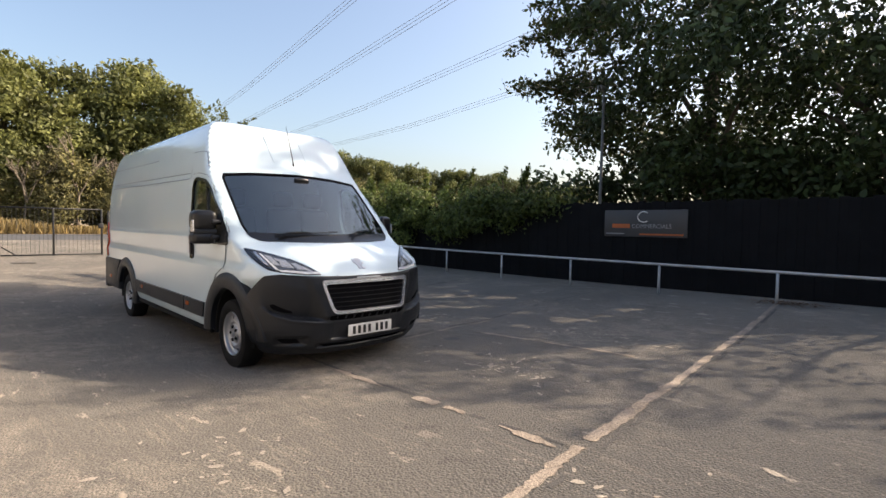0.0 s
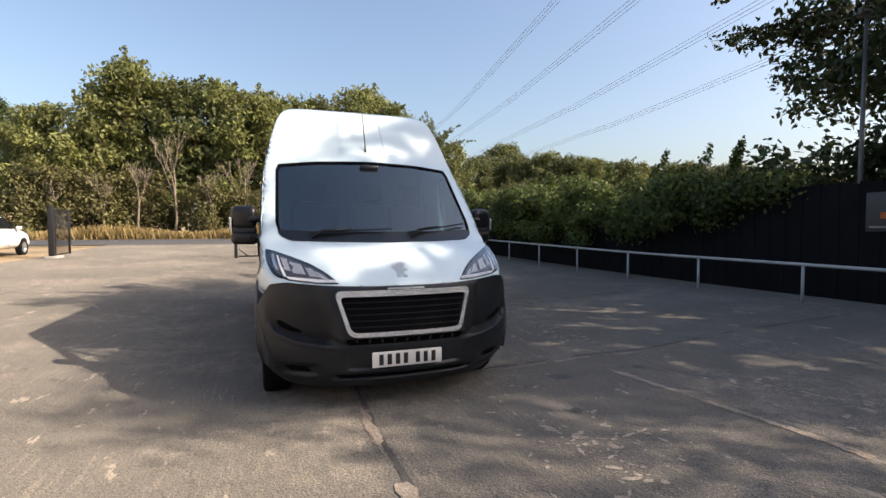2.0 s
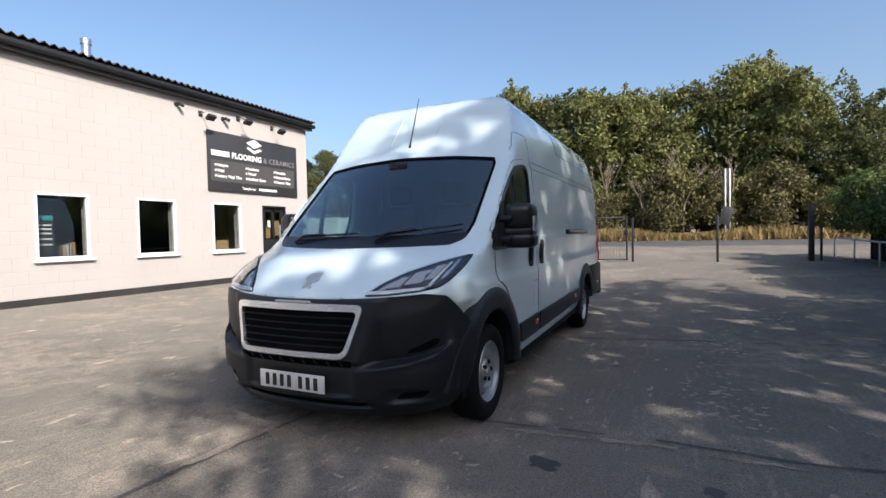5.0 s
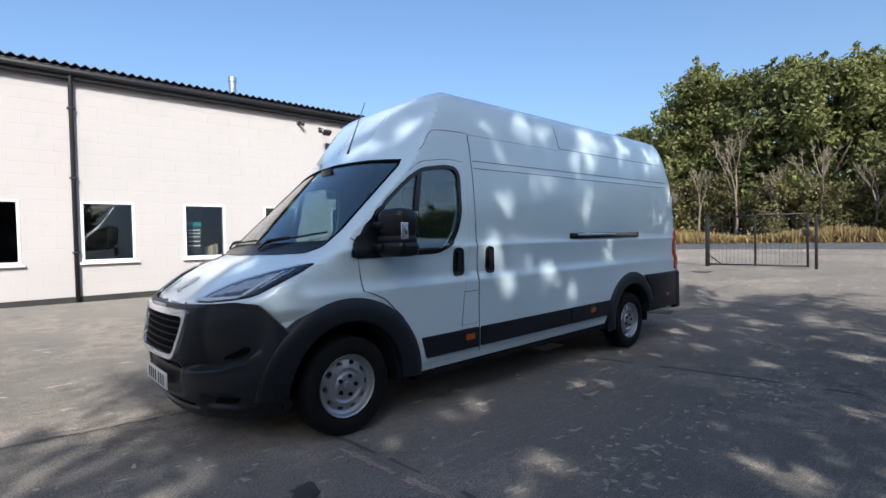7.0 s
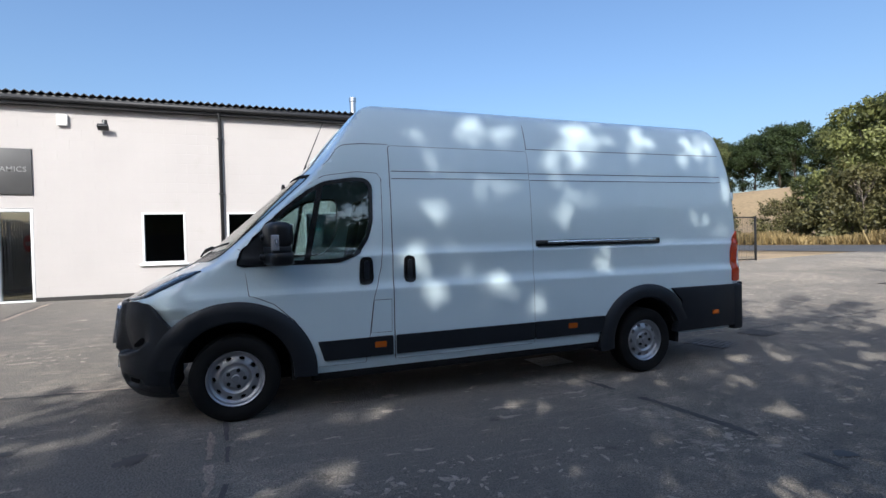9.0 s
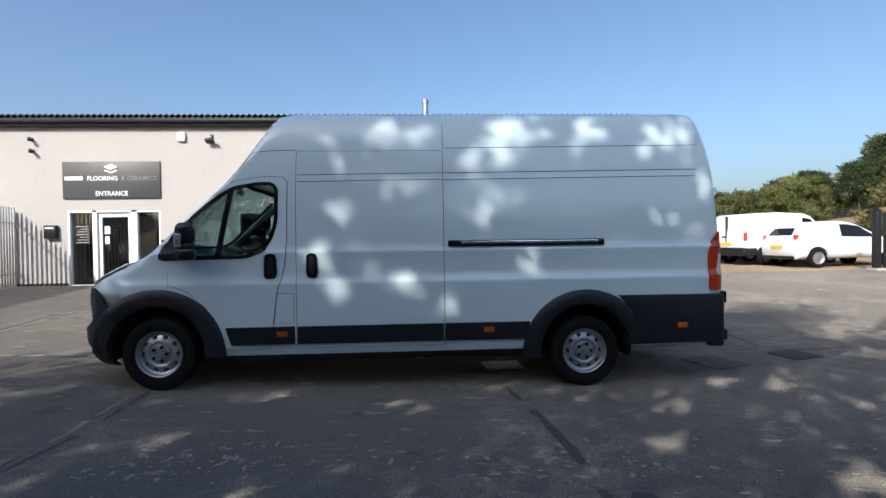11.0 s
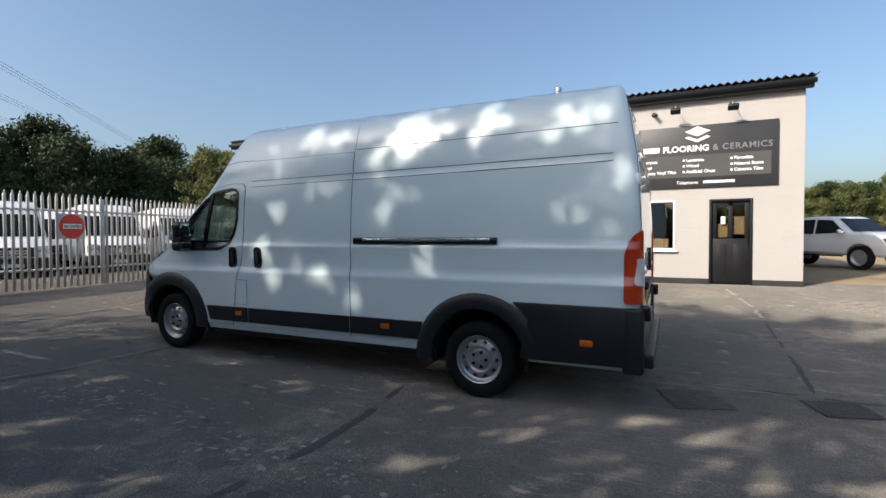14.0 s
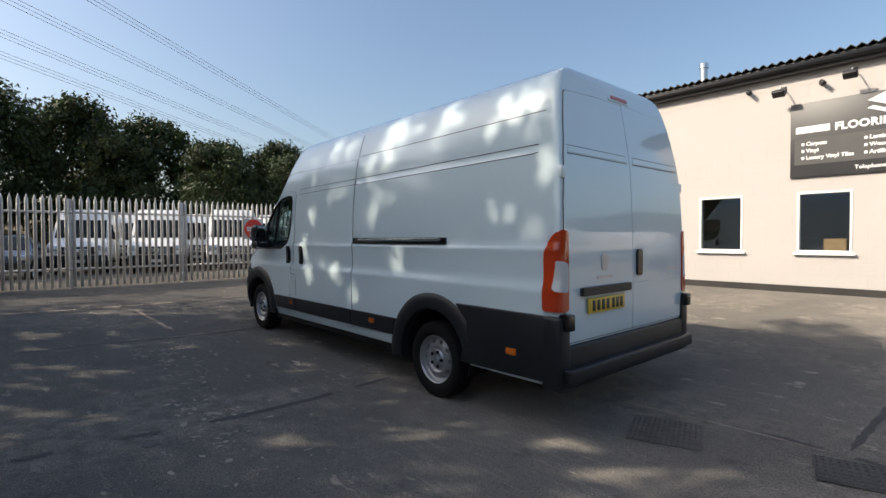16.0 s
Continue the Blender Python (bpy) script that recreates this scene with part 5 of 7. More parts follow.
# overhead power lines, bent at a far tower
H = 42.0
for dw, de in ((100, 104), (74, 94), (52, 80), (39, 66)):
    u, v = Vector((math.cos(radians(172)), math.sin(radians(172)))), Vector((math.cos(radians(-50)), math.sin(radians(-50))))
    pu, pv = Vector((math.cos(radians(82)), math.sin(radians(82)))) * dw, Vector((math.cos(radians(40)), math.sin(radians(40)))) * de
    d = pv - pu
    det = u.x * -v.y + v.x * u.y
    s = (d.x * -v.y + v.x * d.y) / det
    bend = pu + u * s
    for k in range(3):
        z = H + 0.75 * k
        wire = thing("power_cable", pose(0, 0, 0), "thin overhead power cable high above the yard", "power cable", "power cables")
        path = [(*(bend + v * 700), z), (*(bend + v * 350), z - 6), (*bend, z), (*(bend + u * 200), z - 4), (*(bend + u * 420), z), (*(bend + u * 900), z)]
        part("cable", tube(bmesh.new(), path, 0.045, 4), CABLE, wire)

# ---- the van ----
SEC = [(0.29, 0.975), (0.33, 1.0), (0.42, 1.008), (0.60, 1.014), (0.85, 1.018), (0.945, 1.022), (0.965, 1.024), (0.995, 1.014), (1.03, 1.002), (1.08, 0.999), (1.20, 1.004), (1.24, 1.010), (1.257, 1.013), (1.272, 1.009),
       (1.29, 0.998), (1.33, 0.997), (1.50, 0.993), (1.70, 0.982), (1.90, 0.964), (2.02, 0.950), (2.15, 0.926), (2.275, 0.896), (2.40, 0.862), (2.50, 0.825), (2.57, 0.78), (2.61, 0.73), (2.64, 0.64), (2.655, 0.5), (2.665, 0.3), (2.67, 0.0)]
TOP = [(-5.5, 2.66), (-5.3, 2.672), (-3.0, 2.672), (-1.5, 2.66), (-1.22, 2.64), (-1.10, 2.61), (-1.02, 2.56), (-0.64, 2.11), (-0.58, 2.055), (0.27, 1.29), (0.33, 1.245), (0.50, 1.17), (0.68, 1.07), (0.78, 1.0), (0.84, 0.955), (0.87, 0.91), (0.9, 0.80)]
PLAN = [(0.0, 1.06), (0.25, 1.035), (0.40, 1.0), (0.52, 0.965), (0.62, 0.91), (0.70, 0.83), (0.76, 0.735), (0.81, 0.60), (0.845, 0.43), (0.865, 0.25), (0.875, 0.0)]
BOW = [(-1.3, 0.02), (-1.0, 0.10), (-0.6, 0.22), (0.3, 0.25), (0.9, 0.16)]


def groove_rise(x):
    """The upper grooves climb a little towards the rear."""
    return 0.033 * np.clip((-1.3 - x) / 3.9, 0, 1)


def sec_y(z, x):
    y = np.interp(z, [a for a, b in SEC], [b for a, b in SEC])
    g = np.clip((-1.22 - x) / 0.05, 0, 1) * np.clip((x + 5.2) / 0.05, 0, 1)
    for zc, w, depth in ((1.940, 0.010, 0.012), (1.998, 0.010, 0.010)):
        y = y - g * depth * np.clip(1 - np.abs(z - zc) / w, 0, 1)
    return y


def inside(y, z, x, inset):
    """Below zero inside the body's section at x."""
    plan = np.interp(x, [a for a, b in PLAN], [b for a, b in PLAN])
    bow = np.interp(x, [a for a, b in BOW], [b for a, b in BOW])
    top = np.interp(x + bow * y * y, [a for a, b in TOP], [b for a, b in TOP]) - inset
    k = 0.02 + 0.03 * np.clip((x + 0.2) / 0.5, 0, 1)
    plan = plan - np.clip((x - 0.22) / 0.12, 0, 1) * (0.05 * np.clip((0.90 - z) / 0.08, 0, 1) + 0.12 * np.clip((0.45 - z) / 0.15, 0, 1))
    plan = plan - 0.15 * np.clip((x - 0.52) / 0.12, 0, 1) * np.clip((0.928 - z) / 0.10, 0, 1)
    a = y - np.minimum(sec_y(z, x), plan) + inset
    b = (z - top) * 0.8
    return (a + b + np.sqrt((a - b) ** 2 + k * k)) / 2


def loft(stations, bottom, inset=0.0, rear=True):
    """The body as sections along x; each section found along rays from its middle."""
    zs = sorted([0.31, 0.36, 0.45, 0.52, 0.60, 0.68, 0.76, 0.84, 0.887, 0.905, 0.922, 0.945, 0.965, 0.98, 0.995, 1.015, 1.04, 1.08, 1.14, 1.20, 1.24, 1.257, 1.272, 1.288, 1.31, 1.36, 1.44, 1.52, 1.60, 1.68, 1.76, 1.84, 1.90, 1.922, 1.931, 1.940, 1.949, 1.958, 1.98, 1.989, 1.998, 2.007, 2.03, 2.10, 2.18, 2.275, 2.36, 2.44, 2.50, 2.55, 2.59, 2.62])
    rays = [(1.02, z) for z in zs if z > bottom + 0.02] + [(y, 2.64) for y in (0.98, 0.92, 0.86, 0.80, 0.73, 0.65, 0.56, 0.46, 0.35, 0.24, 0.12, 0.0)]
    bm = bmesh.new()
    rings = []
    for x in stations:
        c = np.array([0.0, 0.55])
        d = np.array(rays) - c
        lo, hi = np.zeros(len(d)), np.full(len(d), 1.4)
        for _ in range(34):
            mid = (lo + hi) / 2
            p = c + d * mid[:, None]
            out = inside(p[:, 0], p[:, 1], x, inset) > 0
            hi, lo = np.where(out, mid, hi), np.where(out, lo, mid)
        p = c + d * lo[:, None]
        yb = max(0.0, float(min(sec_y(np.array(bottom + 0.001), x), np.interp(x, [a for a, b in PLAN], [b for a, b in PLAN]) - 0.17 * np.clip((x - 0.22) / 0.12, 0, 1))) - inset)
        p = np.vstack([[[0, bottom]], [[yb * 0.5, bottom]], [[yb, bottom]], p])
        edge = np.interp(x, [-5.38, -5.37, -5.345, -5.30, -5.24], [0.965, 0.982, 0.994, 0.999, 1.0]) if rear else 1.0
        back = np.interp(p[:, 1], [0.29, 0.8, 1.376, 1.8, 2.0, 2.25, 2.46, 2.57, 2.63, 2.67], [-5.375, -5.385, -5.38, -5.36, -5.337, -5.295, -5.255, -5.23, -5.195, -5.14])
        p[:, 1] += groove_rise(x) * np.interp(p[:, 1], [1.5, 1.92, 2.32, 2.6], [0, 1, 1, 0])
        xx = np.where(x < -4.6, -4.6 + (x + 4.6) * (back + 4.6) / (-5.38 + 4.6), x) if rear else np.full(len(p), x)
        ring = [bm.verts.new((float(xx[i]), float(p[i, 0] * edge), float(p[i, 1]))) for i in range(len(p))]
        ring += [bm.verts.new((float(xx[i]), -float(p[i, 0] * edge), float(p[i, 1]))) for i in range(len(p) - 2, 0, -1)]
        rings.append(ring)
    n = len(rings[0])
    for r, s in zip(rings, rings[1:]):
        for k in range(n):
            bm.faces.new((r[k], r[(k + 1) % n], s[(k + 1) % n], s[k]))
    for ring in (rings[0], rings[-1]):
        for k in range(n // 2):
            q = [ring[k], ring[k + 1], ring[(n - k - 1) % n], ring[(n - k) % n]]
            q = [v for i, v in enumerate(q) if v not in q[:i]]
            if len(q) > 2:
                bm.faces.new(q)
    bmesh.ops.remove_doubles(bm, verts=bm.verts, dist=4e-4)
    bmesh.ops.dissolve_degenerate(bm, edges=bm.edges, dist=3e-4)
    bmesh.ops.recalc_face_normals(bm, faces=bm.faces)
    return bm


stations = np.concatenate([[0.872, 0.865, 0.85, 0.83, 0.81, 0.785, 0.76, 0.73, 0.70, 0.66], along(0.62, 0.02, 0.04), along(-0.02, -1.2, 0.04), [-1.215, -1.23, -1.25, -1.27, -1.3], along(-1.45, -4.5, 0.25), [-4.6, -4.8, -5.0, -5.12, -5.15, -5.2, -5.25, -5.29, -5.32, -5.345, -5.36, -5.37, -5.38]])
hull_bm = loft(stations, 0.29)
hull = mesh_of(hull_bm.copy(), "hull")
from mathutils.bvhtree import BVHTree
HULL = BVHTree.FromBMesh(hull_bm)
hull_bm.free()

van = thing("van", pose(-5.296, 3.755, 0), "long white high-roof panel van with black plastic cladding on asphalt", "van")
body = cut(hull, mesh_of(loft(np.concatenate([along(0.22, -1.6, 0.06)]), 0.75, 0.05, False), "cab"))

def rounded(loop, r, seg=4):
    """The outline with its corners rounded."""
    pts = [Vector(p) for p in loop]
    out = []
    for i, p in enumerate(pts):
        a, b = pts[i - 1], pts[(i + 1) % len(pts)]
        q = min(r, (a - p).length * 0.45, (b - p).length * 0.45)
        s, e = p + (a - p).normalized() * q, p + (b - p).normalized() * q
        for k in range(seg + 1):
            t = k / seg
            out.append(tuple((1 - t) ** 2 * s + 2 * t * (1 - t) * p + t * t * e))
    return out


# openings: wheel arches, side windows, windscreen
SIDE_WINDOW = [(-0.04, 1.215), (-0.83, 1.225), (-0.96, 1.28), (-1.05, 1.40), (-1.095, 1.55), (-1.10, 1.86), (-1.06, 1.91), (-0.95, 1.915), (-0.72, 1.875), (-0.58, 1.80), (-0.30, 1.57), (-0.08, 1.33)]
SIDE_WINDOW = rounded(SIDE_WINDOW, 0.045, 2)
SCREEN = [(-0.85, 1.305), (-0.5, 1.295), (0, 1.29), (0.5, 1.295), (0.85, 1.305), (0.872, 1.40), (0.855, 1.90), (0.83, 1.955), (0.5, 1.985), (0, 2.0), (-0.5, 1.985), (-0.83, 1.955), (-0.855, 1.90), (-0.872, 1.40)]
HUBS = ((0.0, 0.326), (-4.035, 0.257))
for hx, hz in HUBS:
    body = cut(body, mesh_of(prism([(hx + 0.45 * math.cos(a), hz + 0.02 + 0.45 * math.sin(a)) for a in along(0, 2 * math.pi * 35 / 36, 2 * math.pi / 36)], "y", -1.3, 1.3), "arch"))
body = cut(body, mesh_of(prism(SIDE_WINDOW, "y", -1.3, 1.3), "w"))
body = cut(body, mesh_of(prism(SCREEN, "x", 0.6, -0.95), "s"))
part("body", body, WHITE, van)


def laid(tree, p):
    """The body's surface straight behind a point before the nose, or nearest to any other point."""
    p = Vector(p)
    if p.x > 1.4:
        place, normal, _, _ = tree.ray_cast(p, Vector((-1, 0, 0)))
        if place is not None:
            return place, normal
        p.x = 0.5
    place, normal, _, _ = tree.find_nearest(p)
    return place, normal


def seam(points, to3d, r=0.003, lift=0.0):
    """A shut line: a thin dark bead laid along the body."""
    pts = []
    for (u, v), (u2, v2) in zip(points, points[1:]):
        n = max(2, int(math.hypot(u2 - u, v2 - v) / 0.06))
        pts += [laid(HULL, to3d(u + (u2 - u) * k / n, v + (v2 - v) * k / n)) for k in range(n)]
    pts.append(laid(HULL, to3d(*points[-1])))
    return tube(bmesh.new(), [place + normal * lift for place, normal in pts], r, 5)


def snap_decal(tree, outline, to3d, offset, thick, cuts_u=(), cuts_v=(), hole=None, flip=False):
    """A panel that follows the body: a flat outline, cut at the given lines, laid on the nearest surface."""
    bm = bmesh.new()
    for loop in (outline, hole):
        if loop:
            vs = [bm.verts.new((u, v, 0)) for u, v in loop]
            for a, b in zip(vs, vs[1:] + vs[:1]):
                bm.edges.new((a, b))
    bmesh.ops.triangle_fill(bm, edges=bm.edges, use_beauty=True, normal=(0, 0, 1))
    for axis, cuts in ((0, cuts_u), (1, cuts_v)):
        for c in cuts:
            co, no = [0, 0, 0], [0, 0, 0]
            co[axis], no[axis] = float(c), 1
            bmesh.ops.bisect_plane(bm, geom=bm.verts[:] + bm.edges[:] + bm.faces[:], plane_co=co, plane_no=no, dist=1e-5)
    front, back = {}, {}
    out = bmesh.new()
    for v in bm.verts:
        place, normal = laid(tree, to3d(v.co.x, v.co.y))
        front[v] = out.verts.new(place + normal * offset)
        back[v] = out.verts.new(place + normal * (offset - thick))
    for f in bm.faces:
        out.faces.new([front[v] for v in f.verts])
        out.faces.new([back[v] for v in reversed(f.verts)])
    for e in bm.edges:
        if len(e.link_faces) == 1:
            a, b = e.verts
            out.faces.new((front[a], front[b], back[b], back[a]))
    bm.free()
    bmesh.ops.recalc_face_normals(out, faces=out.faces)
    return out


def grow(loop, d):
    """The outline moved outwards by d (inwards when below zero)."""
    pts = [Vector(p) for p in loop]
    n = len(pts)
    area = sum(pts[i].x * pts[(i + 1) % n].y - pts[(i + 1) % n].x * pts[i].y for i in range(n))
    out = []
    for i in range(n):
        a, b = (pts[i] - pts[i - 1]).normalized(), (pts[(i + 1) % n] - pts[i]).normalized()
        na, nb = Vector((a.y, -a.x)), Vector((b.y, -b.x))
        m = (na + nb) / max(0.35, 1 + na.dot(nb))
        out.append(tuple(pts[i] + m * (d if area > 0 else -d)))
    return out


ZCUTS = [0.36, 0.45, 0.60, 0.76, 0.90, 0.945, 0.965, 0.98, 0.995, 1.015, 1.04, 1.08, 1.14, 1.20, 1.24, 1.257, 1.272, 1.288, 1.31, 1.36, 1.44, 1.60, 1.76, 1.90, 1.922, 1.931, 1.940, 1.949, 1.958, 1.98, 1.989, 1.998, 2.007, 2.03, 2.10, 2.18, 2.25, 2.36]


def left_side(u, v):
    return (u, 1.05, v)


def right_side(u, v):
    return (u, -1.05, v)


FRONT_DOOR = [(-0.12, 1.26), (-0.12, 0.98), (-0.30, 0.90), (-0.46, 0.75), (-0.56, 0.58), (-0.62, 0.34), (-1.02, 0.34), (-1.06, 0.575), (-1.10, 0.88), (-1.175, 1.15), (-1.195, 1.40), (-1.20, 1.93), (-1.165, 1.975), (-1.0, 1.985), (-0.72, 1.945), (-0.52, 1.85), (-0.25, 1.62), (-0.02, 1.385)]
SLIDE_DOOR = rounded([(-1.285, 0.345), (-2.668, 0.345), (-2.668, 2.25), (-1.285, 2.25)], 0.03, 3)
ring_outer, ring_inner = grow(SIDE_WINDOW, 0.022), grow(SIDE_WINDOW, -0.012)
XCUTS = list(along(-0.1, -2.7, 0.1))
for side in (left_side, right_side):
    seal = part("door_seal", snap_decal(HULL, grow(FRONT_DOOR, 0.006), side, 0.002, 0.004, XCUTS, ZCUTS, grow(SIDE_WINDOW, 0.004)), INK, van)
    door = part("door", snap_decal(HULL, FRONT_DOOR, side, 0.007, 0.012, XCUTS, ZCUTS, grow(SIDE_WINDOW, 0.006)), WHITE, van, angle=26)
    part("window_seal", snap_decal(HULL, ring_outer, side, 0.012, 0.02, XCUTS, ZCUTS, ring_inner), GLOSS_BLACK, door)
    part("side_window", snap_decal(HULL, grow(SIDE_WINDOW, -0.002), side, -0.004, 0.004, XCUTS, ZCUTS), GLASS, door, "dark tinted side glass").visible_shadow = False
    part("quarter_bar", snap_decal(HULL, [(-0.535, 1.22), (-0.585, 1.22), (-0.715, 1.885), (-0.665, 1.865)], side, 0.011, 0.02, (), ZCUTS), GLOSS_BLACK, door)
    part("mirror_sail", snap_decal(HULL, [(-0.045, 1.215), (-0.30, 1.215), (-0.33, 1.58), (-0.29, 1.57), (-0.08, 1.335)], side, 0.013, 0.02, XCUTS, ZCUTS), PLASTIC, door)
    part("door_handle", snap_decal(HULL, rounded([(-0.985, 1.02), (-1.11, 1.03), (-1.10, 1.245), (-0.995, 1.245)], 0.05, 5), side, 0.022, 0.02, (-1.03, -1.07), ZCUTS), GLOSS_BLACK, door)
    part("door_handle", snap_decal(HULL, rounded([(-1.025, 1.06), (-1.07, 1.06), (-1.07, 1.215), (-1.03, 1.215)], 0.02, 4), side, 0.036, 0.016, (), ZCUTS), PLASTIC, door)
    for a, b in ((-0.66, -1.262), (-1.292, -2.66), (-2.676, -3.49)):
        outline = [(a - (0.02 if a > -0.7 else 0), 0.40), (b + (0.05 if b < -3 else 0), 0.40), (b, 0.565), (a + (0.03 if a > -0.7 else 0), 0.565)]
        strip = part("side_moulding", snap_decal(HULL, rounded(outline, 0.008, 2), side, 0.024, 0.03, XCUTS, (0.42, 0.48, 0.545)), PLASTIC, van)
    for x in (-1.15, -3.09):
        part("side_marker", snap_decal(HULL, rounded([(x + 0.05, 0.475), (x - 0.05, 0.475), (x - 0.05, 0.525), (x + 0.05, 0.525)], 0.008, 2), side, 0.030, 0.01), AMBER, van)

# sliding door and its track, on the left side
part("door_seal", snap_decal(HULL, grow(SLIDE_DOOR, 0.006), left_side, 0.002, 0.004, XCUTS, ZCUTS), INK, van)
slide = part("sliding_door", snap_decal(HULL, SLIDE_DOOR, left_side, 0.007, 0.012, XCUTS, ZCUTS), WHITE, van, angle=26)
part("door_handle", snap_decal(HULL, rounded([(-1.375, 1.03), (-1.485, 1.02), (-1.475, 1.245), (-1.38, 1.245)], 0.05, 5), left_side, 0.022, 0.02, (-1.43,), ZCUTS), GLOSS_BLACK, slide)
part("door_handle", snap_decal(HULL, rounded([(-1.405, 1.06), (-1.45, 1.06), (-1.45, 1.215), (-1.41, 1.215)], 0.02, 4), left_side, 0.036, 0.016, (), ZCUTS), PLASTIC, slide)
track = part("door_track", boxed(-2.71, -4.22, 0.99, 1.022, 1.292, 1.352, 0.006), GLOSS_BLACK, van)
part("track_rail", boxed(-2.83, -4.16, 1.015, 1.032, 1.318, 1.344, 0.006), CHROME, track, "bright metal slide rail")
for z0 in (1.326,):
    part("track_groove", boxed(-2.83, -4.16, 1.03, 1.0335, z0, z0 + 0.006), INK, track)
# fuel flap and the loading side's rear seam
FLAP = [(-1.075, 0.60), (-1.255, 0.60), (-1.258, 0.875), (-1.108, 0.875)]
part("door_seal", snap_decal(HULL, grow(FLAP, 0.004), left_side, 0.002, 0.004, (), ZCUTS), INK, van)
part("fuel_flap", snap_decal(HULL, FLAP, left_side, 0.006, 0.01, (), ZCUTS), WHITE, van)
for side in (left_side, right_side):
    part("roof_seam", seam([(-2.69, 2.281), (-5.20, 2.302)], side), INK, van)
    part("roof_seam", seam([(-0.62, 2.13), (-0.72, 2.20), (-0.86, 2.245), (-1.05, 2.262), (-1.28, 2.266)], side), INK, van)
    # ink beads paint the shade that lies in the pressed grooves
    for z in (1.940, 1.998):
        part("groove_shade_bead", seam([(-1.30, z), (-2.66, z + groove_rise(-2.66))], side, 0.0035, 0.006 if side is left_side else 0.0), INK, van)
        part("groove_shade_bead", seam([(-2.68, z + groove_rise(-2.68)), (-5.17, z + groove_rise(-5.17))], side, 0.0035), INK, van)
part("roof_seam", seam([(-2.675, 2.27), (-2.675, 2.60)], left_side), INK, van)

# windscreen
def from_front(u, v):
    return (1.5, u, v)


YC = list(along(-0.85, 0.85, 0.1))
part("screen_frame", snap_decal(HULL, grow(SCREEN, 0.005), from_front, 0.003, 0.02, YC, along(1.3, 2.0, 0.06), grow(SCREEN, -0.016)), VOID, van)
screen = part("windscreen", snap_decal(HULL, grow(SCREEN, -0.004), from_front, -0.004, 0.005, YC, along(1.35, 1.95, 0.06)), GLASS, van, "large raked windscreen")
screen.visible_shadow = False
part("scuttle", snap_decal(HULL, rounded([(-0.77, 1.245), (-0.5, 1.236), (0, 1.228), (0.5, 1.236), (0.77, 1.245), (0.845, 1.285), (0.865, 1.33), (0.5, 1.318), (0, 1.313), (-0.5, 1.318), (-0.865, 1.33), (-0.845, 1.285)], 0.03, 3), from_front, 0.006, 0.012, YC, (1.26, 1.28, 1.30)), GLOSS_BLACK, van)
for y0, y1, z1 in ((-0.62, 0.06, 1.372), (0.20, 0.80, 1.42)):
    pts = []
    for k in range(7):
        t = k / 6
        place, normal = laid(HULL, from_front(y0 + (y1 - y0) * t, 1.30 + (z1 - 1.345) * t))
        pts.append(place + normal * 0.022)
    wiper = part("wiper", tube(bmesh.new(), pts, 0.008, 6), GLOSS_BLACK, van)
    arm0, _ = laid(HULL, from_front(y0 + 0.02, 1.26))
    part("wiper_arm", tube(bmesh.new(), [arm0 + Vector((0.0, 0, 0.02)), pts[1] + Vector((0.012, 0, 0.012)), pts[3] + Vector((0.006, 0, 0.008))], 0.010, 6), GLOSS_BLACK, wiper)
# washer nozzles' blister and aerial
base, nrm, _, _ = HULL.find_nearest(Vector((-0.62, 0.01, 2.14)))
aerial = part("aerial", tube(bmesh.new(), [base, base + Vector((-0.02, 0, 0.06)), base + Vector((-0.20, 0, 0.50))], [0.012, 0.007, 0.003], 6), INK, van)
for y in (-0.22, 0.22):
    part("roof_rib", snap_decal(HULL, [(y - 0.012, 2.16), (y + 0.012, 2.16), (y + 0.012, 2.5), (y - 0.012, 2.5)], lambda u, v: (-0.62 - 0.85 * (v - 2.1), u, v), 0.006, 0.012, (), along(2.18, 2.48, 0.05)), WHITE, van)

# ---- bumper and front ----
TIP = ([0.2, 0.28, 0.36, 0.50, 0.56, 0.62, 0.75, 0.93], [0.86, 0.915, 0.935, 0.945, 0.935, 0.928, 0.905, 0.880])
WID = ([0.2, 0.26, 0.33, 0.45, 0.6, 0.8, 1.0], [0.86, 0.93, 0.99, 1.03, 1.04, 1.034, 1.02])


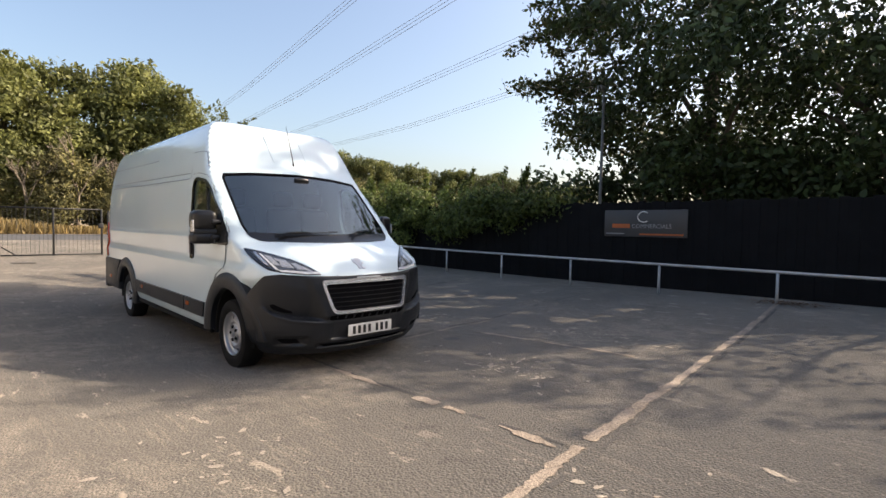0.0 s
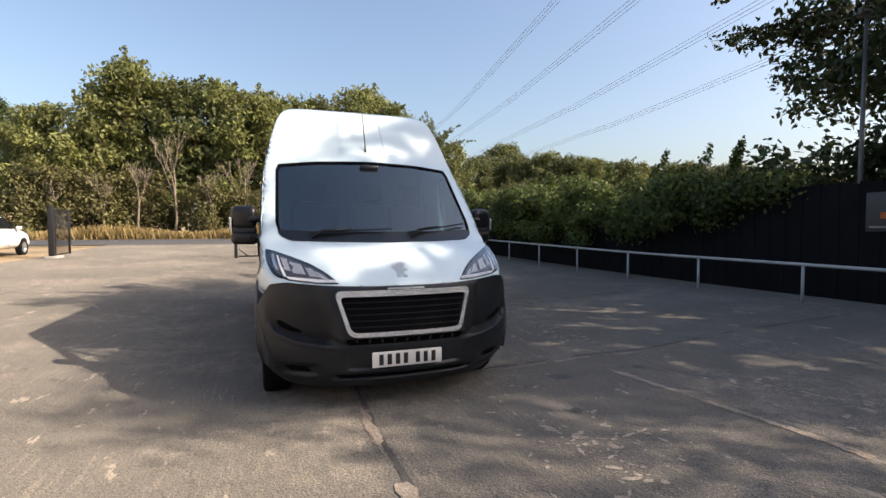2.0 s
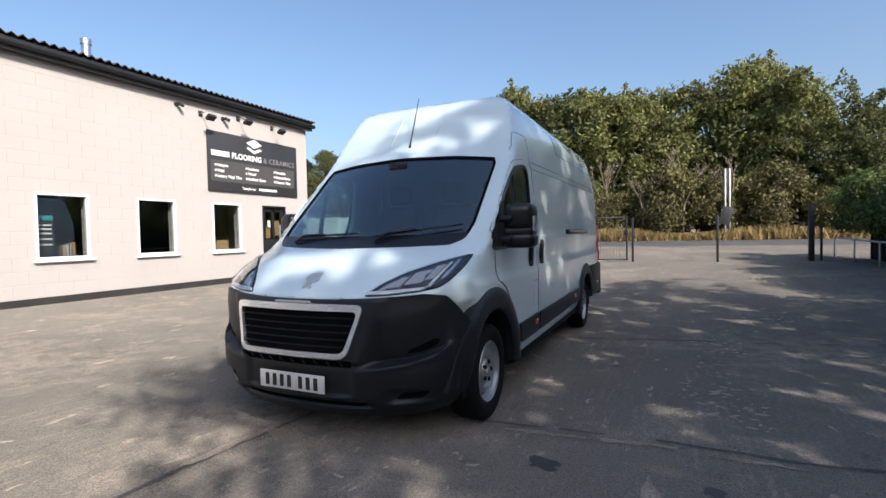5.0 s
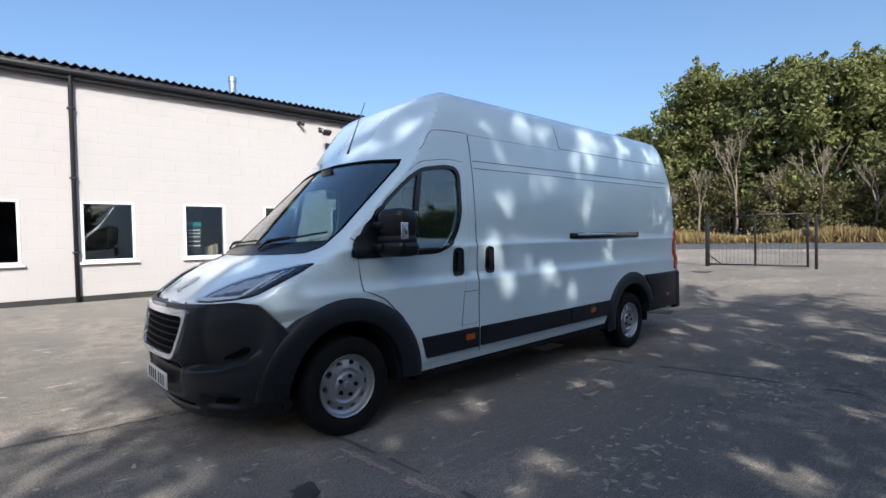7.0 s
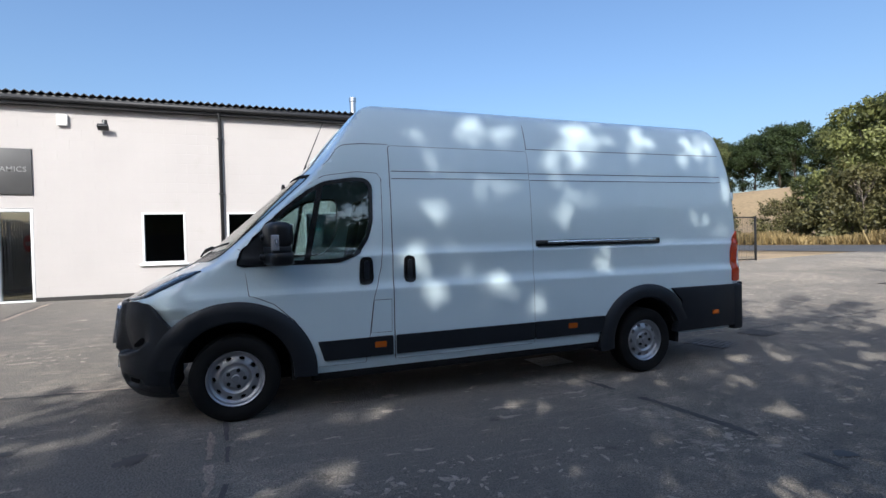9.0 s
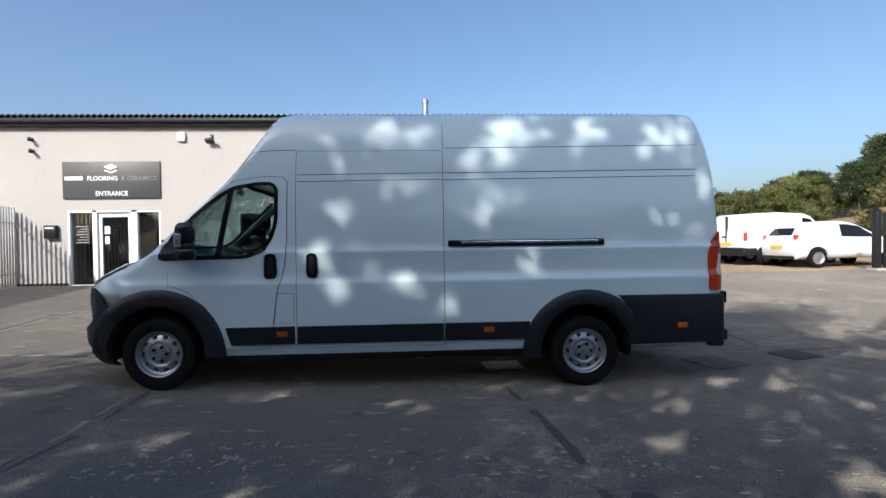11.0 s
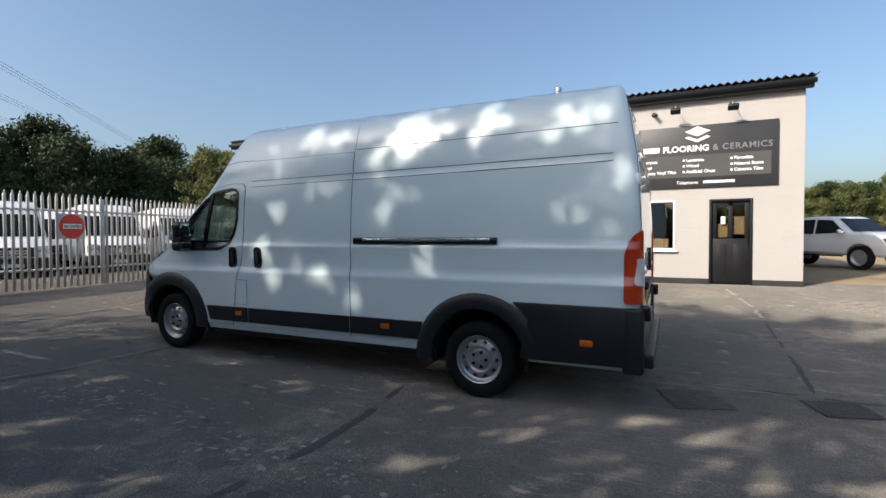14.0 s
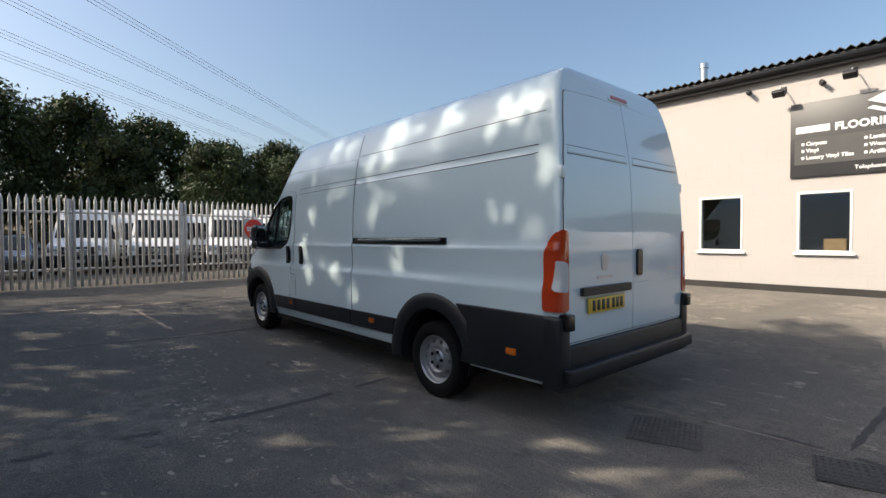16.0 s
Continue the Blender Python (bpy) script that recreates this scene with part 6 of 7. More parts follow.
def bumper_mesh():
    bm = bmesh.new()
    rows = []
    nth, nz = 141, 104
    for j in range(nz):
        row = []
        for i in range(nth):
            a = math.pi * (i / (nth - 1) - 0.5)
            c, s = abs(math.cos(a)) ** 0.93, math.copysign(abs(math.sin(a)) ** 0.85, a)
            x1 = 0.34 + 0.55 * c
            ztop = np.interp(x1, [0.34, 0.42, 0.50, 0.60, 0.70, 0.80, 0.9], [0.66, 0.74, 0.83, 0.945, 0.962, 0.945, 0.93])
            z = 0.205 + (ztop - 0.205) * j / (nz - 1)
            tip, w = np.interp(z, *TIP), np.interp(z, *WID)
            x = 0.34 + (tip - 0.34) * c
            y = w * s
            ay = abs(y)
            lip = np.interp(ay, [0.45, 0.60, 0.76, 0.90, 0.94], [0.515, 0.530, 0.553, 0.600, 0.645])
            scoop = np.clip((ay - 0.47) / 0.12, 0, 1) * np.clip((0.97 - ay) / 0.07, 0, 1)
            up = z - lip
            dip = 0.115 * scoop * (max(0.0, 1 - up / 0.30) ** 1.4 if up > 0.028 else max(0.0, up / 0.028) * 0.87 if up > 0 else 0.0)
            dip -= 0.010 * scoop * math.exp(-((up + 0.012) / 0.016) ** 2)
            dip += 0.045 * np.clip((ay - 0.60) / 0.06, 0, 1) * np.clip((0.90 - ay) / 0.06, 0, 1) * math.exp(-((z - 0.345) / 0.04) ** 4)
            dip += 0.022 * np.clip((0.44 - ay) / 0.05, 0, 1) * np.clip((0.572 - z) / 0.012, 0, 1) * np.clip((z - 0.335) / 0.02, 0, 1)
            dip += 0.03 * np.clip((0.55 - ay) / 0.05, 0, 1) * math.exp(-((z - 0.288) / 0.02) ** 4)
            edge = 0.46 + 0.30 * max(0.0, z - 0.56)
            crest = 0.030 * np.clip((edge + 0.075 - ay) / 0.06, 0, 1) * np.clip((z - 0.535) / 0.03, 0, 1) * np.clip((0.955 - z) / 0.03, 0, 1)
            dip -= crest
            q = z - 0.335
            if ay > 0.5 and abs(q) < 0.45:
                x = max(x, math.sqrt(0.45 ** 2 - q * q))
            row.append(bm.verts.new((x - dip * c, y, z)))
        rows.append(row)
    for r, s in zip(rows, rows[1:]):
        for k in range(nth - 1):
            bm.faces.new((r[k], r[k + 1], s[k + 1], s[k]))
    return bm


bbm = bumper_mesh()
bmesh.ops.recalc_face_normals(bbm, faces=bbm.faces)
if sum(f.normal.x for f in bbm.faces) < 0:
    bmesh.ops.reverse_faces(bbm, faces=bbm.faces)
BUMP = BVHTree.FromBMesh(bbm)
rim_edges = [e for e in bbm.edges if len(e.link_faces) == 1]
inner = {v: bbm.verts.new((v.co.x - 0.02, v.co.y * 0.975, v.co.z)) for v in bbm.verts[:]}
for f in bbm.faces[:]:
    bbm.faces.new([inner[v] for v in reversed(f.verts)])
for e in rim_edges:
    bbm.faces.new((e.verts[0], e.verts[1], inner[e.verts[1]], inner[e.verts[0]]))
bmesh.ops.recalc_face_normals(bbm, faces=bbm.faces)
bumper = part("front_bumper", bbm, PLASTIC, van)


def face_on(u, v):
    return (1.5, u, v)


face_far = face_on


def trapeze(top, zt, bottom, zb, r):
    return rounded([(-bottom, zb), (bottom, zb), (top, zt), (-top, zt)], r, 5)


UC = list(along(-0.5, 0.5, 0.05))
GRILLE_SLAT = material("black_grille_slat", (0.008, 0.008, 0.009), 0.6, vary=0.1, spec=0.15)
part("grille_opening", snap_decal(BUMP, trapeze(0.47, 0.862, 0.395, 0.612, 0.04), face_on, 0.004, 0.01, UC, (0.7, 0.8)), VOID, bumper)
grille = part("grille", snap_decal(BUMP, trapeze(0.51, 0.905, 0.415, 0.582, 0.06), face_on, 0.026, 0.04, UC, (0.6, 0.65, 0.7, 0.75, 0.8, 0.85, 0.88), trapeze(0.472, 0.862, 0.394, 0.614, 0.04)), CHROME, van, "bright metal grille surround")
for k in range(5):
    z = 0.645 + 0.043 * k
    w = 0.385 + 0.075 * (z - 0.612) / 0.25
    part("slat", snap_decal(BUMP, [(-w, z), (w, z), (w, z + 0.010), (-w, z + 0.010)], face_on, 0.008, 0.006, UC), GRILLE_SLAT, grille)
part("lower_slot", snap_decal(BUMP, trapeze(0.44, 0.570, 0.42, 0.520, 0.012), face_on, 0.003, 0.01, UC), VOID, bumper)
for k in range(-4, 5):
    part("slat", snap_decal(BUMP, [(k * 0.09 - 0.008, 0.527), (k * 0.09 + 0.008, 0.527), (k * 0.09 + 0.008, 0.565), (k * 0.09 - 0.008, 0.565)], face_on, 0.008, 0.01), PLASTIC, bumper)
part("lower_lip", snap_decal(BUMP, trapeze(0.50, 0.30, 0.46, 0.275, 0.01), face_on, 0.003, 0.01, UC), VOID, bumper)
# flat near-black decals paint the shade inside the bumper pockets
for s in (-1, 1):
    pocket = [(0.72, 0.600), (0.80, 0.612), (0.87, 0.640), (0.895, 0.680), (0.87, 0.692), (0.80, 0.650), (0.73, 0.622)]
    part("fog_pocket_shade", snap_decal(BUMP, rounded([(s * u, v) for u, v in pocket], 0.012, 3), face_on, 0.003, 0.006, [s * q for q in (0.65, 0.7, 0.75, 0.8, 0.85)], (0.6, 0.62, 0.64)), VOID, bumper)
    lower = [(0.66, 0.325), (0.80, 0.33), (0.845, 0.37), (0.70, 0.368)]
    part("lamp_pocket_shade", snap_decal(BUMP, rounded([(s * u, v) for u, v in lower], 0.012, 3), face_on, 0.003, 0.006, [s * q for q in (0.7, 0.75, 0.8)], (0.35,)), VOID, bumper)
part("grille_badge_bar", snap_decal(BUMP, rounded([(-0.14, 0.909), (0.14, 0.909), (0.13, 0.922), (-0.13, 0.922)], 0.005, 2), face_on, 0.02, 0.02, UC), BADGE, bumper)
plate = part("number_plate", boxed(0.945, 0.957, -0.26, 0.26, 0.358, 0.469, 0.004), PLATE_WHITE, van, "white front number plate")
for y in (-0.195, -0.135, -0.075, -0.015, 0.075, 0.135, 0.195):
    part("plate_bar", boxed(0.956, 0.959, y - 0.016, y + 0.016, 0.375, 0.452, 0.001), INK, plate)


DAYLIGHT_STRIP = material("white_light_guide", (0.88, 0.89, 0.90), 0.3)
LAMP_SILVER = material("silver_lamp_module", (0.74, 0.73, 0.71), 0.2, 0.4, vary=0.1)
LAMP_DARK = material("dark_lamp_bowl", (0.085, 0.085, 0.088), 0.25, 0.3, vary=0.1)


def leaning_panel(loop, lifts, to3d):
    """A small plate in the lamp whose corners stand at different depths."""
    bm = bmesh.new()
    rows = []
    for off in (0.0, -0.006):
        row = []
        for (u, v), q in zip(loop, lifts):
            place, normal = laid(HULL, to3d(u, v))
            row.append(bm.verts.new(place + normal * (q + off)))
        rows.append(row)
    bm.faces.new(rows[0]), bm.faces.new(rows[1][::-1])
    for k in range(4):
        bm.faces.new((rows[0][k], rows[0][(k + 1) % 4], rows[1][(k + 1) % 4], rows[1][k]))
    bmesh.ops.recalc_face_normals(bm, faces=bm.faces)
    return bm


LAMP = [(0.46, 0.945), (0.60, 0.950), (0.80, 0.972), (0.885, 0.992), (0.925, 1.03), (0.955, 1.10), (0.962, 1.185), (0.90, 1.168), (0.78, 1.13), (0.64, 1.075), (0.54, 1.015)]
for s in (-1, 1):
    def lamp_at(u, v, s=s):
        return (1.5, s * u, v)
    lc, lv = (0.5, 0.55, 0.6, 0.65, 0.7, 0.75, 0.8, 0.85, 0.88, 0.91, 0.94), (0.97, 1.0, 1.03, 1.06, 1.09, 1.12, 1.15)
    lamp = part("headlight", snap_decal(HULL, rounded(LAMP, 0.02, 3), lamp_at, 0.006, 0.02, lc, lv), GLOSS_BLACK, van, "clear headlight with bright daytime strip")
    inner = [(0.50, 0.958), (0.60, 0.964), (0.79, 0.984), (0.862, 1.003), (0.89, 1.03), (0.915, 1.10), (0.914, 1.152), (0.88, 1.145), (0.77, 1.108), (0.64, 1.057), (0.56, 1.012)]
    part("reflector", snap_decal(HULL, rounded(inner, 0.015, 3), lamp_at, 0.008, 0.006, lc, lv), LAMP_DARK, lamp)
    for loop, lifts in (([(0.585, 0.982), (0.668, 0.996), (0.690, 1.050), (0.645, 1.040)], (0.018, 0.010, 0.010, 0.018)), ([(0.685, 1.000), (0.772, 1.018), (0.795, 1.092), (0.712, 1.066)], (0.020, 0.009, 0.010, 0.018)), ([(0.785, 1.026), (0.832, 1.040), (0.850, 1.118), (0.808, 1.102)], (0.018, 0.009, 0.012, 0.018)), ([(0.53, 0.970), (0.578, 0.976), (0.62, 1.026), (0.575, 1.006)], (0.010, 0.014, 0.014, 0.010))):
        part("lamp_module", leaning_panel(loop, lifts, lamp_at), LAMP_SILVER, lamp)
    part("indicator", snap_decal(HULL, rounded([(0.882, 1.03), (0.905, 1.075), (0.914, 1.14), (0.898, 1.146), (0.888, 1.09), (0.87, 1.04)], 0.004, 2), lamp_at, 0.0135, 0.008, lc, lv), CHROME, lamp)
    part("divider", snap_decal(HULL, [(0.655, 0.985), (0.685, 1.055), (0.692, 1.055), (0.664, 0.985)], lamp_at, 0.014, 0.008, lc, lv), GREY_TRIM, lamp)
    part("daytime_strip", snap_decal(HULL, [(0.475, 0.950), (0.60, 0.953), (0.80, 0.975), (0.82, 0.990), (0.60, 0.970), (0.49, 0.965)], lamp_at, 0.0165, 0.01, lc, lv), DAYLIGHT_STRIP, lamp)
    part("light_guide", snap_decal(HULL, [(0.835, 0.992), (0.862, 1.06), (0.878, 1.128), (0.866, 1.126), (0.848, 1.062), (0.815, 0.990)], lamp_at, 0.0165, 0.01, lc, lv), DAYLIGHT_STRIP, lamp)
    part("lens", snap_decal(HULL, rounded(grow(LAMP, -0.006), 0.02, 3), lamp_at, 0.020, 0.003, lc, lv), LENS, lamp).visible_shadow = False
# badge on the bonnet, a plain shield shape, and the bonnet's shut line
badge = part("bonnet_badge", snap_decal(HULL, rounded([(-0.035, 0.985), (-0.005, 0.985), (0.01, 1.03), (0.04, 1.045), (0.055, 1.075), (0.02, 1.085), (-0.02, 1.075), (-0.045, 1.045), (-0.03, 1.02)], 0.01, 3), face_far, 0.006, 0.008), BADGE, van)
part("badge_bar", snap_decal(HULL, [(0.012, 0.985), (0.045, 0.985), (0.042, 0.995), (0.024, 1.0), (0.02, 1.03), (0.005, 1.03)], face_far, 0.006, 0.008), BADGE, badge)
part("badge_bar", snap_decal(HULL, [(0.035, 1.02), (0.062, 1.03), (0.06, 1.042), (0.03, 1.034)], face_far, 0.006, 0.008), BADGE, badge)
part("badge_bar", snap_decal(HULL, [(-0.06, 1.04), (-0.045, 1.075), (-0.036, 1.07), (-0.048, 1.035)], face_far, 0.006, 0.008), BADGE, badge)
for s in (-1, 1):
    part("bonnet_gap", snap_decal(HULL, [(s * 0.90, 1.175), (s * 0.915, 1.24), (s * 0.92, 1.24), (s * 0.906, 1.172)], lambda u, v: (0.42 - 1.6 * (v - 1.17), u, v), 0.0015, 0.003), INK, van)


# ---- wheels and arches ----
def arch_flare(hx, hz, a0, a1, r0, r1, y0, y1, s, tuck=0.0):
    """A black arch lip: a band round the wheel, rounded towards its outer edge."""
    bm = bmesh.new()
    prof = [(r0, y0), (r0, y1 - 0.012), (r0 + 0.012, y1), (r0 * 0.5 + r1 * 0.5, y1 + 0.004), (r1 - 0.02, y1 - 0.004), (r1, y1 - 0.02), (r1, y0)]
    rings = []
    for a in along(a0, a1, 0.09):
        c, q = math.cos(a), math.sin(a)
        t = tuck * max(0.0, (0.75 - a) / 0.75)
        rings.append([bm.verts.new((hx + r * c * (1.04 if r > r0 else 1), s * (y - t), hz + r * q)) for r, y in prof])
    for r, t in zip(rings, rings[1:]):
        for k in range(len(prof)):
            bm.faces.new((r[k], r[(k + 1) % len(prof)], t[(k + 1) % len(prof)], t[k]))
    bm.faces.new(rings[0])
    bm.faces.new(rings[-1][::-1])
    bmesh.ops.recalc_face_normals(bm, faces=bm.faces)
    return bm


for s in (-1, 1):
    part("wheel_arch", arch_flare(0.0, 0.335, 0.02, math.pi + 0.07, 0.44, 0.60, 0.90, 1.043, s, 0.085), PLASTIC, van)
    part("wheel_arch", arch_flare(-4.035, 0.275, -0.12, math.pi - 0.35, 0.44, 0.585, 0.90, 1.043, s), PLASTIC, van)
    clad = prism([(-4.42, 0.32), (-4.50, 0.66), (-4.36, 0.80), (-4.60, 0.80), (-5.28, 0.797), (-5.28, 0.33)], "y", s * 0.95, s * 1.043)
    bmesh.ops.bevel(clad, geom=clad.edges[:], offset=0.012, segments=2, affect="EDGES", profile=0.5)
    part("side_cladding", clad, PLASTIC, van)
    part("side_marker", boxed(-4.93, -5.03, s * 1.04, s * 1.05, 0.475, 0.525, 0.004), AMBER, van)
    for hx, hz in HUBS:
        part("arch_liner", arch_flare(hx, hz + 0.02, -0.18, math.pi + 0.18, 0.425, 0.448, 0.52, 0.985, s), DARK_METAL, van)
        part("arch_liner", prism([(hx + 0.43 * math.cos(a), hz + 0.02 + 0.43 * math.sin(a)) for a in along(0.12, math.pi - 0.12, 0.18)], "y", s * 0.52, s * 0.54), DARK_METAL, van)


def wheel(hx, hz, s):
    top = new("wheel")
    top.parent = van
    top.matrix_basis = pose(hx, s * 0.885, hz) @ Matrix.Diagonal((1, s, 1, 1))
    tyre = lathe(bmesh.new(), [(0.215, -0.08), (0.235, -0.10), (0.29, -0.112), (0.325, -0.10), (0.339, -0.075), (0.341, -0.03), (0.341, 0.03), (0.339, 0.075), (0.325, 0.10), (0.29, 0.112), (0.25, 0.108), (0.225, 0.095), (0.208, 0.08), (0.205, 0.0), (0.205, -0.08)], 48)
    part("tyre", tyre, RUBBER, top)
    rim = lathe(bmesh.new(), [(0.0, 0.02), (0.17, 0.02), (0.208, 0.03), (0.219, 0.085), (0.213, 0.098), (0.203, 0.090), (0.196, 0.062), (0.178, 0.052), (0.150, 0.066), (0.120, 0.072), (0.100, 0.060), (0.085, 0.062), (0.074, 0.078), (0.0, 0.080)], 48)
    me = mesh_of(rim, "rim")
    holes = bmesh.new()
    for k in range(10):
        a = 2 * math.pi * k / 10
        bmesh.ops.create_cone(holes, cap_ends=True, segments=14, radius1=0.018, radius2=0.018, depth=0.3, matrix=pose(0.158 * math.cos(a), 0.05, 0.158 * math.sin(a)) @ Euler((0, -a, 0)).to_matrix().to_4x4() @ Matrix.Diagonal((0.85, 1, 1.25, 1)) @ Euler((math.pi / 2, 0, 0)).to_matrix().to_4x4())
    rim_ob = part("rim", cut(me, mesh_of(holes, "holes")), STEEL_RIM, top, "silver pressed steel rim")
    part("brake_drum", lathe(bmesh.new(), [(0.0, 0.0), (0.19, 0.0), (0.19, -0.06), (0.0, -0.06)], 24), DARK_METAL, top)
    for k in range(5):
        a = 2 * math.pi * (k + 0.5) / 5
        part("wheel_bolt", bmesh_cone(0.066 * math.cos(a), 0.078, 0.066 * math.sin(a), 0.016, 0.022), DARK_METAL, rim_ob)
    part("hub_cap", lathe(bmesh.new(), [(0.0, 0.094), (0.026, 0.092), (0.032, 0.078), (0.032, 0.07)], 16), STEEL_RIM, rim_ob)


def bmesh_cone(x, y, z, r, d):
    bm = bmesh.new()
    bmesh.ops.create_cone(bm, cap_ends=True, segments=6, radius1=r, radius2=r, depth=d, matrix=pose(x, y, z, 90, 0, 0))
    return bm


for hx, hz in HUBS:
    for s in (-1, 1):
        wheel(hx, hz, s)

# ---- mirrors ----
def soft(x0, x1, y0, y1, z0, z1, r, s, lean=0.0):
    """A rounded shell, mirrored to side s, leaning back towards its outer end."""
    bm = boxed(x0, x1, y0, y1, z0, z1, r, 5)
    for v in bm.verts:
        v.co.x -= lean * (v.co.y - y0)
        v.co.y *= s
    bmesh.ops.recalc_face_normals(bm, faces=bm.faces)
    return bm


for s in (-1, 1):
    mirror = part("door_mirror", soft(-0.385, -0.21, 1.03, 1.245, 1.335, 1.545, 0.06, s, 0.35), MIRROR_SHELL, van, "large black two-piece door mirror")
    part("lower_shell", soft(-0.385, -0.215, 1.02, 1.245, 1.205, 1.322, 0.045, s, 0.35), MIRROR_SHELL, mirror)
    part("shell_waist", soft(-0.37, -0.225, 1.03, 1.235, 1.30, 1.36, 0.02, s, 0.35), PLASTIC, mirror)
    part("mirror_arm", soft(-0.33, -0.20, 0.93, 1.10, 1.245, 1.30, 0.022, s), MIRROR_SHELL, mirror)
    part("mirror_arm", soft(-0.32, -0.21, 0.93, 1.10, 1.40, 1.455, 0.022, s), MIRROR_SHELL, mirror)
    part("mirror_glass", soft(-0.391, -0.383, 1.05, 1.225, 1.37, 1.525, 0.003, s, 0.35), MIRROR, mirror)
    part("mirror_glass", soft(-0.391, -0.383, 1.05, 1.225, 1.22, 1.305, 0.003, s, 0.35), MIRROR, mirror)
    lamp = part("mirror_indicator", soft(-0.345, -0.285, 1.235, 1.254, 1.325, 1.445, 0.008, s), REFLECTOR, mirror, "clear side indicator")
    part("indicator_bulb", soft(-0.332, -0.312, 1.25, 1.256, 1.36, 1.41, 0.002, s), CHROME, lamp)

# ---- rear ----
def rear(u, v):
    return (-5.6, u, v)


RZ = [0.7, 0.8, 1.0, 1.2, 1.376, 1.5, 1.7, 1.9, 1.925, 1.94, 1.955, 1.985, 2.0, 2.015, 2.1, 2.2, 2.3, 2.36, 2.45, 2.5, 2.55]
for s in (-1, 1):
    door = rounded([(s * 0.004, 0.60), (s * 0.945, 0.60), (s * 0.955, 1.20), (s * 0.945, 1.60), (s * 0.915, 1.95), (s * 0.862, 2.25), (s * 0.80, 2.485), (s * 0.4, 2.505), (s * 0.004, 2.512)], 0.02, 3)
    part("door_seal", snap_decal(HULL, grow(door, 0.008), rear, 0.003, 0.006, [s * q for q in along(0.1, 0.9, 0.1)], RZ), INK, van)
    rd = part("rear_door", snap_decal(HULL, door, rear, 0.010, 0.012, [s * q for q in along(0.1, 0.9, 0.1)], RZ), WHITE, van)
    # thin ink beads stand for the shaded edge of the door's creases
    for z, q in ((2.03, 0.0022), (1.968, 0.0032)):
        part("door_crease", seam([(s * 0.05, z), (s * 0.88, z)], rear, q, 0.010), INK, rd)
    part("door_rib", snap_decal(HULL, [(s * 0.05, 1.978), (s * 0.875, 1.978), (s * 0.872, 2.012), (s * 0.05, 2.012)], rear, 0.016, 0.012, [s * q for q in along(0.1, 0.8, 0.1)]), WHITE, rd)
    part("door_crease", seam([(s * 0.03, 0.975), (s * 0.93, 0.975)], rear, 0.003, 0.009), WHITE, rd)
    for z in (1.80, 0.74):
        part("hinge", boxed(-5.375 - (0.03 if z < 1 else 0), -5.33 - (0.03 if z < 1 else 0), s * 0.92, s * 0.965, z - 0.04, z + 0.05, 0.008), WHITE, rd)

    def corner(u, v, s=s):
        q = np.clip((u + 0.05) / 0.10, 0, 1) * math.pi / 2
        turn = Vector((-math.sin(q), s * math.cos(q), 0))
        along_side = Vector((-5.335 - min(0.0, u + 0.05), s * (0.955 - max(0.0, u - 0.05)), v))
        return along_side + turn * 0.10
    tail = rounded([(-0.125, 0.83), (0.085, 0.83), (0.085, 1.39), (0.03, 1.408), (-0.045, 1.375), (-0.10, 1.30), (-0.125, 1.20)], 0.03, 4)
    cu = list(along(-0.11, 0.075, 0.0155))
    lamp = part("tail_light", snap_decal(HULL, tail, corner, 0.020, 0.04, cu, along(0.86, 1.38, 0.04)), RED, van, "tall red and clear tail light")
    part("reversing_lens", snap_decal(HULL, rounded([(-0.05, 0.985), (0.07, 0.96), (0.075, 1.17), (-0.03, 1.19)], 0.03, 3), corner, 0.024, 0.01, cu, (1.0, 1.05, 1.1, 1.15)), PLATE_WHITE, lamp, "clear reversing lens")
    part("rubber_stop", boxed(-5.37, -5.455, s * 0.915, s * 1.0, 0.70, 0.815, 0.012), GLOSS_BLACK, van)
handle = part("door_handle", snap_decal(HULL, rounded([(-0.13, 1.03), (-0.05, 1.03), (-0.05, 1.25), (-0.13, 1.25)], 0.035, 5), rear, 0.03, 0.03, (), (1.1, 1.15, 1.2)), GLOSS_BLACK, van)
part("plate_lamp_bar", snap_decal(HULL, rounded([(0.09, 0.925), (0.77, 0.925), (0.77, 0.985), (0.09, 0.985)], 0.008, 2), rear, 0.045, 0.04, (0.2, 0.4, 0.6)), PLASTIC, van)
plate = part("number_plate", boxed(-5.404, -5.414, 0.17, 0.69, 0.79, 0.90, 0.003), PLATE_YELLOW, van, "yellow rear number plate")
for k, y in enumerate((0.62, 0.555, 0.49, 0.425, 0.345, 0.285, 0.225)):
    part("plate_bar", boxed(-5.413, -5.416, y - 0.02, y + 0.02, 0.806, 0.884, 0.001), INK, plate)
part("stop_light_housing", snap_decal(HULL, rounded([(-0.17, 2.535), (0.17, 2.535), (0.155, 2.61), (-0.155, 2.61)], 0.015, 3), rear, 0.008, 0.02, (-0.1, 0.0, 0.1), (2.55, 2.57)), WHITE, van)
part("stop_light", snap_decal(HULL, rounded([(-0.13, 2.555), (0.13, 2.555), (0.125, 2.592), (-0.125, 2.592)], 0.008, 3), rear, 0.014, 0.02, (-0.1, 0.0, 0.1), (2.565,)), RED, van)
part("rear_badge", snap_decal(HULL, rounded([(0.40, 1.10), (0.48, 1.10), (0.49, 1.22), (0.39, 1.22)], 0.02, 3), rear, 0.018, 0.01), BADGE, van)
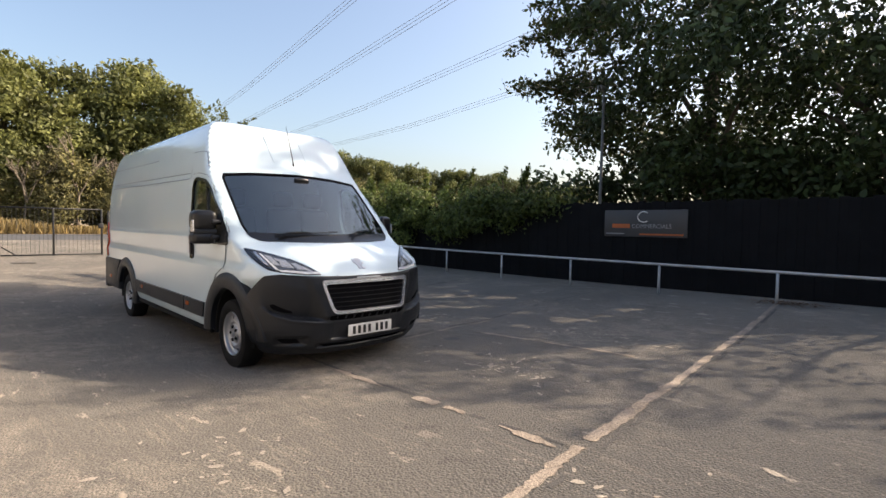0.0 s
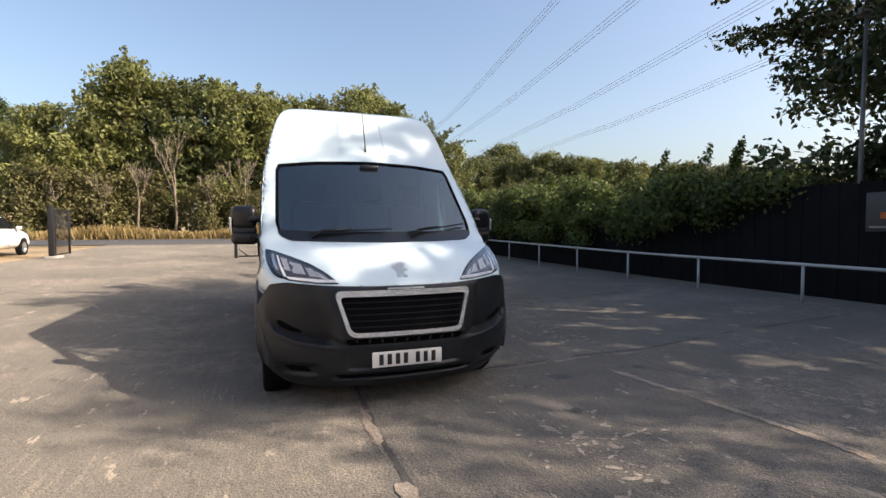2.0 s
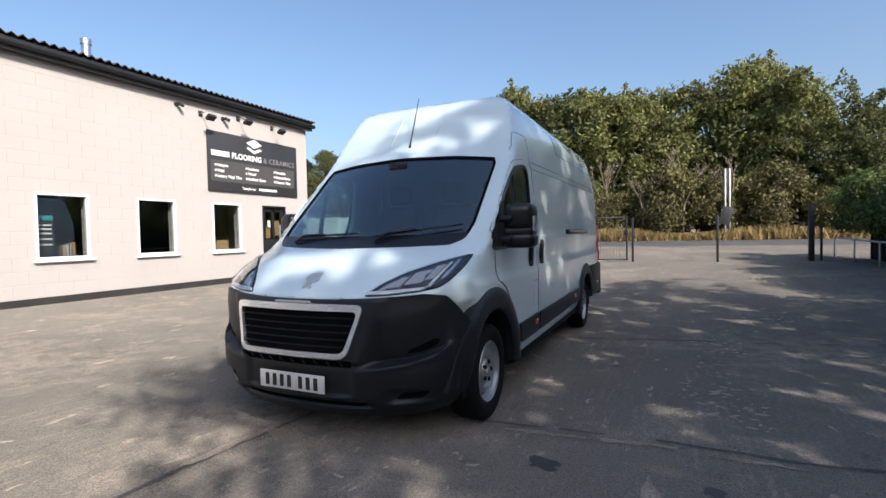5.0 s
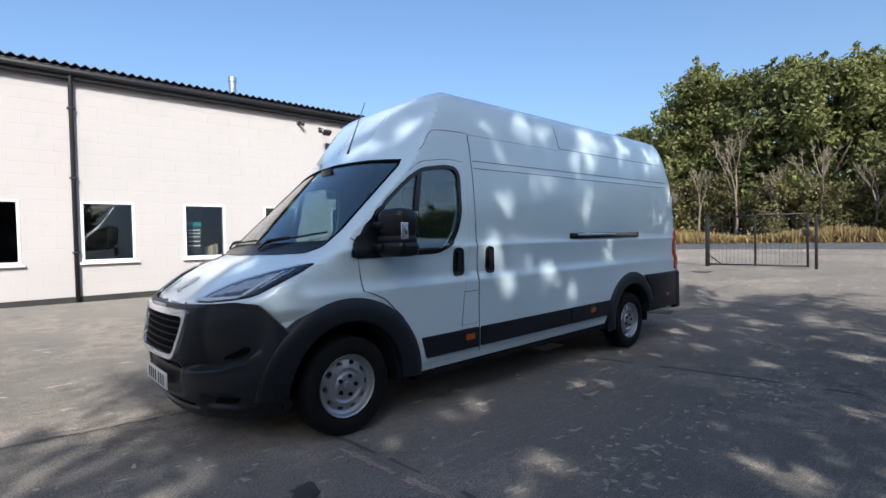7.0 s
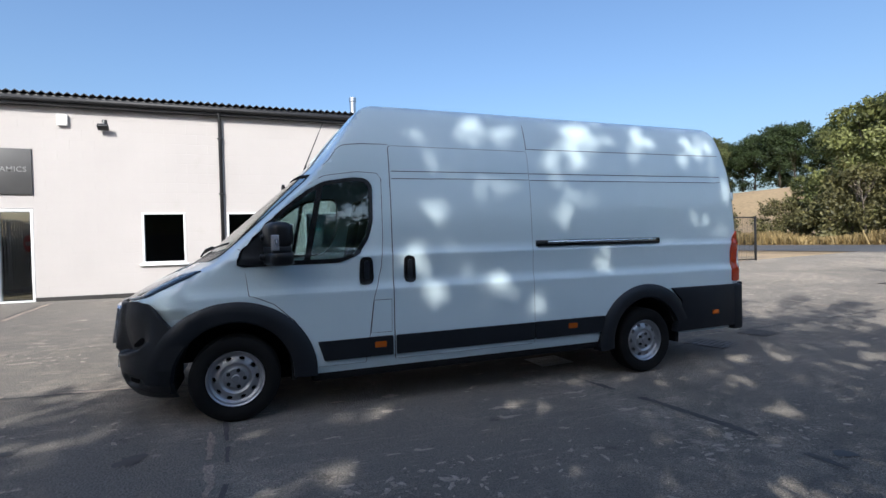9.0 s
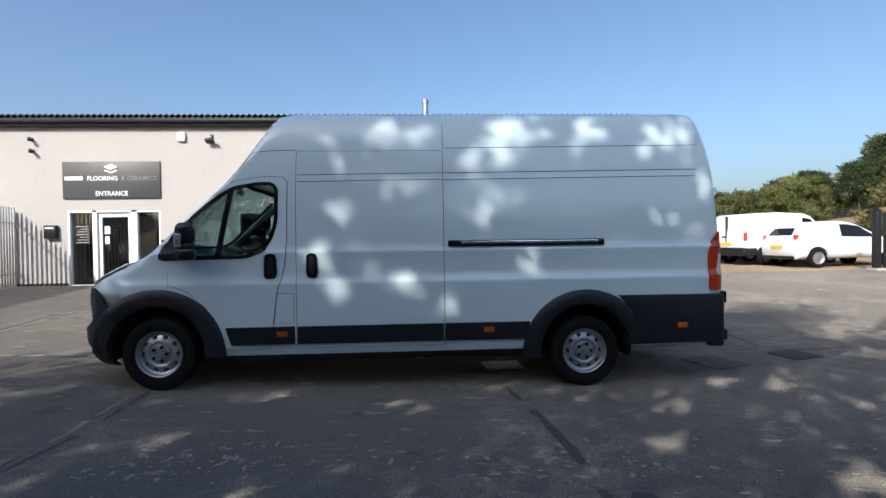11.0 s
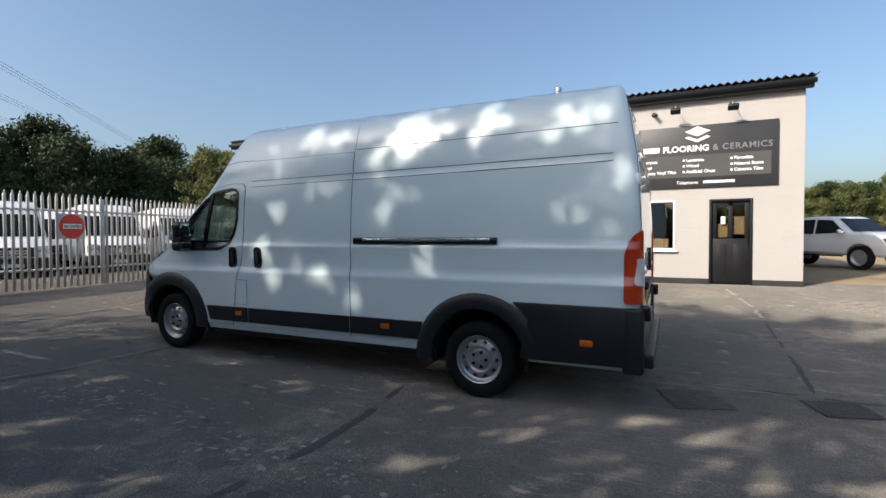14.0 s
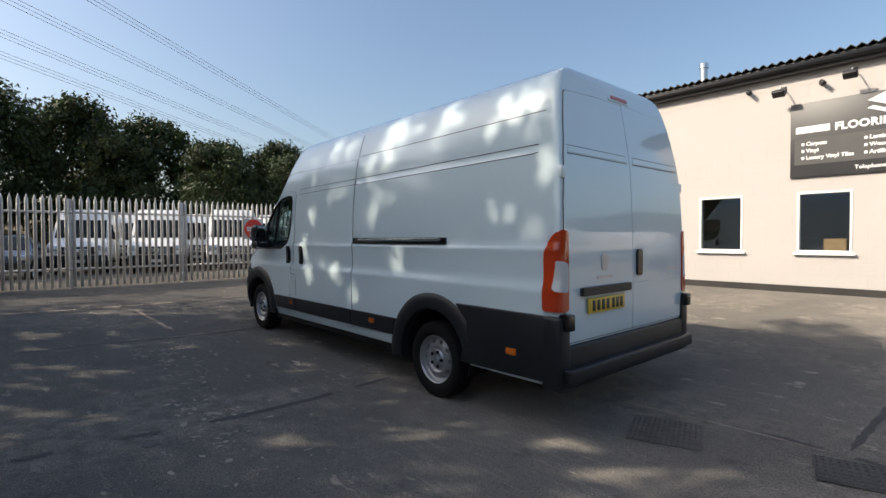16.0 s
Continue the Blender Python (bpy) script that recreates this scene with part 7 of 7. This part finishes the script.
part("rear_badge", snap_decal(HULL, [(0.33, 1.04), (0.55, 1.04), (0.55, 1.058), (0.33, 1.058)], rear, 0.016, 0.008, (0.4, 0.5)), BADGE, van)
part("rear_badge", snap_decal(HULL, [(-0.62, 1.06), (-0.84, 1.06), (-0.84, 1.085), (-0.62, 1.085)], rear, 0.016, 0.008, (-0.7, -0.8)), BADGE, van)
rb = part("rear_bumper", boxed(-5.30, -5.405, -1.03, 1.03, 0.275, 0.585, 0.025, 3), PLASTIC, van)
part("bumper_step", boxed(-5.36, -5.475, -0.99, 0.99, 0.33, 0.44, 0.02, 3), PLASTIC, rb)
for s in (-1, 1):
    part("bumper_corner", boxed(-5.25, -5.41, s * 0.90, s * 1.043, 0.28, 0.80, 0.03, 3), PLASTIC, rb)

# ---- cab ----
part("cab_floor", boxed(0.2, -1.55, -0.9, 0.9, 0.72, 0.78), DARK_METAL, van)
dash = boxed(0.10, -0.24, -0.80, 0.80, 0.80, 1.19, 0.08, 4)
dash_ob = part("dashboard", dash, GREY_TRIM, van)
wheel_bm = bmesh.new()
tube(wheel_bm, [(0.19 * math.cos(a), 0.19 * math.sin(a), 0) for a in along(0, 2 * math.pi, 0.2)], 0.016, 8, False)
tube(wheel_bm, [(-0.18, 0, 0), (0, 0, -0.03), (0.18, 0, 0)], 0.02, 6)
tube(wheel_bm, [(0, 0, -0.03), (0, -0.18, 0)], 0.02, 6)
tube(wheel_bm, [(0, 0, -0.03), (0.0, 0.02, -0.25)], 0.03, 8)
part("steering_wheel", wheel_bm, GLOSS_BLACK, van).matrix_basis = pose(-0.34, -0.40, 1.20, 0, 0, 90) @ pose(0, 0, 0, -38 + 0, 0, 0) @ pose(0, 0, 0, 0, 0, 0)
for y, w in ((-0.45, 0.48), (0.18, 0.44), (0.62, 0.44)):
    seat = part("seat", boxed(-0.62, -1.12, y - w / 2, y + w / 2, 0.85, 1.06, 0.05, 3), SEAT_CLOTH, van)
    back = boxed(-1.08, -1.24, y - w / 2, y + w / 2, 1.02, 1.62, 0.06, 3)
    for v in back.verts:
        v.co.x -= 0.18 * (v.co.z - 1.02)
    part("backrest", back, SEAT_CLOTH, seat)
    part("headrest", boxed(-1.20, -1.32, y - 0.13, y + 0.13, 1.64, 1.84, 0.05, 3), SEAT_CLOTH, seat)
part("bulkhead", boxed(-1.50, -1.53, -0.84, 0.84, 0.78, 2.2, 0.0), BULKHEAD, van)
part("interior_mirror", boxed(-0.42, -0.45, -0.09, 0.09, 1.90, 1.96, 0.01), GLOSS_BLACK, van)
# underside
part("underbody", boxed(0.35, -5.15, -0.62, 0.62, 0.20, 0.33, 0.02), DARK_METAL, van)
for hx, hz in HUBS:
    part("axle", tube(bmesh.new(), [(hx, -0.85, hz), (hx, 0.85, hz)], 0.05, 10), DARK_METAL, van)
for s in (-1, 1):
    part("sill", boxed(-0.58, -3.52, s * 0.86, s * 0.985, 0.235, 0.30, 0.015, 2), DARK_METAL, van)


# ---- other vehicles ----
CAR_WHITE = material("white_car_paint", (0.78, 0.78, 0.77), 0.3, vary=0.03, scale=1.0, coat=0.5)


CAR_BLACK = material("black_car_paint", (0.012, 0.012, 0.013), 0.25, vary=0.05, coat=0.6)


def road_wheel(parent, x, y, r):
    s = 1 if y > 0 else -1
    top = new("wheel")
    top.parent = parent
    top.matrix_basis = pose(x, y, r) @ Matrix.Diagonal((1, s, 1, 1))
    part("tyre", lathe(bmesh.new(), [(r * 0.62, -0.09), (r * 0.9, -0.10), (r, -0.07), (r, 0.07), (r * 0.9, 0.10), (r * 0.68, 0.09), (r * 0.62, 0.06), (r * 0.62, -0.09)], 28), RUBBER, top)
    part("rim", lathe(bmesh.new(), [(r * 0.64, 0.0), (r * 0.66, 0.085), (r * 0.60, 0.075), (r * 0.50, 0.04), (r * 0.25, 0.06), (0, 0.065), (0, 0.0)], 20), STEEL_RIM, top)


def car_body(profile, half, hubs, r, belt, lean, round_by=0.06):
    """A body from its side outline, leaning in above the belt line, rounded, with wheel openings."""
    bm = prism(profile, "y", -half, half)
    zt = max(z for _, z in profile)
    x0, x1 = min(x for x, _ in profile), max(x for x, _ in profile)
    caps = [f for f in bm.faces if abs(f.normal.y) > 0.9]
    bmesh.ops.bevel(bm, geom=list({e for f in caps for e in f.edges}), offset=round_by, segments=3, affect="EDGES", profile=0.5)
    for v in bm.verts:
        if v.co.z > belt:
            v.co.y *= 1 - lean * (v.co.z - belt) / (zt - belt)
        for e in (x0, x1):
            d = abs(v.co.x - e)
            if d < 0.35:
                v.co.y *= 1 - 0.10 * (1 - d / 0.35) ** 2
    bmesh.ops.recalc_face_normals(bm, faces=bm.faces)
    me = mesh_of(bm, "body")
    arches = bmesh.new()
    for hx in hubs:
        bmesh.ops.create_cone(arches, cap_ends=True, segments=24, radius1=r + 0.06, radius2=r + 0.06, depth=half * 3, matrix=pose(hx, 0, r, 90, 0, 0))
    return cut(me, mesh_of(arches, "arches"))


def plate_on(a, b, y0, y1, out, mat, parent, name, thick=0.02, lean0=1.0, lean1=1.0):
    """A panel on the body between two outline points a (low) and b (high), across y0 to y1."""
    (ax, az), (bx, bz) = a, b
    d = Vector((bx - ax, 0, bz - az)).normalized()
    n = Vector((d.z, 0, -d.x)) * out
    bm = bmesh.new()
    vs = []
    for o in (thick, -0.005):
        for x, z, q in ((ax, az, lean0), (bx, bz, lean1)):
            for y in ((y0, y1) if (x, z) == (ax, az) else (y1, y0)):
                vs.append(bm.verts.new(Vector((x, y * q, z)) + n * o))
    bm.faces.new(vs[:4]), bm.faces.new(vs[7:3:-1])
    for i in range(4):
        bm.faces.new((vs[i], vs[(i + 1) % 4], vs[4 + (i + 1) % 4], vs[4 + i]))
    bmesh.ops.recalc_face_normals(bm, faces=bm.faces)
    return part(name, bm, mat, parent)


def side_glass(points, half, belt, top, lean, parent):
    for s in (-1, 1):
        bm = bmesh.new()
        vs = []
        for o in (0.012, -0.02):
            vs.append([bm.verts.new((x, s * (half * (1 - lean * max(0, z - belt) / (top - belt)) + o), z)) for x, z in points])
        bm.faces.new(vs[0]), bm.faces.new(vs[1][::-1])
        n = len(points)
        for i in range(n):
            bm.faces.new((vs[0][i], vs[0][(i + 1) % n], vs[1][(i + 1) % n], vs[1][i]))
        bmesh.ops.recalc_face_normals(bm, faces=bm.faces)
        part("side_window", bm, DARKWIN, parent)


def small_van(m, paint=CAR_WHITE):
    v = thing("small_van", m, "small white panel van parked on the gravel lot", "van", "vans on the gravel lot")
    prof = [(-2.16, 0.34), (-2.20, 0.62), (-2.16, 1.15), (-2.02, 1.72), (-1.86, 1.82), (-0.8, 1.86), (0.35, 1.82), (0.62, 1.72), (1.22, 1.16), (1.95, 0.98), (2.14, 0.82), (2.18, 0.55), (2.15, 0.34)]
    part("body", car_body(prof, 0.90, (-1.35, 1.40), 0.31, 1.05, 0.12), paint, v)
    side_glass([(0.25, 1.16), (1.02, 1.16), (0.55, 1.62), (0.22, 1.66)], 0.90, 1.05, 1.86, 0.12, v)
    plate_on((1.20, 1.18), (0.64, 1.70), -0.72, 0.72, 1, DARKWIN, v, "windscreen", lean1=0.94)
    part("front_bumper", boxed(1.95, 2.22, -0.84, 0.84, 0.30, 0.56, 0.05, 2), PLASTIC, v)
    part("rear_bumper", boxed(-2.24, -2.02, -0.86, 0.86, 0.32, 0.62, 0.04, 2), PLASTIC, v)
    part("grille", boxed(2.10, 2.20, -0.45, 0.45, 0.62, 0.78, 0.02), INK, v)
    for s in (-1, 1):
        part("headlight", boxed(1.80, 2.10, s * 0.55, s * 0.84, 0.72, 0.92, 0.04, 2), REFLECTOR, v)
        part("tail_light", boxed(-2.185, -2.08, s * 0.79, s * 0.872, 0.86, 1.16, 0.02), RED, v)
        part("side_moulding", boxed(-0.98, 1.02, s * 0.87, s * 0.915, 0.33, 0.50, 0.012), PLASTIC, v)
        part("rear_moulding", boxed(-2.12, -1.72, s * 0.855, s * 0.905, 0.34, 0.60, 0.015), PLASTIC, v)
        part("door_mirror", boxed(0.92, 1.08, s * 0.92, s * 1.08, 1.10, 1.28, 0.03, 2), PLASTIC, v)
        for x in (-1.35, 1.40):
            road_wheel(v, x, s * 0.80, 0.31)
    part("door_gap", boxed(-2.2, -2.1, -0.006, 0.006, 0.64, 1.75), INK, v).matrix_basis = pose(-0.012, 0, 0)
    part("number_plate", boxed(-2.215, -2.19, -0.27, 0.27, 0.68, 0.79), PLATE_YELLOW, v)
    part("door_handle", boxed(-2.20, -2.17, 0.05, 0.2, 0.98, 1.03, 0.006), INK, v)
    return v


first = small_van(pose(-21.2, -8.3, float(ground_z(-21.2, -8.3)), 0, 0, 188))
for x, y, a in ((-22.2, -10.6, 189), (-23.0, -12.7, 188), (-23.1, -14.9, 190), (-23.2, -17.1, 188), (-23.2, -19.4, 187), (-23.3, -21.6, 189), (-23.4, -24.0, 189)):
    copy_thing(first, pose(x, y, float(ground_z(x, y)), 0, 0, a))

def hatchback(m, paint, label):
    hb = thing("hatchback", m, label, "car")
    prof = [(-1.86, 0.26), (-1.95, 0.42), (-1.97, 0.62), (-1.92, 0.86), (-1.84, 1.02), (-1.62, 1.30), (-1.44, 1.41), (-1.0, 1.46), (-0.5, 1.48), (-0.1, 1.46), (0.22, 1.39), (0.98, 0.97), (1.40, 0.90), (1.72, 0.80), (1.92, 0.60), (1.93, 0.30)]
    part("body", car_body(prof, 0.85, (-1.22, 1.28), 0.30, 0.9, 0.28, 0.15), paint, hb)
    side_glass([(-0.42, 0.98), (0.70, 0.97), (0.24, 1.30), (-0.10, 1.36), (-0.38, 1.36)], 0.85, 0.9, 1.48, 0.28, hb)
    plate_on((-1.84, 1.03), (-1.67, 1.25), -0.50, 0.50, -1, DARKWIN, hb, "rear_window", lean1=0.84)
    plate_on((0.95, 0.98), (0.26, 1.38), -0.65, 0.65, 1, DARKWIN, hb, "windscreen", lean1=0.88)
    part("number_plate", boxed(-1.985, -1.96, -0.26, 0.26, 0.60, 0.70), PLATE_YELLOW, hb)
    part("rear_bumper", boxed(-1.96, -1.82, -0.66, 0.66, 0.27, 0.36, 0.03), PLASTIC, hb)
    for s in (-1, 1):
        part("tail_light", boxed(-1.90, -1.70, s * 0.60, s * 0.745, 0.84, 1.05, 0.05, 3), RED, hb)
        part("headlight", boxed(1.58, 1.86, s * 0.5, s * 0.78, 0.66, 0.82, 0.03), REFLECTOR, hb)
        part("door_mirror", boxed(0.60, 0.74, s * 0.86, s * 1.0, 0.94, 1.06, 0.03), paint, hb)
        for x in (-1.22, 1.28):
            road_wheel(hb, x, s * 0.76, 0.30)
    return hb


hatchback(pose(-21.6, -6.3, float(ground_z(-21.6, -6.3)), 0, 0, 181), CAR_WHITE, "white three-door hatchback parked on the gravel lot")
hatchback(pose(8.6, 7.7, float(ground_z(8.6, 7.7)), 0, 0, 172), CAR_BLACK, "black hatchback parked behind the palisade fence")


def pickup(m, paint, label):
    v = thing("pickup_truck", m, label, "pickup truck")
    prof = [(-2.50, 0.52), (-2.52, 1.04), (-0.98, 1.06), (-0.90, 1.58), (-0.62, 1.68), (-0.1, 1.71), (0.40, 1.69), (0.64, 1.62), (1.18, 1.17), (1.60, 1.12), (2.02, 1.03), (2.22, 0.92), (2.30, 0.72), (2.30, 0.48), (2.2, 0.40)]
    part("body", car_body(prof, 0.90, (-1.55, 1.45), 0.375, 1.02, 0.18, 0.10), paint, v)
    side_glass([(0.06, 1.12), (1.02, 1.15), (0.56, 1.56), (0.06, 1.60)], 0.90, 1.02, 1.71, 0.18, v)
    side_glass([(-0.80, 1.12), (-0.02, 1.12), (-0.02, 1.60), (-0.66, 1.58)], 0.90, 1.02, 1.71, 0.18, v)
    plate_on((1.17, 1.19), (0.68, 1.60), -0.72, 0.72, 1, DARKWIN, v, "windscreen", lean1=0.88)
    part("front_bumper", boxed(2.02, 2.36, -0.82, 0.82, 0.40, 0.64, 0.09, 3), paint, v)
    part("grille", boxed(2.16, 2.31, -0.40, 0.40, 0.74, 0.93, 0.03), GLOSS_BLACK, v)
    for k in range(2):
        part("grille_bar", boxed(2.20, 2.335, -0.44, 0.44, 0.765 + 0.085 * k, 0.815 + 0.085 * k, 0.012), CHROME, v)
    part("load_cover", boxed(-2.45, -1.0, -0.78, 0.78, 1.05, 1.09, 0.01), PLASTIC, v)
    part("lower_intake", boxed(2.30, 2.37, -0.46, 0.46, 0.46, 0.56, 0.01), INK, v)
    for s in (-1, 1):
        part("headlight", boxed(1.80, 2.235, s * 0.46, s * 0.862, 0.80, 0.97, 0.05, 3), LAMP_DARK, v)
        part("fog_lamp_recess", boxed(2.14, 2.33, s * 0.58, s * 0.80, 0.50, 0.62, 0.03, 2), INK, v)
        part("door_mirror", boxed(0.90, 1.03, s * 0.90, s * 1.10, 1.10, 1.27, 0.05, 3), CHROME, v)
        part("tail_light", boxed(-2.60, -2.5, s * 0.76, s * 0.9, 0.72, 1.04, 0.02), RED, v)
        part("side_step", boxed(-0.9, 1.0, s * 0.90, s * 0.98, 0.40, 0.45, 0.01), PLASTIC, v)
        for x in (-1.55, 1.45):
            road_wheel(v, x, s * 0.80, 0.375)
    return v


pickup(pose(-15.60, -10.95, float(ground_z(-15.60, -10.95)), 0, 0, 129) @ Matrix.Scale(0.95, 4), CAR_WHITE, "white double-cab pickup parked on the gravel lot")


def fleet_van(m):
    v = thing("fleet_van", m, "large white high-roof van parked behind the palisade", "van", "vans behind the palisade")
    prof = [(-2.9, 0.42), (-2.95, 1.2), (-2.85, 2.35), (-2.7, 2.52), (0.7, 2.56), (1.0, 2.48), (1.25, 2.30), (1.95, 1.40), (2.55, 1.18), (2.78, 1.0), (2.86, 0.62), (2.82, 0.40)]
    part("body", car_body(prof, 0.99, (-1.65, 1.95), 0.34, 1.2, 0.15, 0.16), CAR_WHITE, v)
    side_glass([(0.85, 1.36), (1.85, 1.36), (1.35, 1.95), (0.9, 2.0)], 0.99, 1.2, 2.56, 0.15, v)
    plate_on((1.98, 1.40), (1.40, 2.10), -0.82, 0.82, 1, DARKWIN, v, "windscreen", lean1=0.95)
    part("front_bumper", boxed(2.55, 2.92, -0.95, 0.95, 0.30, 0.74, 0.08, 2), PLASTIC, v)
    part("grille", boxed(2.72, 2.88, -0.60, 0.60, 0.76, 1.06, 0.04), INK, v)
    for k in range(3):
        part("grille_slat", boxed(2.84, 2.885, -0.42, 0.42, 0.78 + 0.08 * k, 0.81 + 0.08 * k, 0.005), CHROME, v)
    part("grille_badge", lathe(bmesh.new(), [(0, 0.03), (0.08, 0.02), (0.09, 0)], 16, "x"), CHROME, v).matrix_basis = pose(2.87, 0, 0.90)
    part("number_plate", boxed(2.915, 2.93, -0.26, 0.26, 0.46, 0.57), PLATE_WHITE, v)
    for s in (-1, 1):
        part("headlight", boxed(2.45, 2.80, s * 0.56, s * 0.92, 0.82, 1.10, 0.06, 2), REFLECTOR, v)
        part("door_mirror", boxed(1.72, 1.88, s * 1.02, s * 1.24, 1.30, 1.62, 0.04, 2), PLASTIC, v)
        part("wiper", tube(bmesh.new(), [(1.98, s * 0.05, 1.42), (1.92, s * 0.6, 1.47)], 0.012, 5), INK, v)
        for x in (-1.65, 1.95):
            road_wheel(v, x, s * 0.88, 0.34)
    return v


fv = fleet_van(pose(13.0, 5.0, float(ground_z(13, 5)), 0, 0, 166))
for x, y, a in ((11.3, 2.6, 164), (9.6, 0.2, 162), (9.2, -2.8, 160), (9.0, -5.6, 158), (16.6, 3.2, 168), (14.6, 0.4, 166), (13.4, -3.2, 164)):
    copy_thing(fv, pose(x, y, float(ground_z(x, y)), 0, 0, a))


# ---- painted blocks of the front wall, each a piece of its own along the stretch by the shop sign ----
def block_mesh(w, h):
    cx, cz = 0.002, 0.005
    pts = [(-w / 2, 0, -h / 2), (w / 2, 0, -h / 2), (w / 2, 0, h / 2), (-w / 2, 0, h / 2)]
    inner = [(x - math.copysign(cx, x), 0.0022, z - math.copysign(cz, z)) for x, _, z in pts]
    me = raw_mesh("block", pts + inner, [(7, 6, 5, 4), (0, 4, 5, 1), (1, 5, 6, 2), (2, 6, 7, 3), (3, 7, 4, 0)], CREAM)
    return me


BLOCK_W, BLOCK_H, GAP = 0.45, 0.225, 0.004
meshes = {}
rest_v, rest_f = [], []
count = 0
row = 0
z = GZ + 0.115
while z < EAVE - 0.06:
    h = min(BLOCK_H, EAVE - 0.06 - z)
    zc = z + h / 2
    shut = sorted((x0 - 0.004, x1 + 0.004) for x0, x1, a, b in OPENINGS if a - 0.02 < zc < b + 0.02)
    x = BX1 + 0.004 - (BLOCK_W / 2 if row % 2 else 0)
    while x < BX0:
        pieces = [(max(x, BX1 + 0.004), min(x + BLOCK_W, BX0 - 0.004))]
        for a, b in shut:
            pieces = [q for p0, p1 in pieces for q in ((p0, min(p1, a)), (max(p0, b), p1)) if q[1] - q[0] > 0.03]
        for p0, p1 in pieces:
            if p1 - p0 < 0.03:
                continue
            w, xc = round(p1 - p0 - 0.002, 3), (p0 + p1) / 2
            if -13.4 < xc < -6.3 and count < 300:
                key = (w, round(h - GAP, 3))
                if key not in meshes:
                    meshes[key] = block_mesh(*key)
                part("block", meshes[key], CREAM, front_wall).matrix_basis = pose(xc, BY + 0.0005, zc)
                count += 1
            else:
                o = len(rest_v)
                me = block_mesh(w, h - GAP)
                rest_v += [(xc + v.co.x, BY + 0.0005 + v.co.y, zc + v.co.z) for v in me.vertices]
                rest_f += [tuple(o + i for i in p.vertices) for p in me.polygons]
                bpy.data.meshes.remove(me)
        x += BLOCK_W
    z += BLOCK_H
    row += 1
tagged(part("blockwork", raw_mesh("blockwork", rest_v, rest_f, CREAM), CREAM, front_wall), kind="stuff")
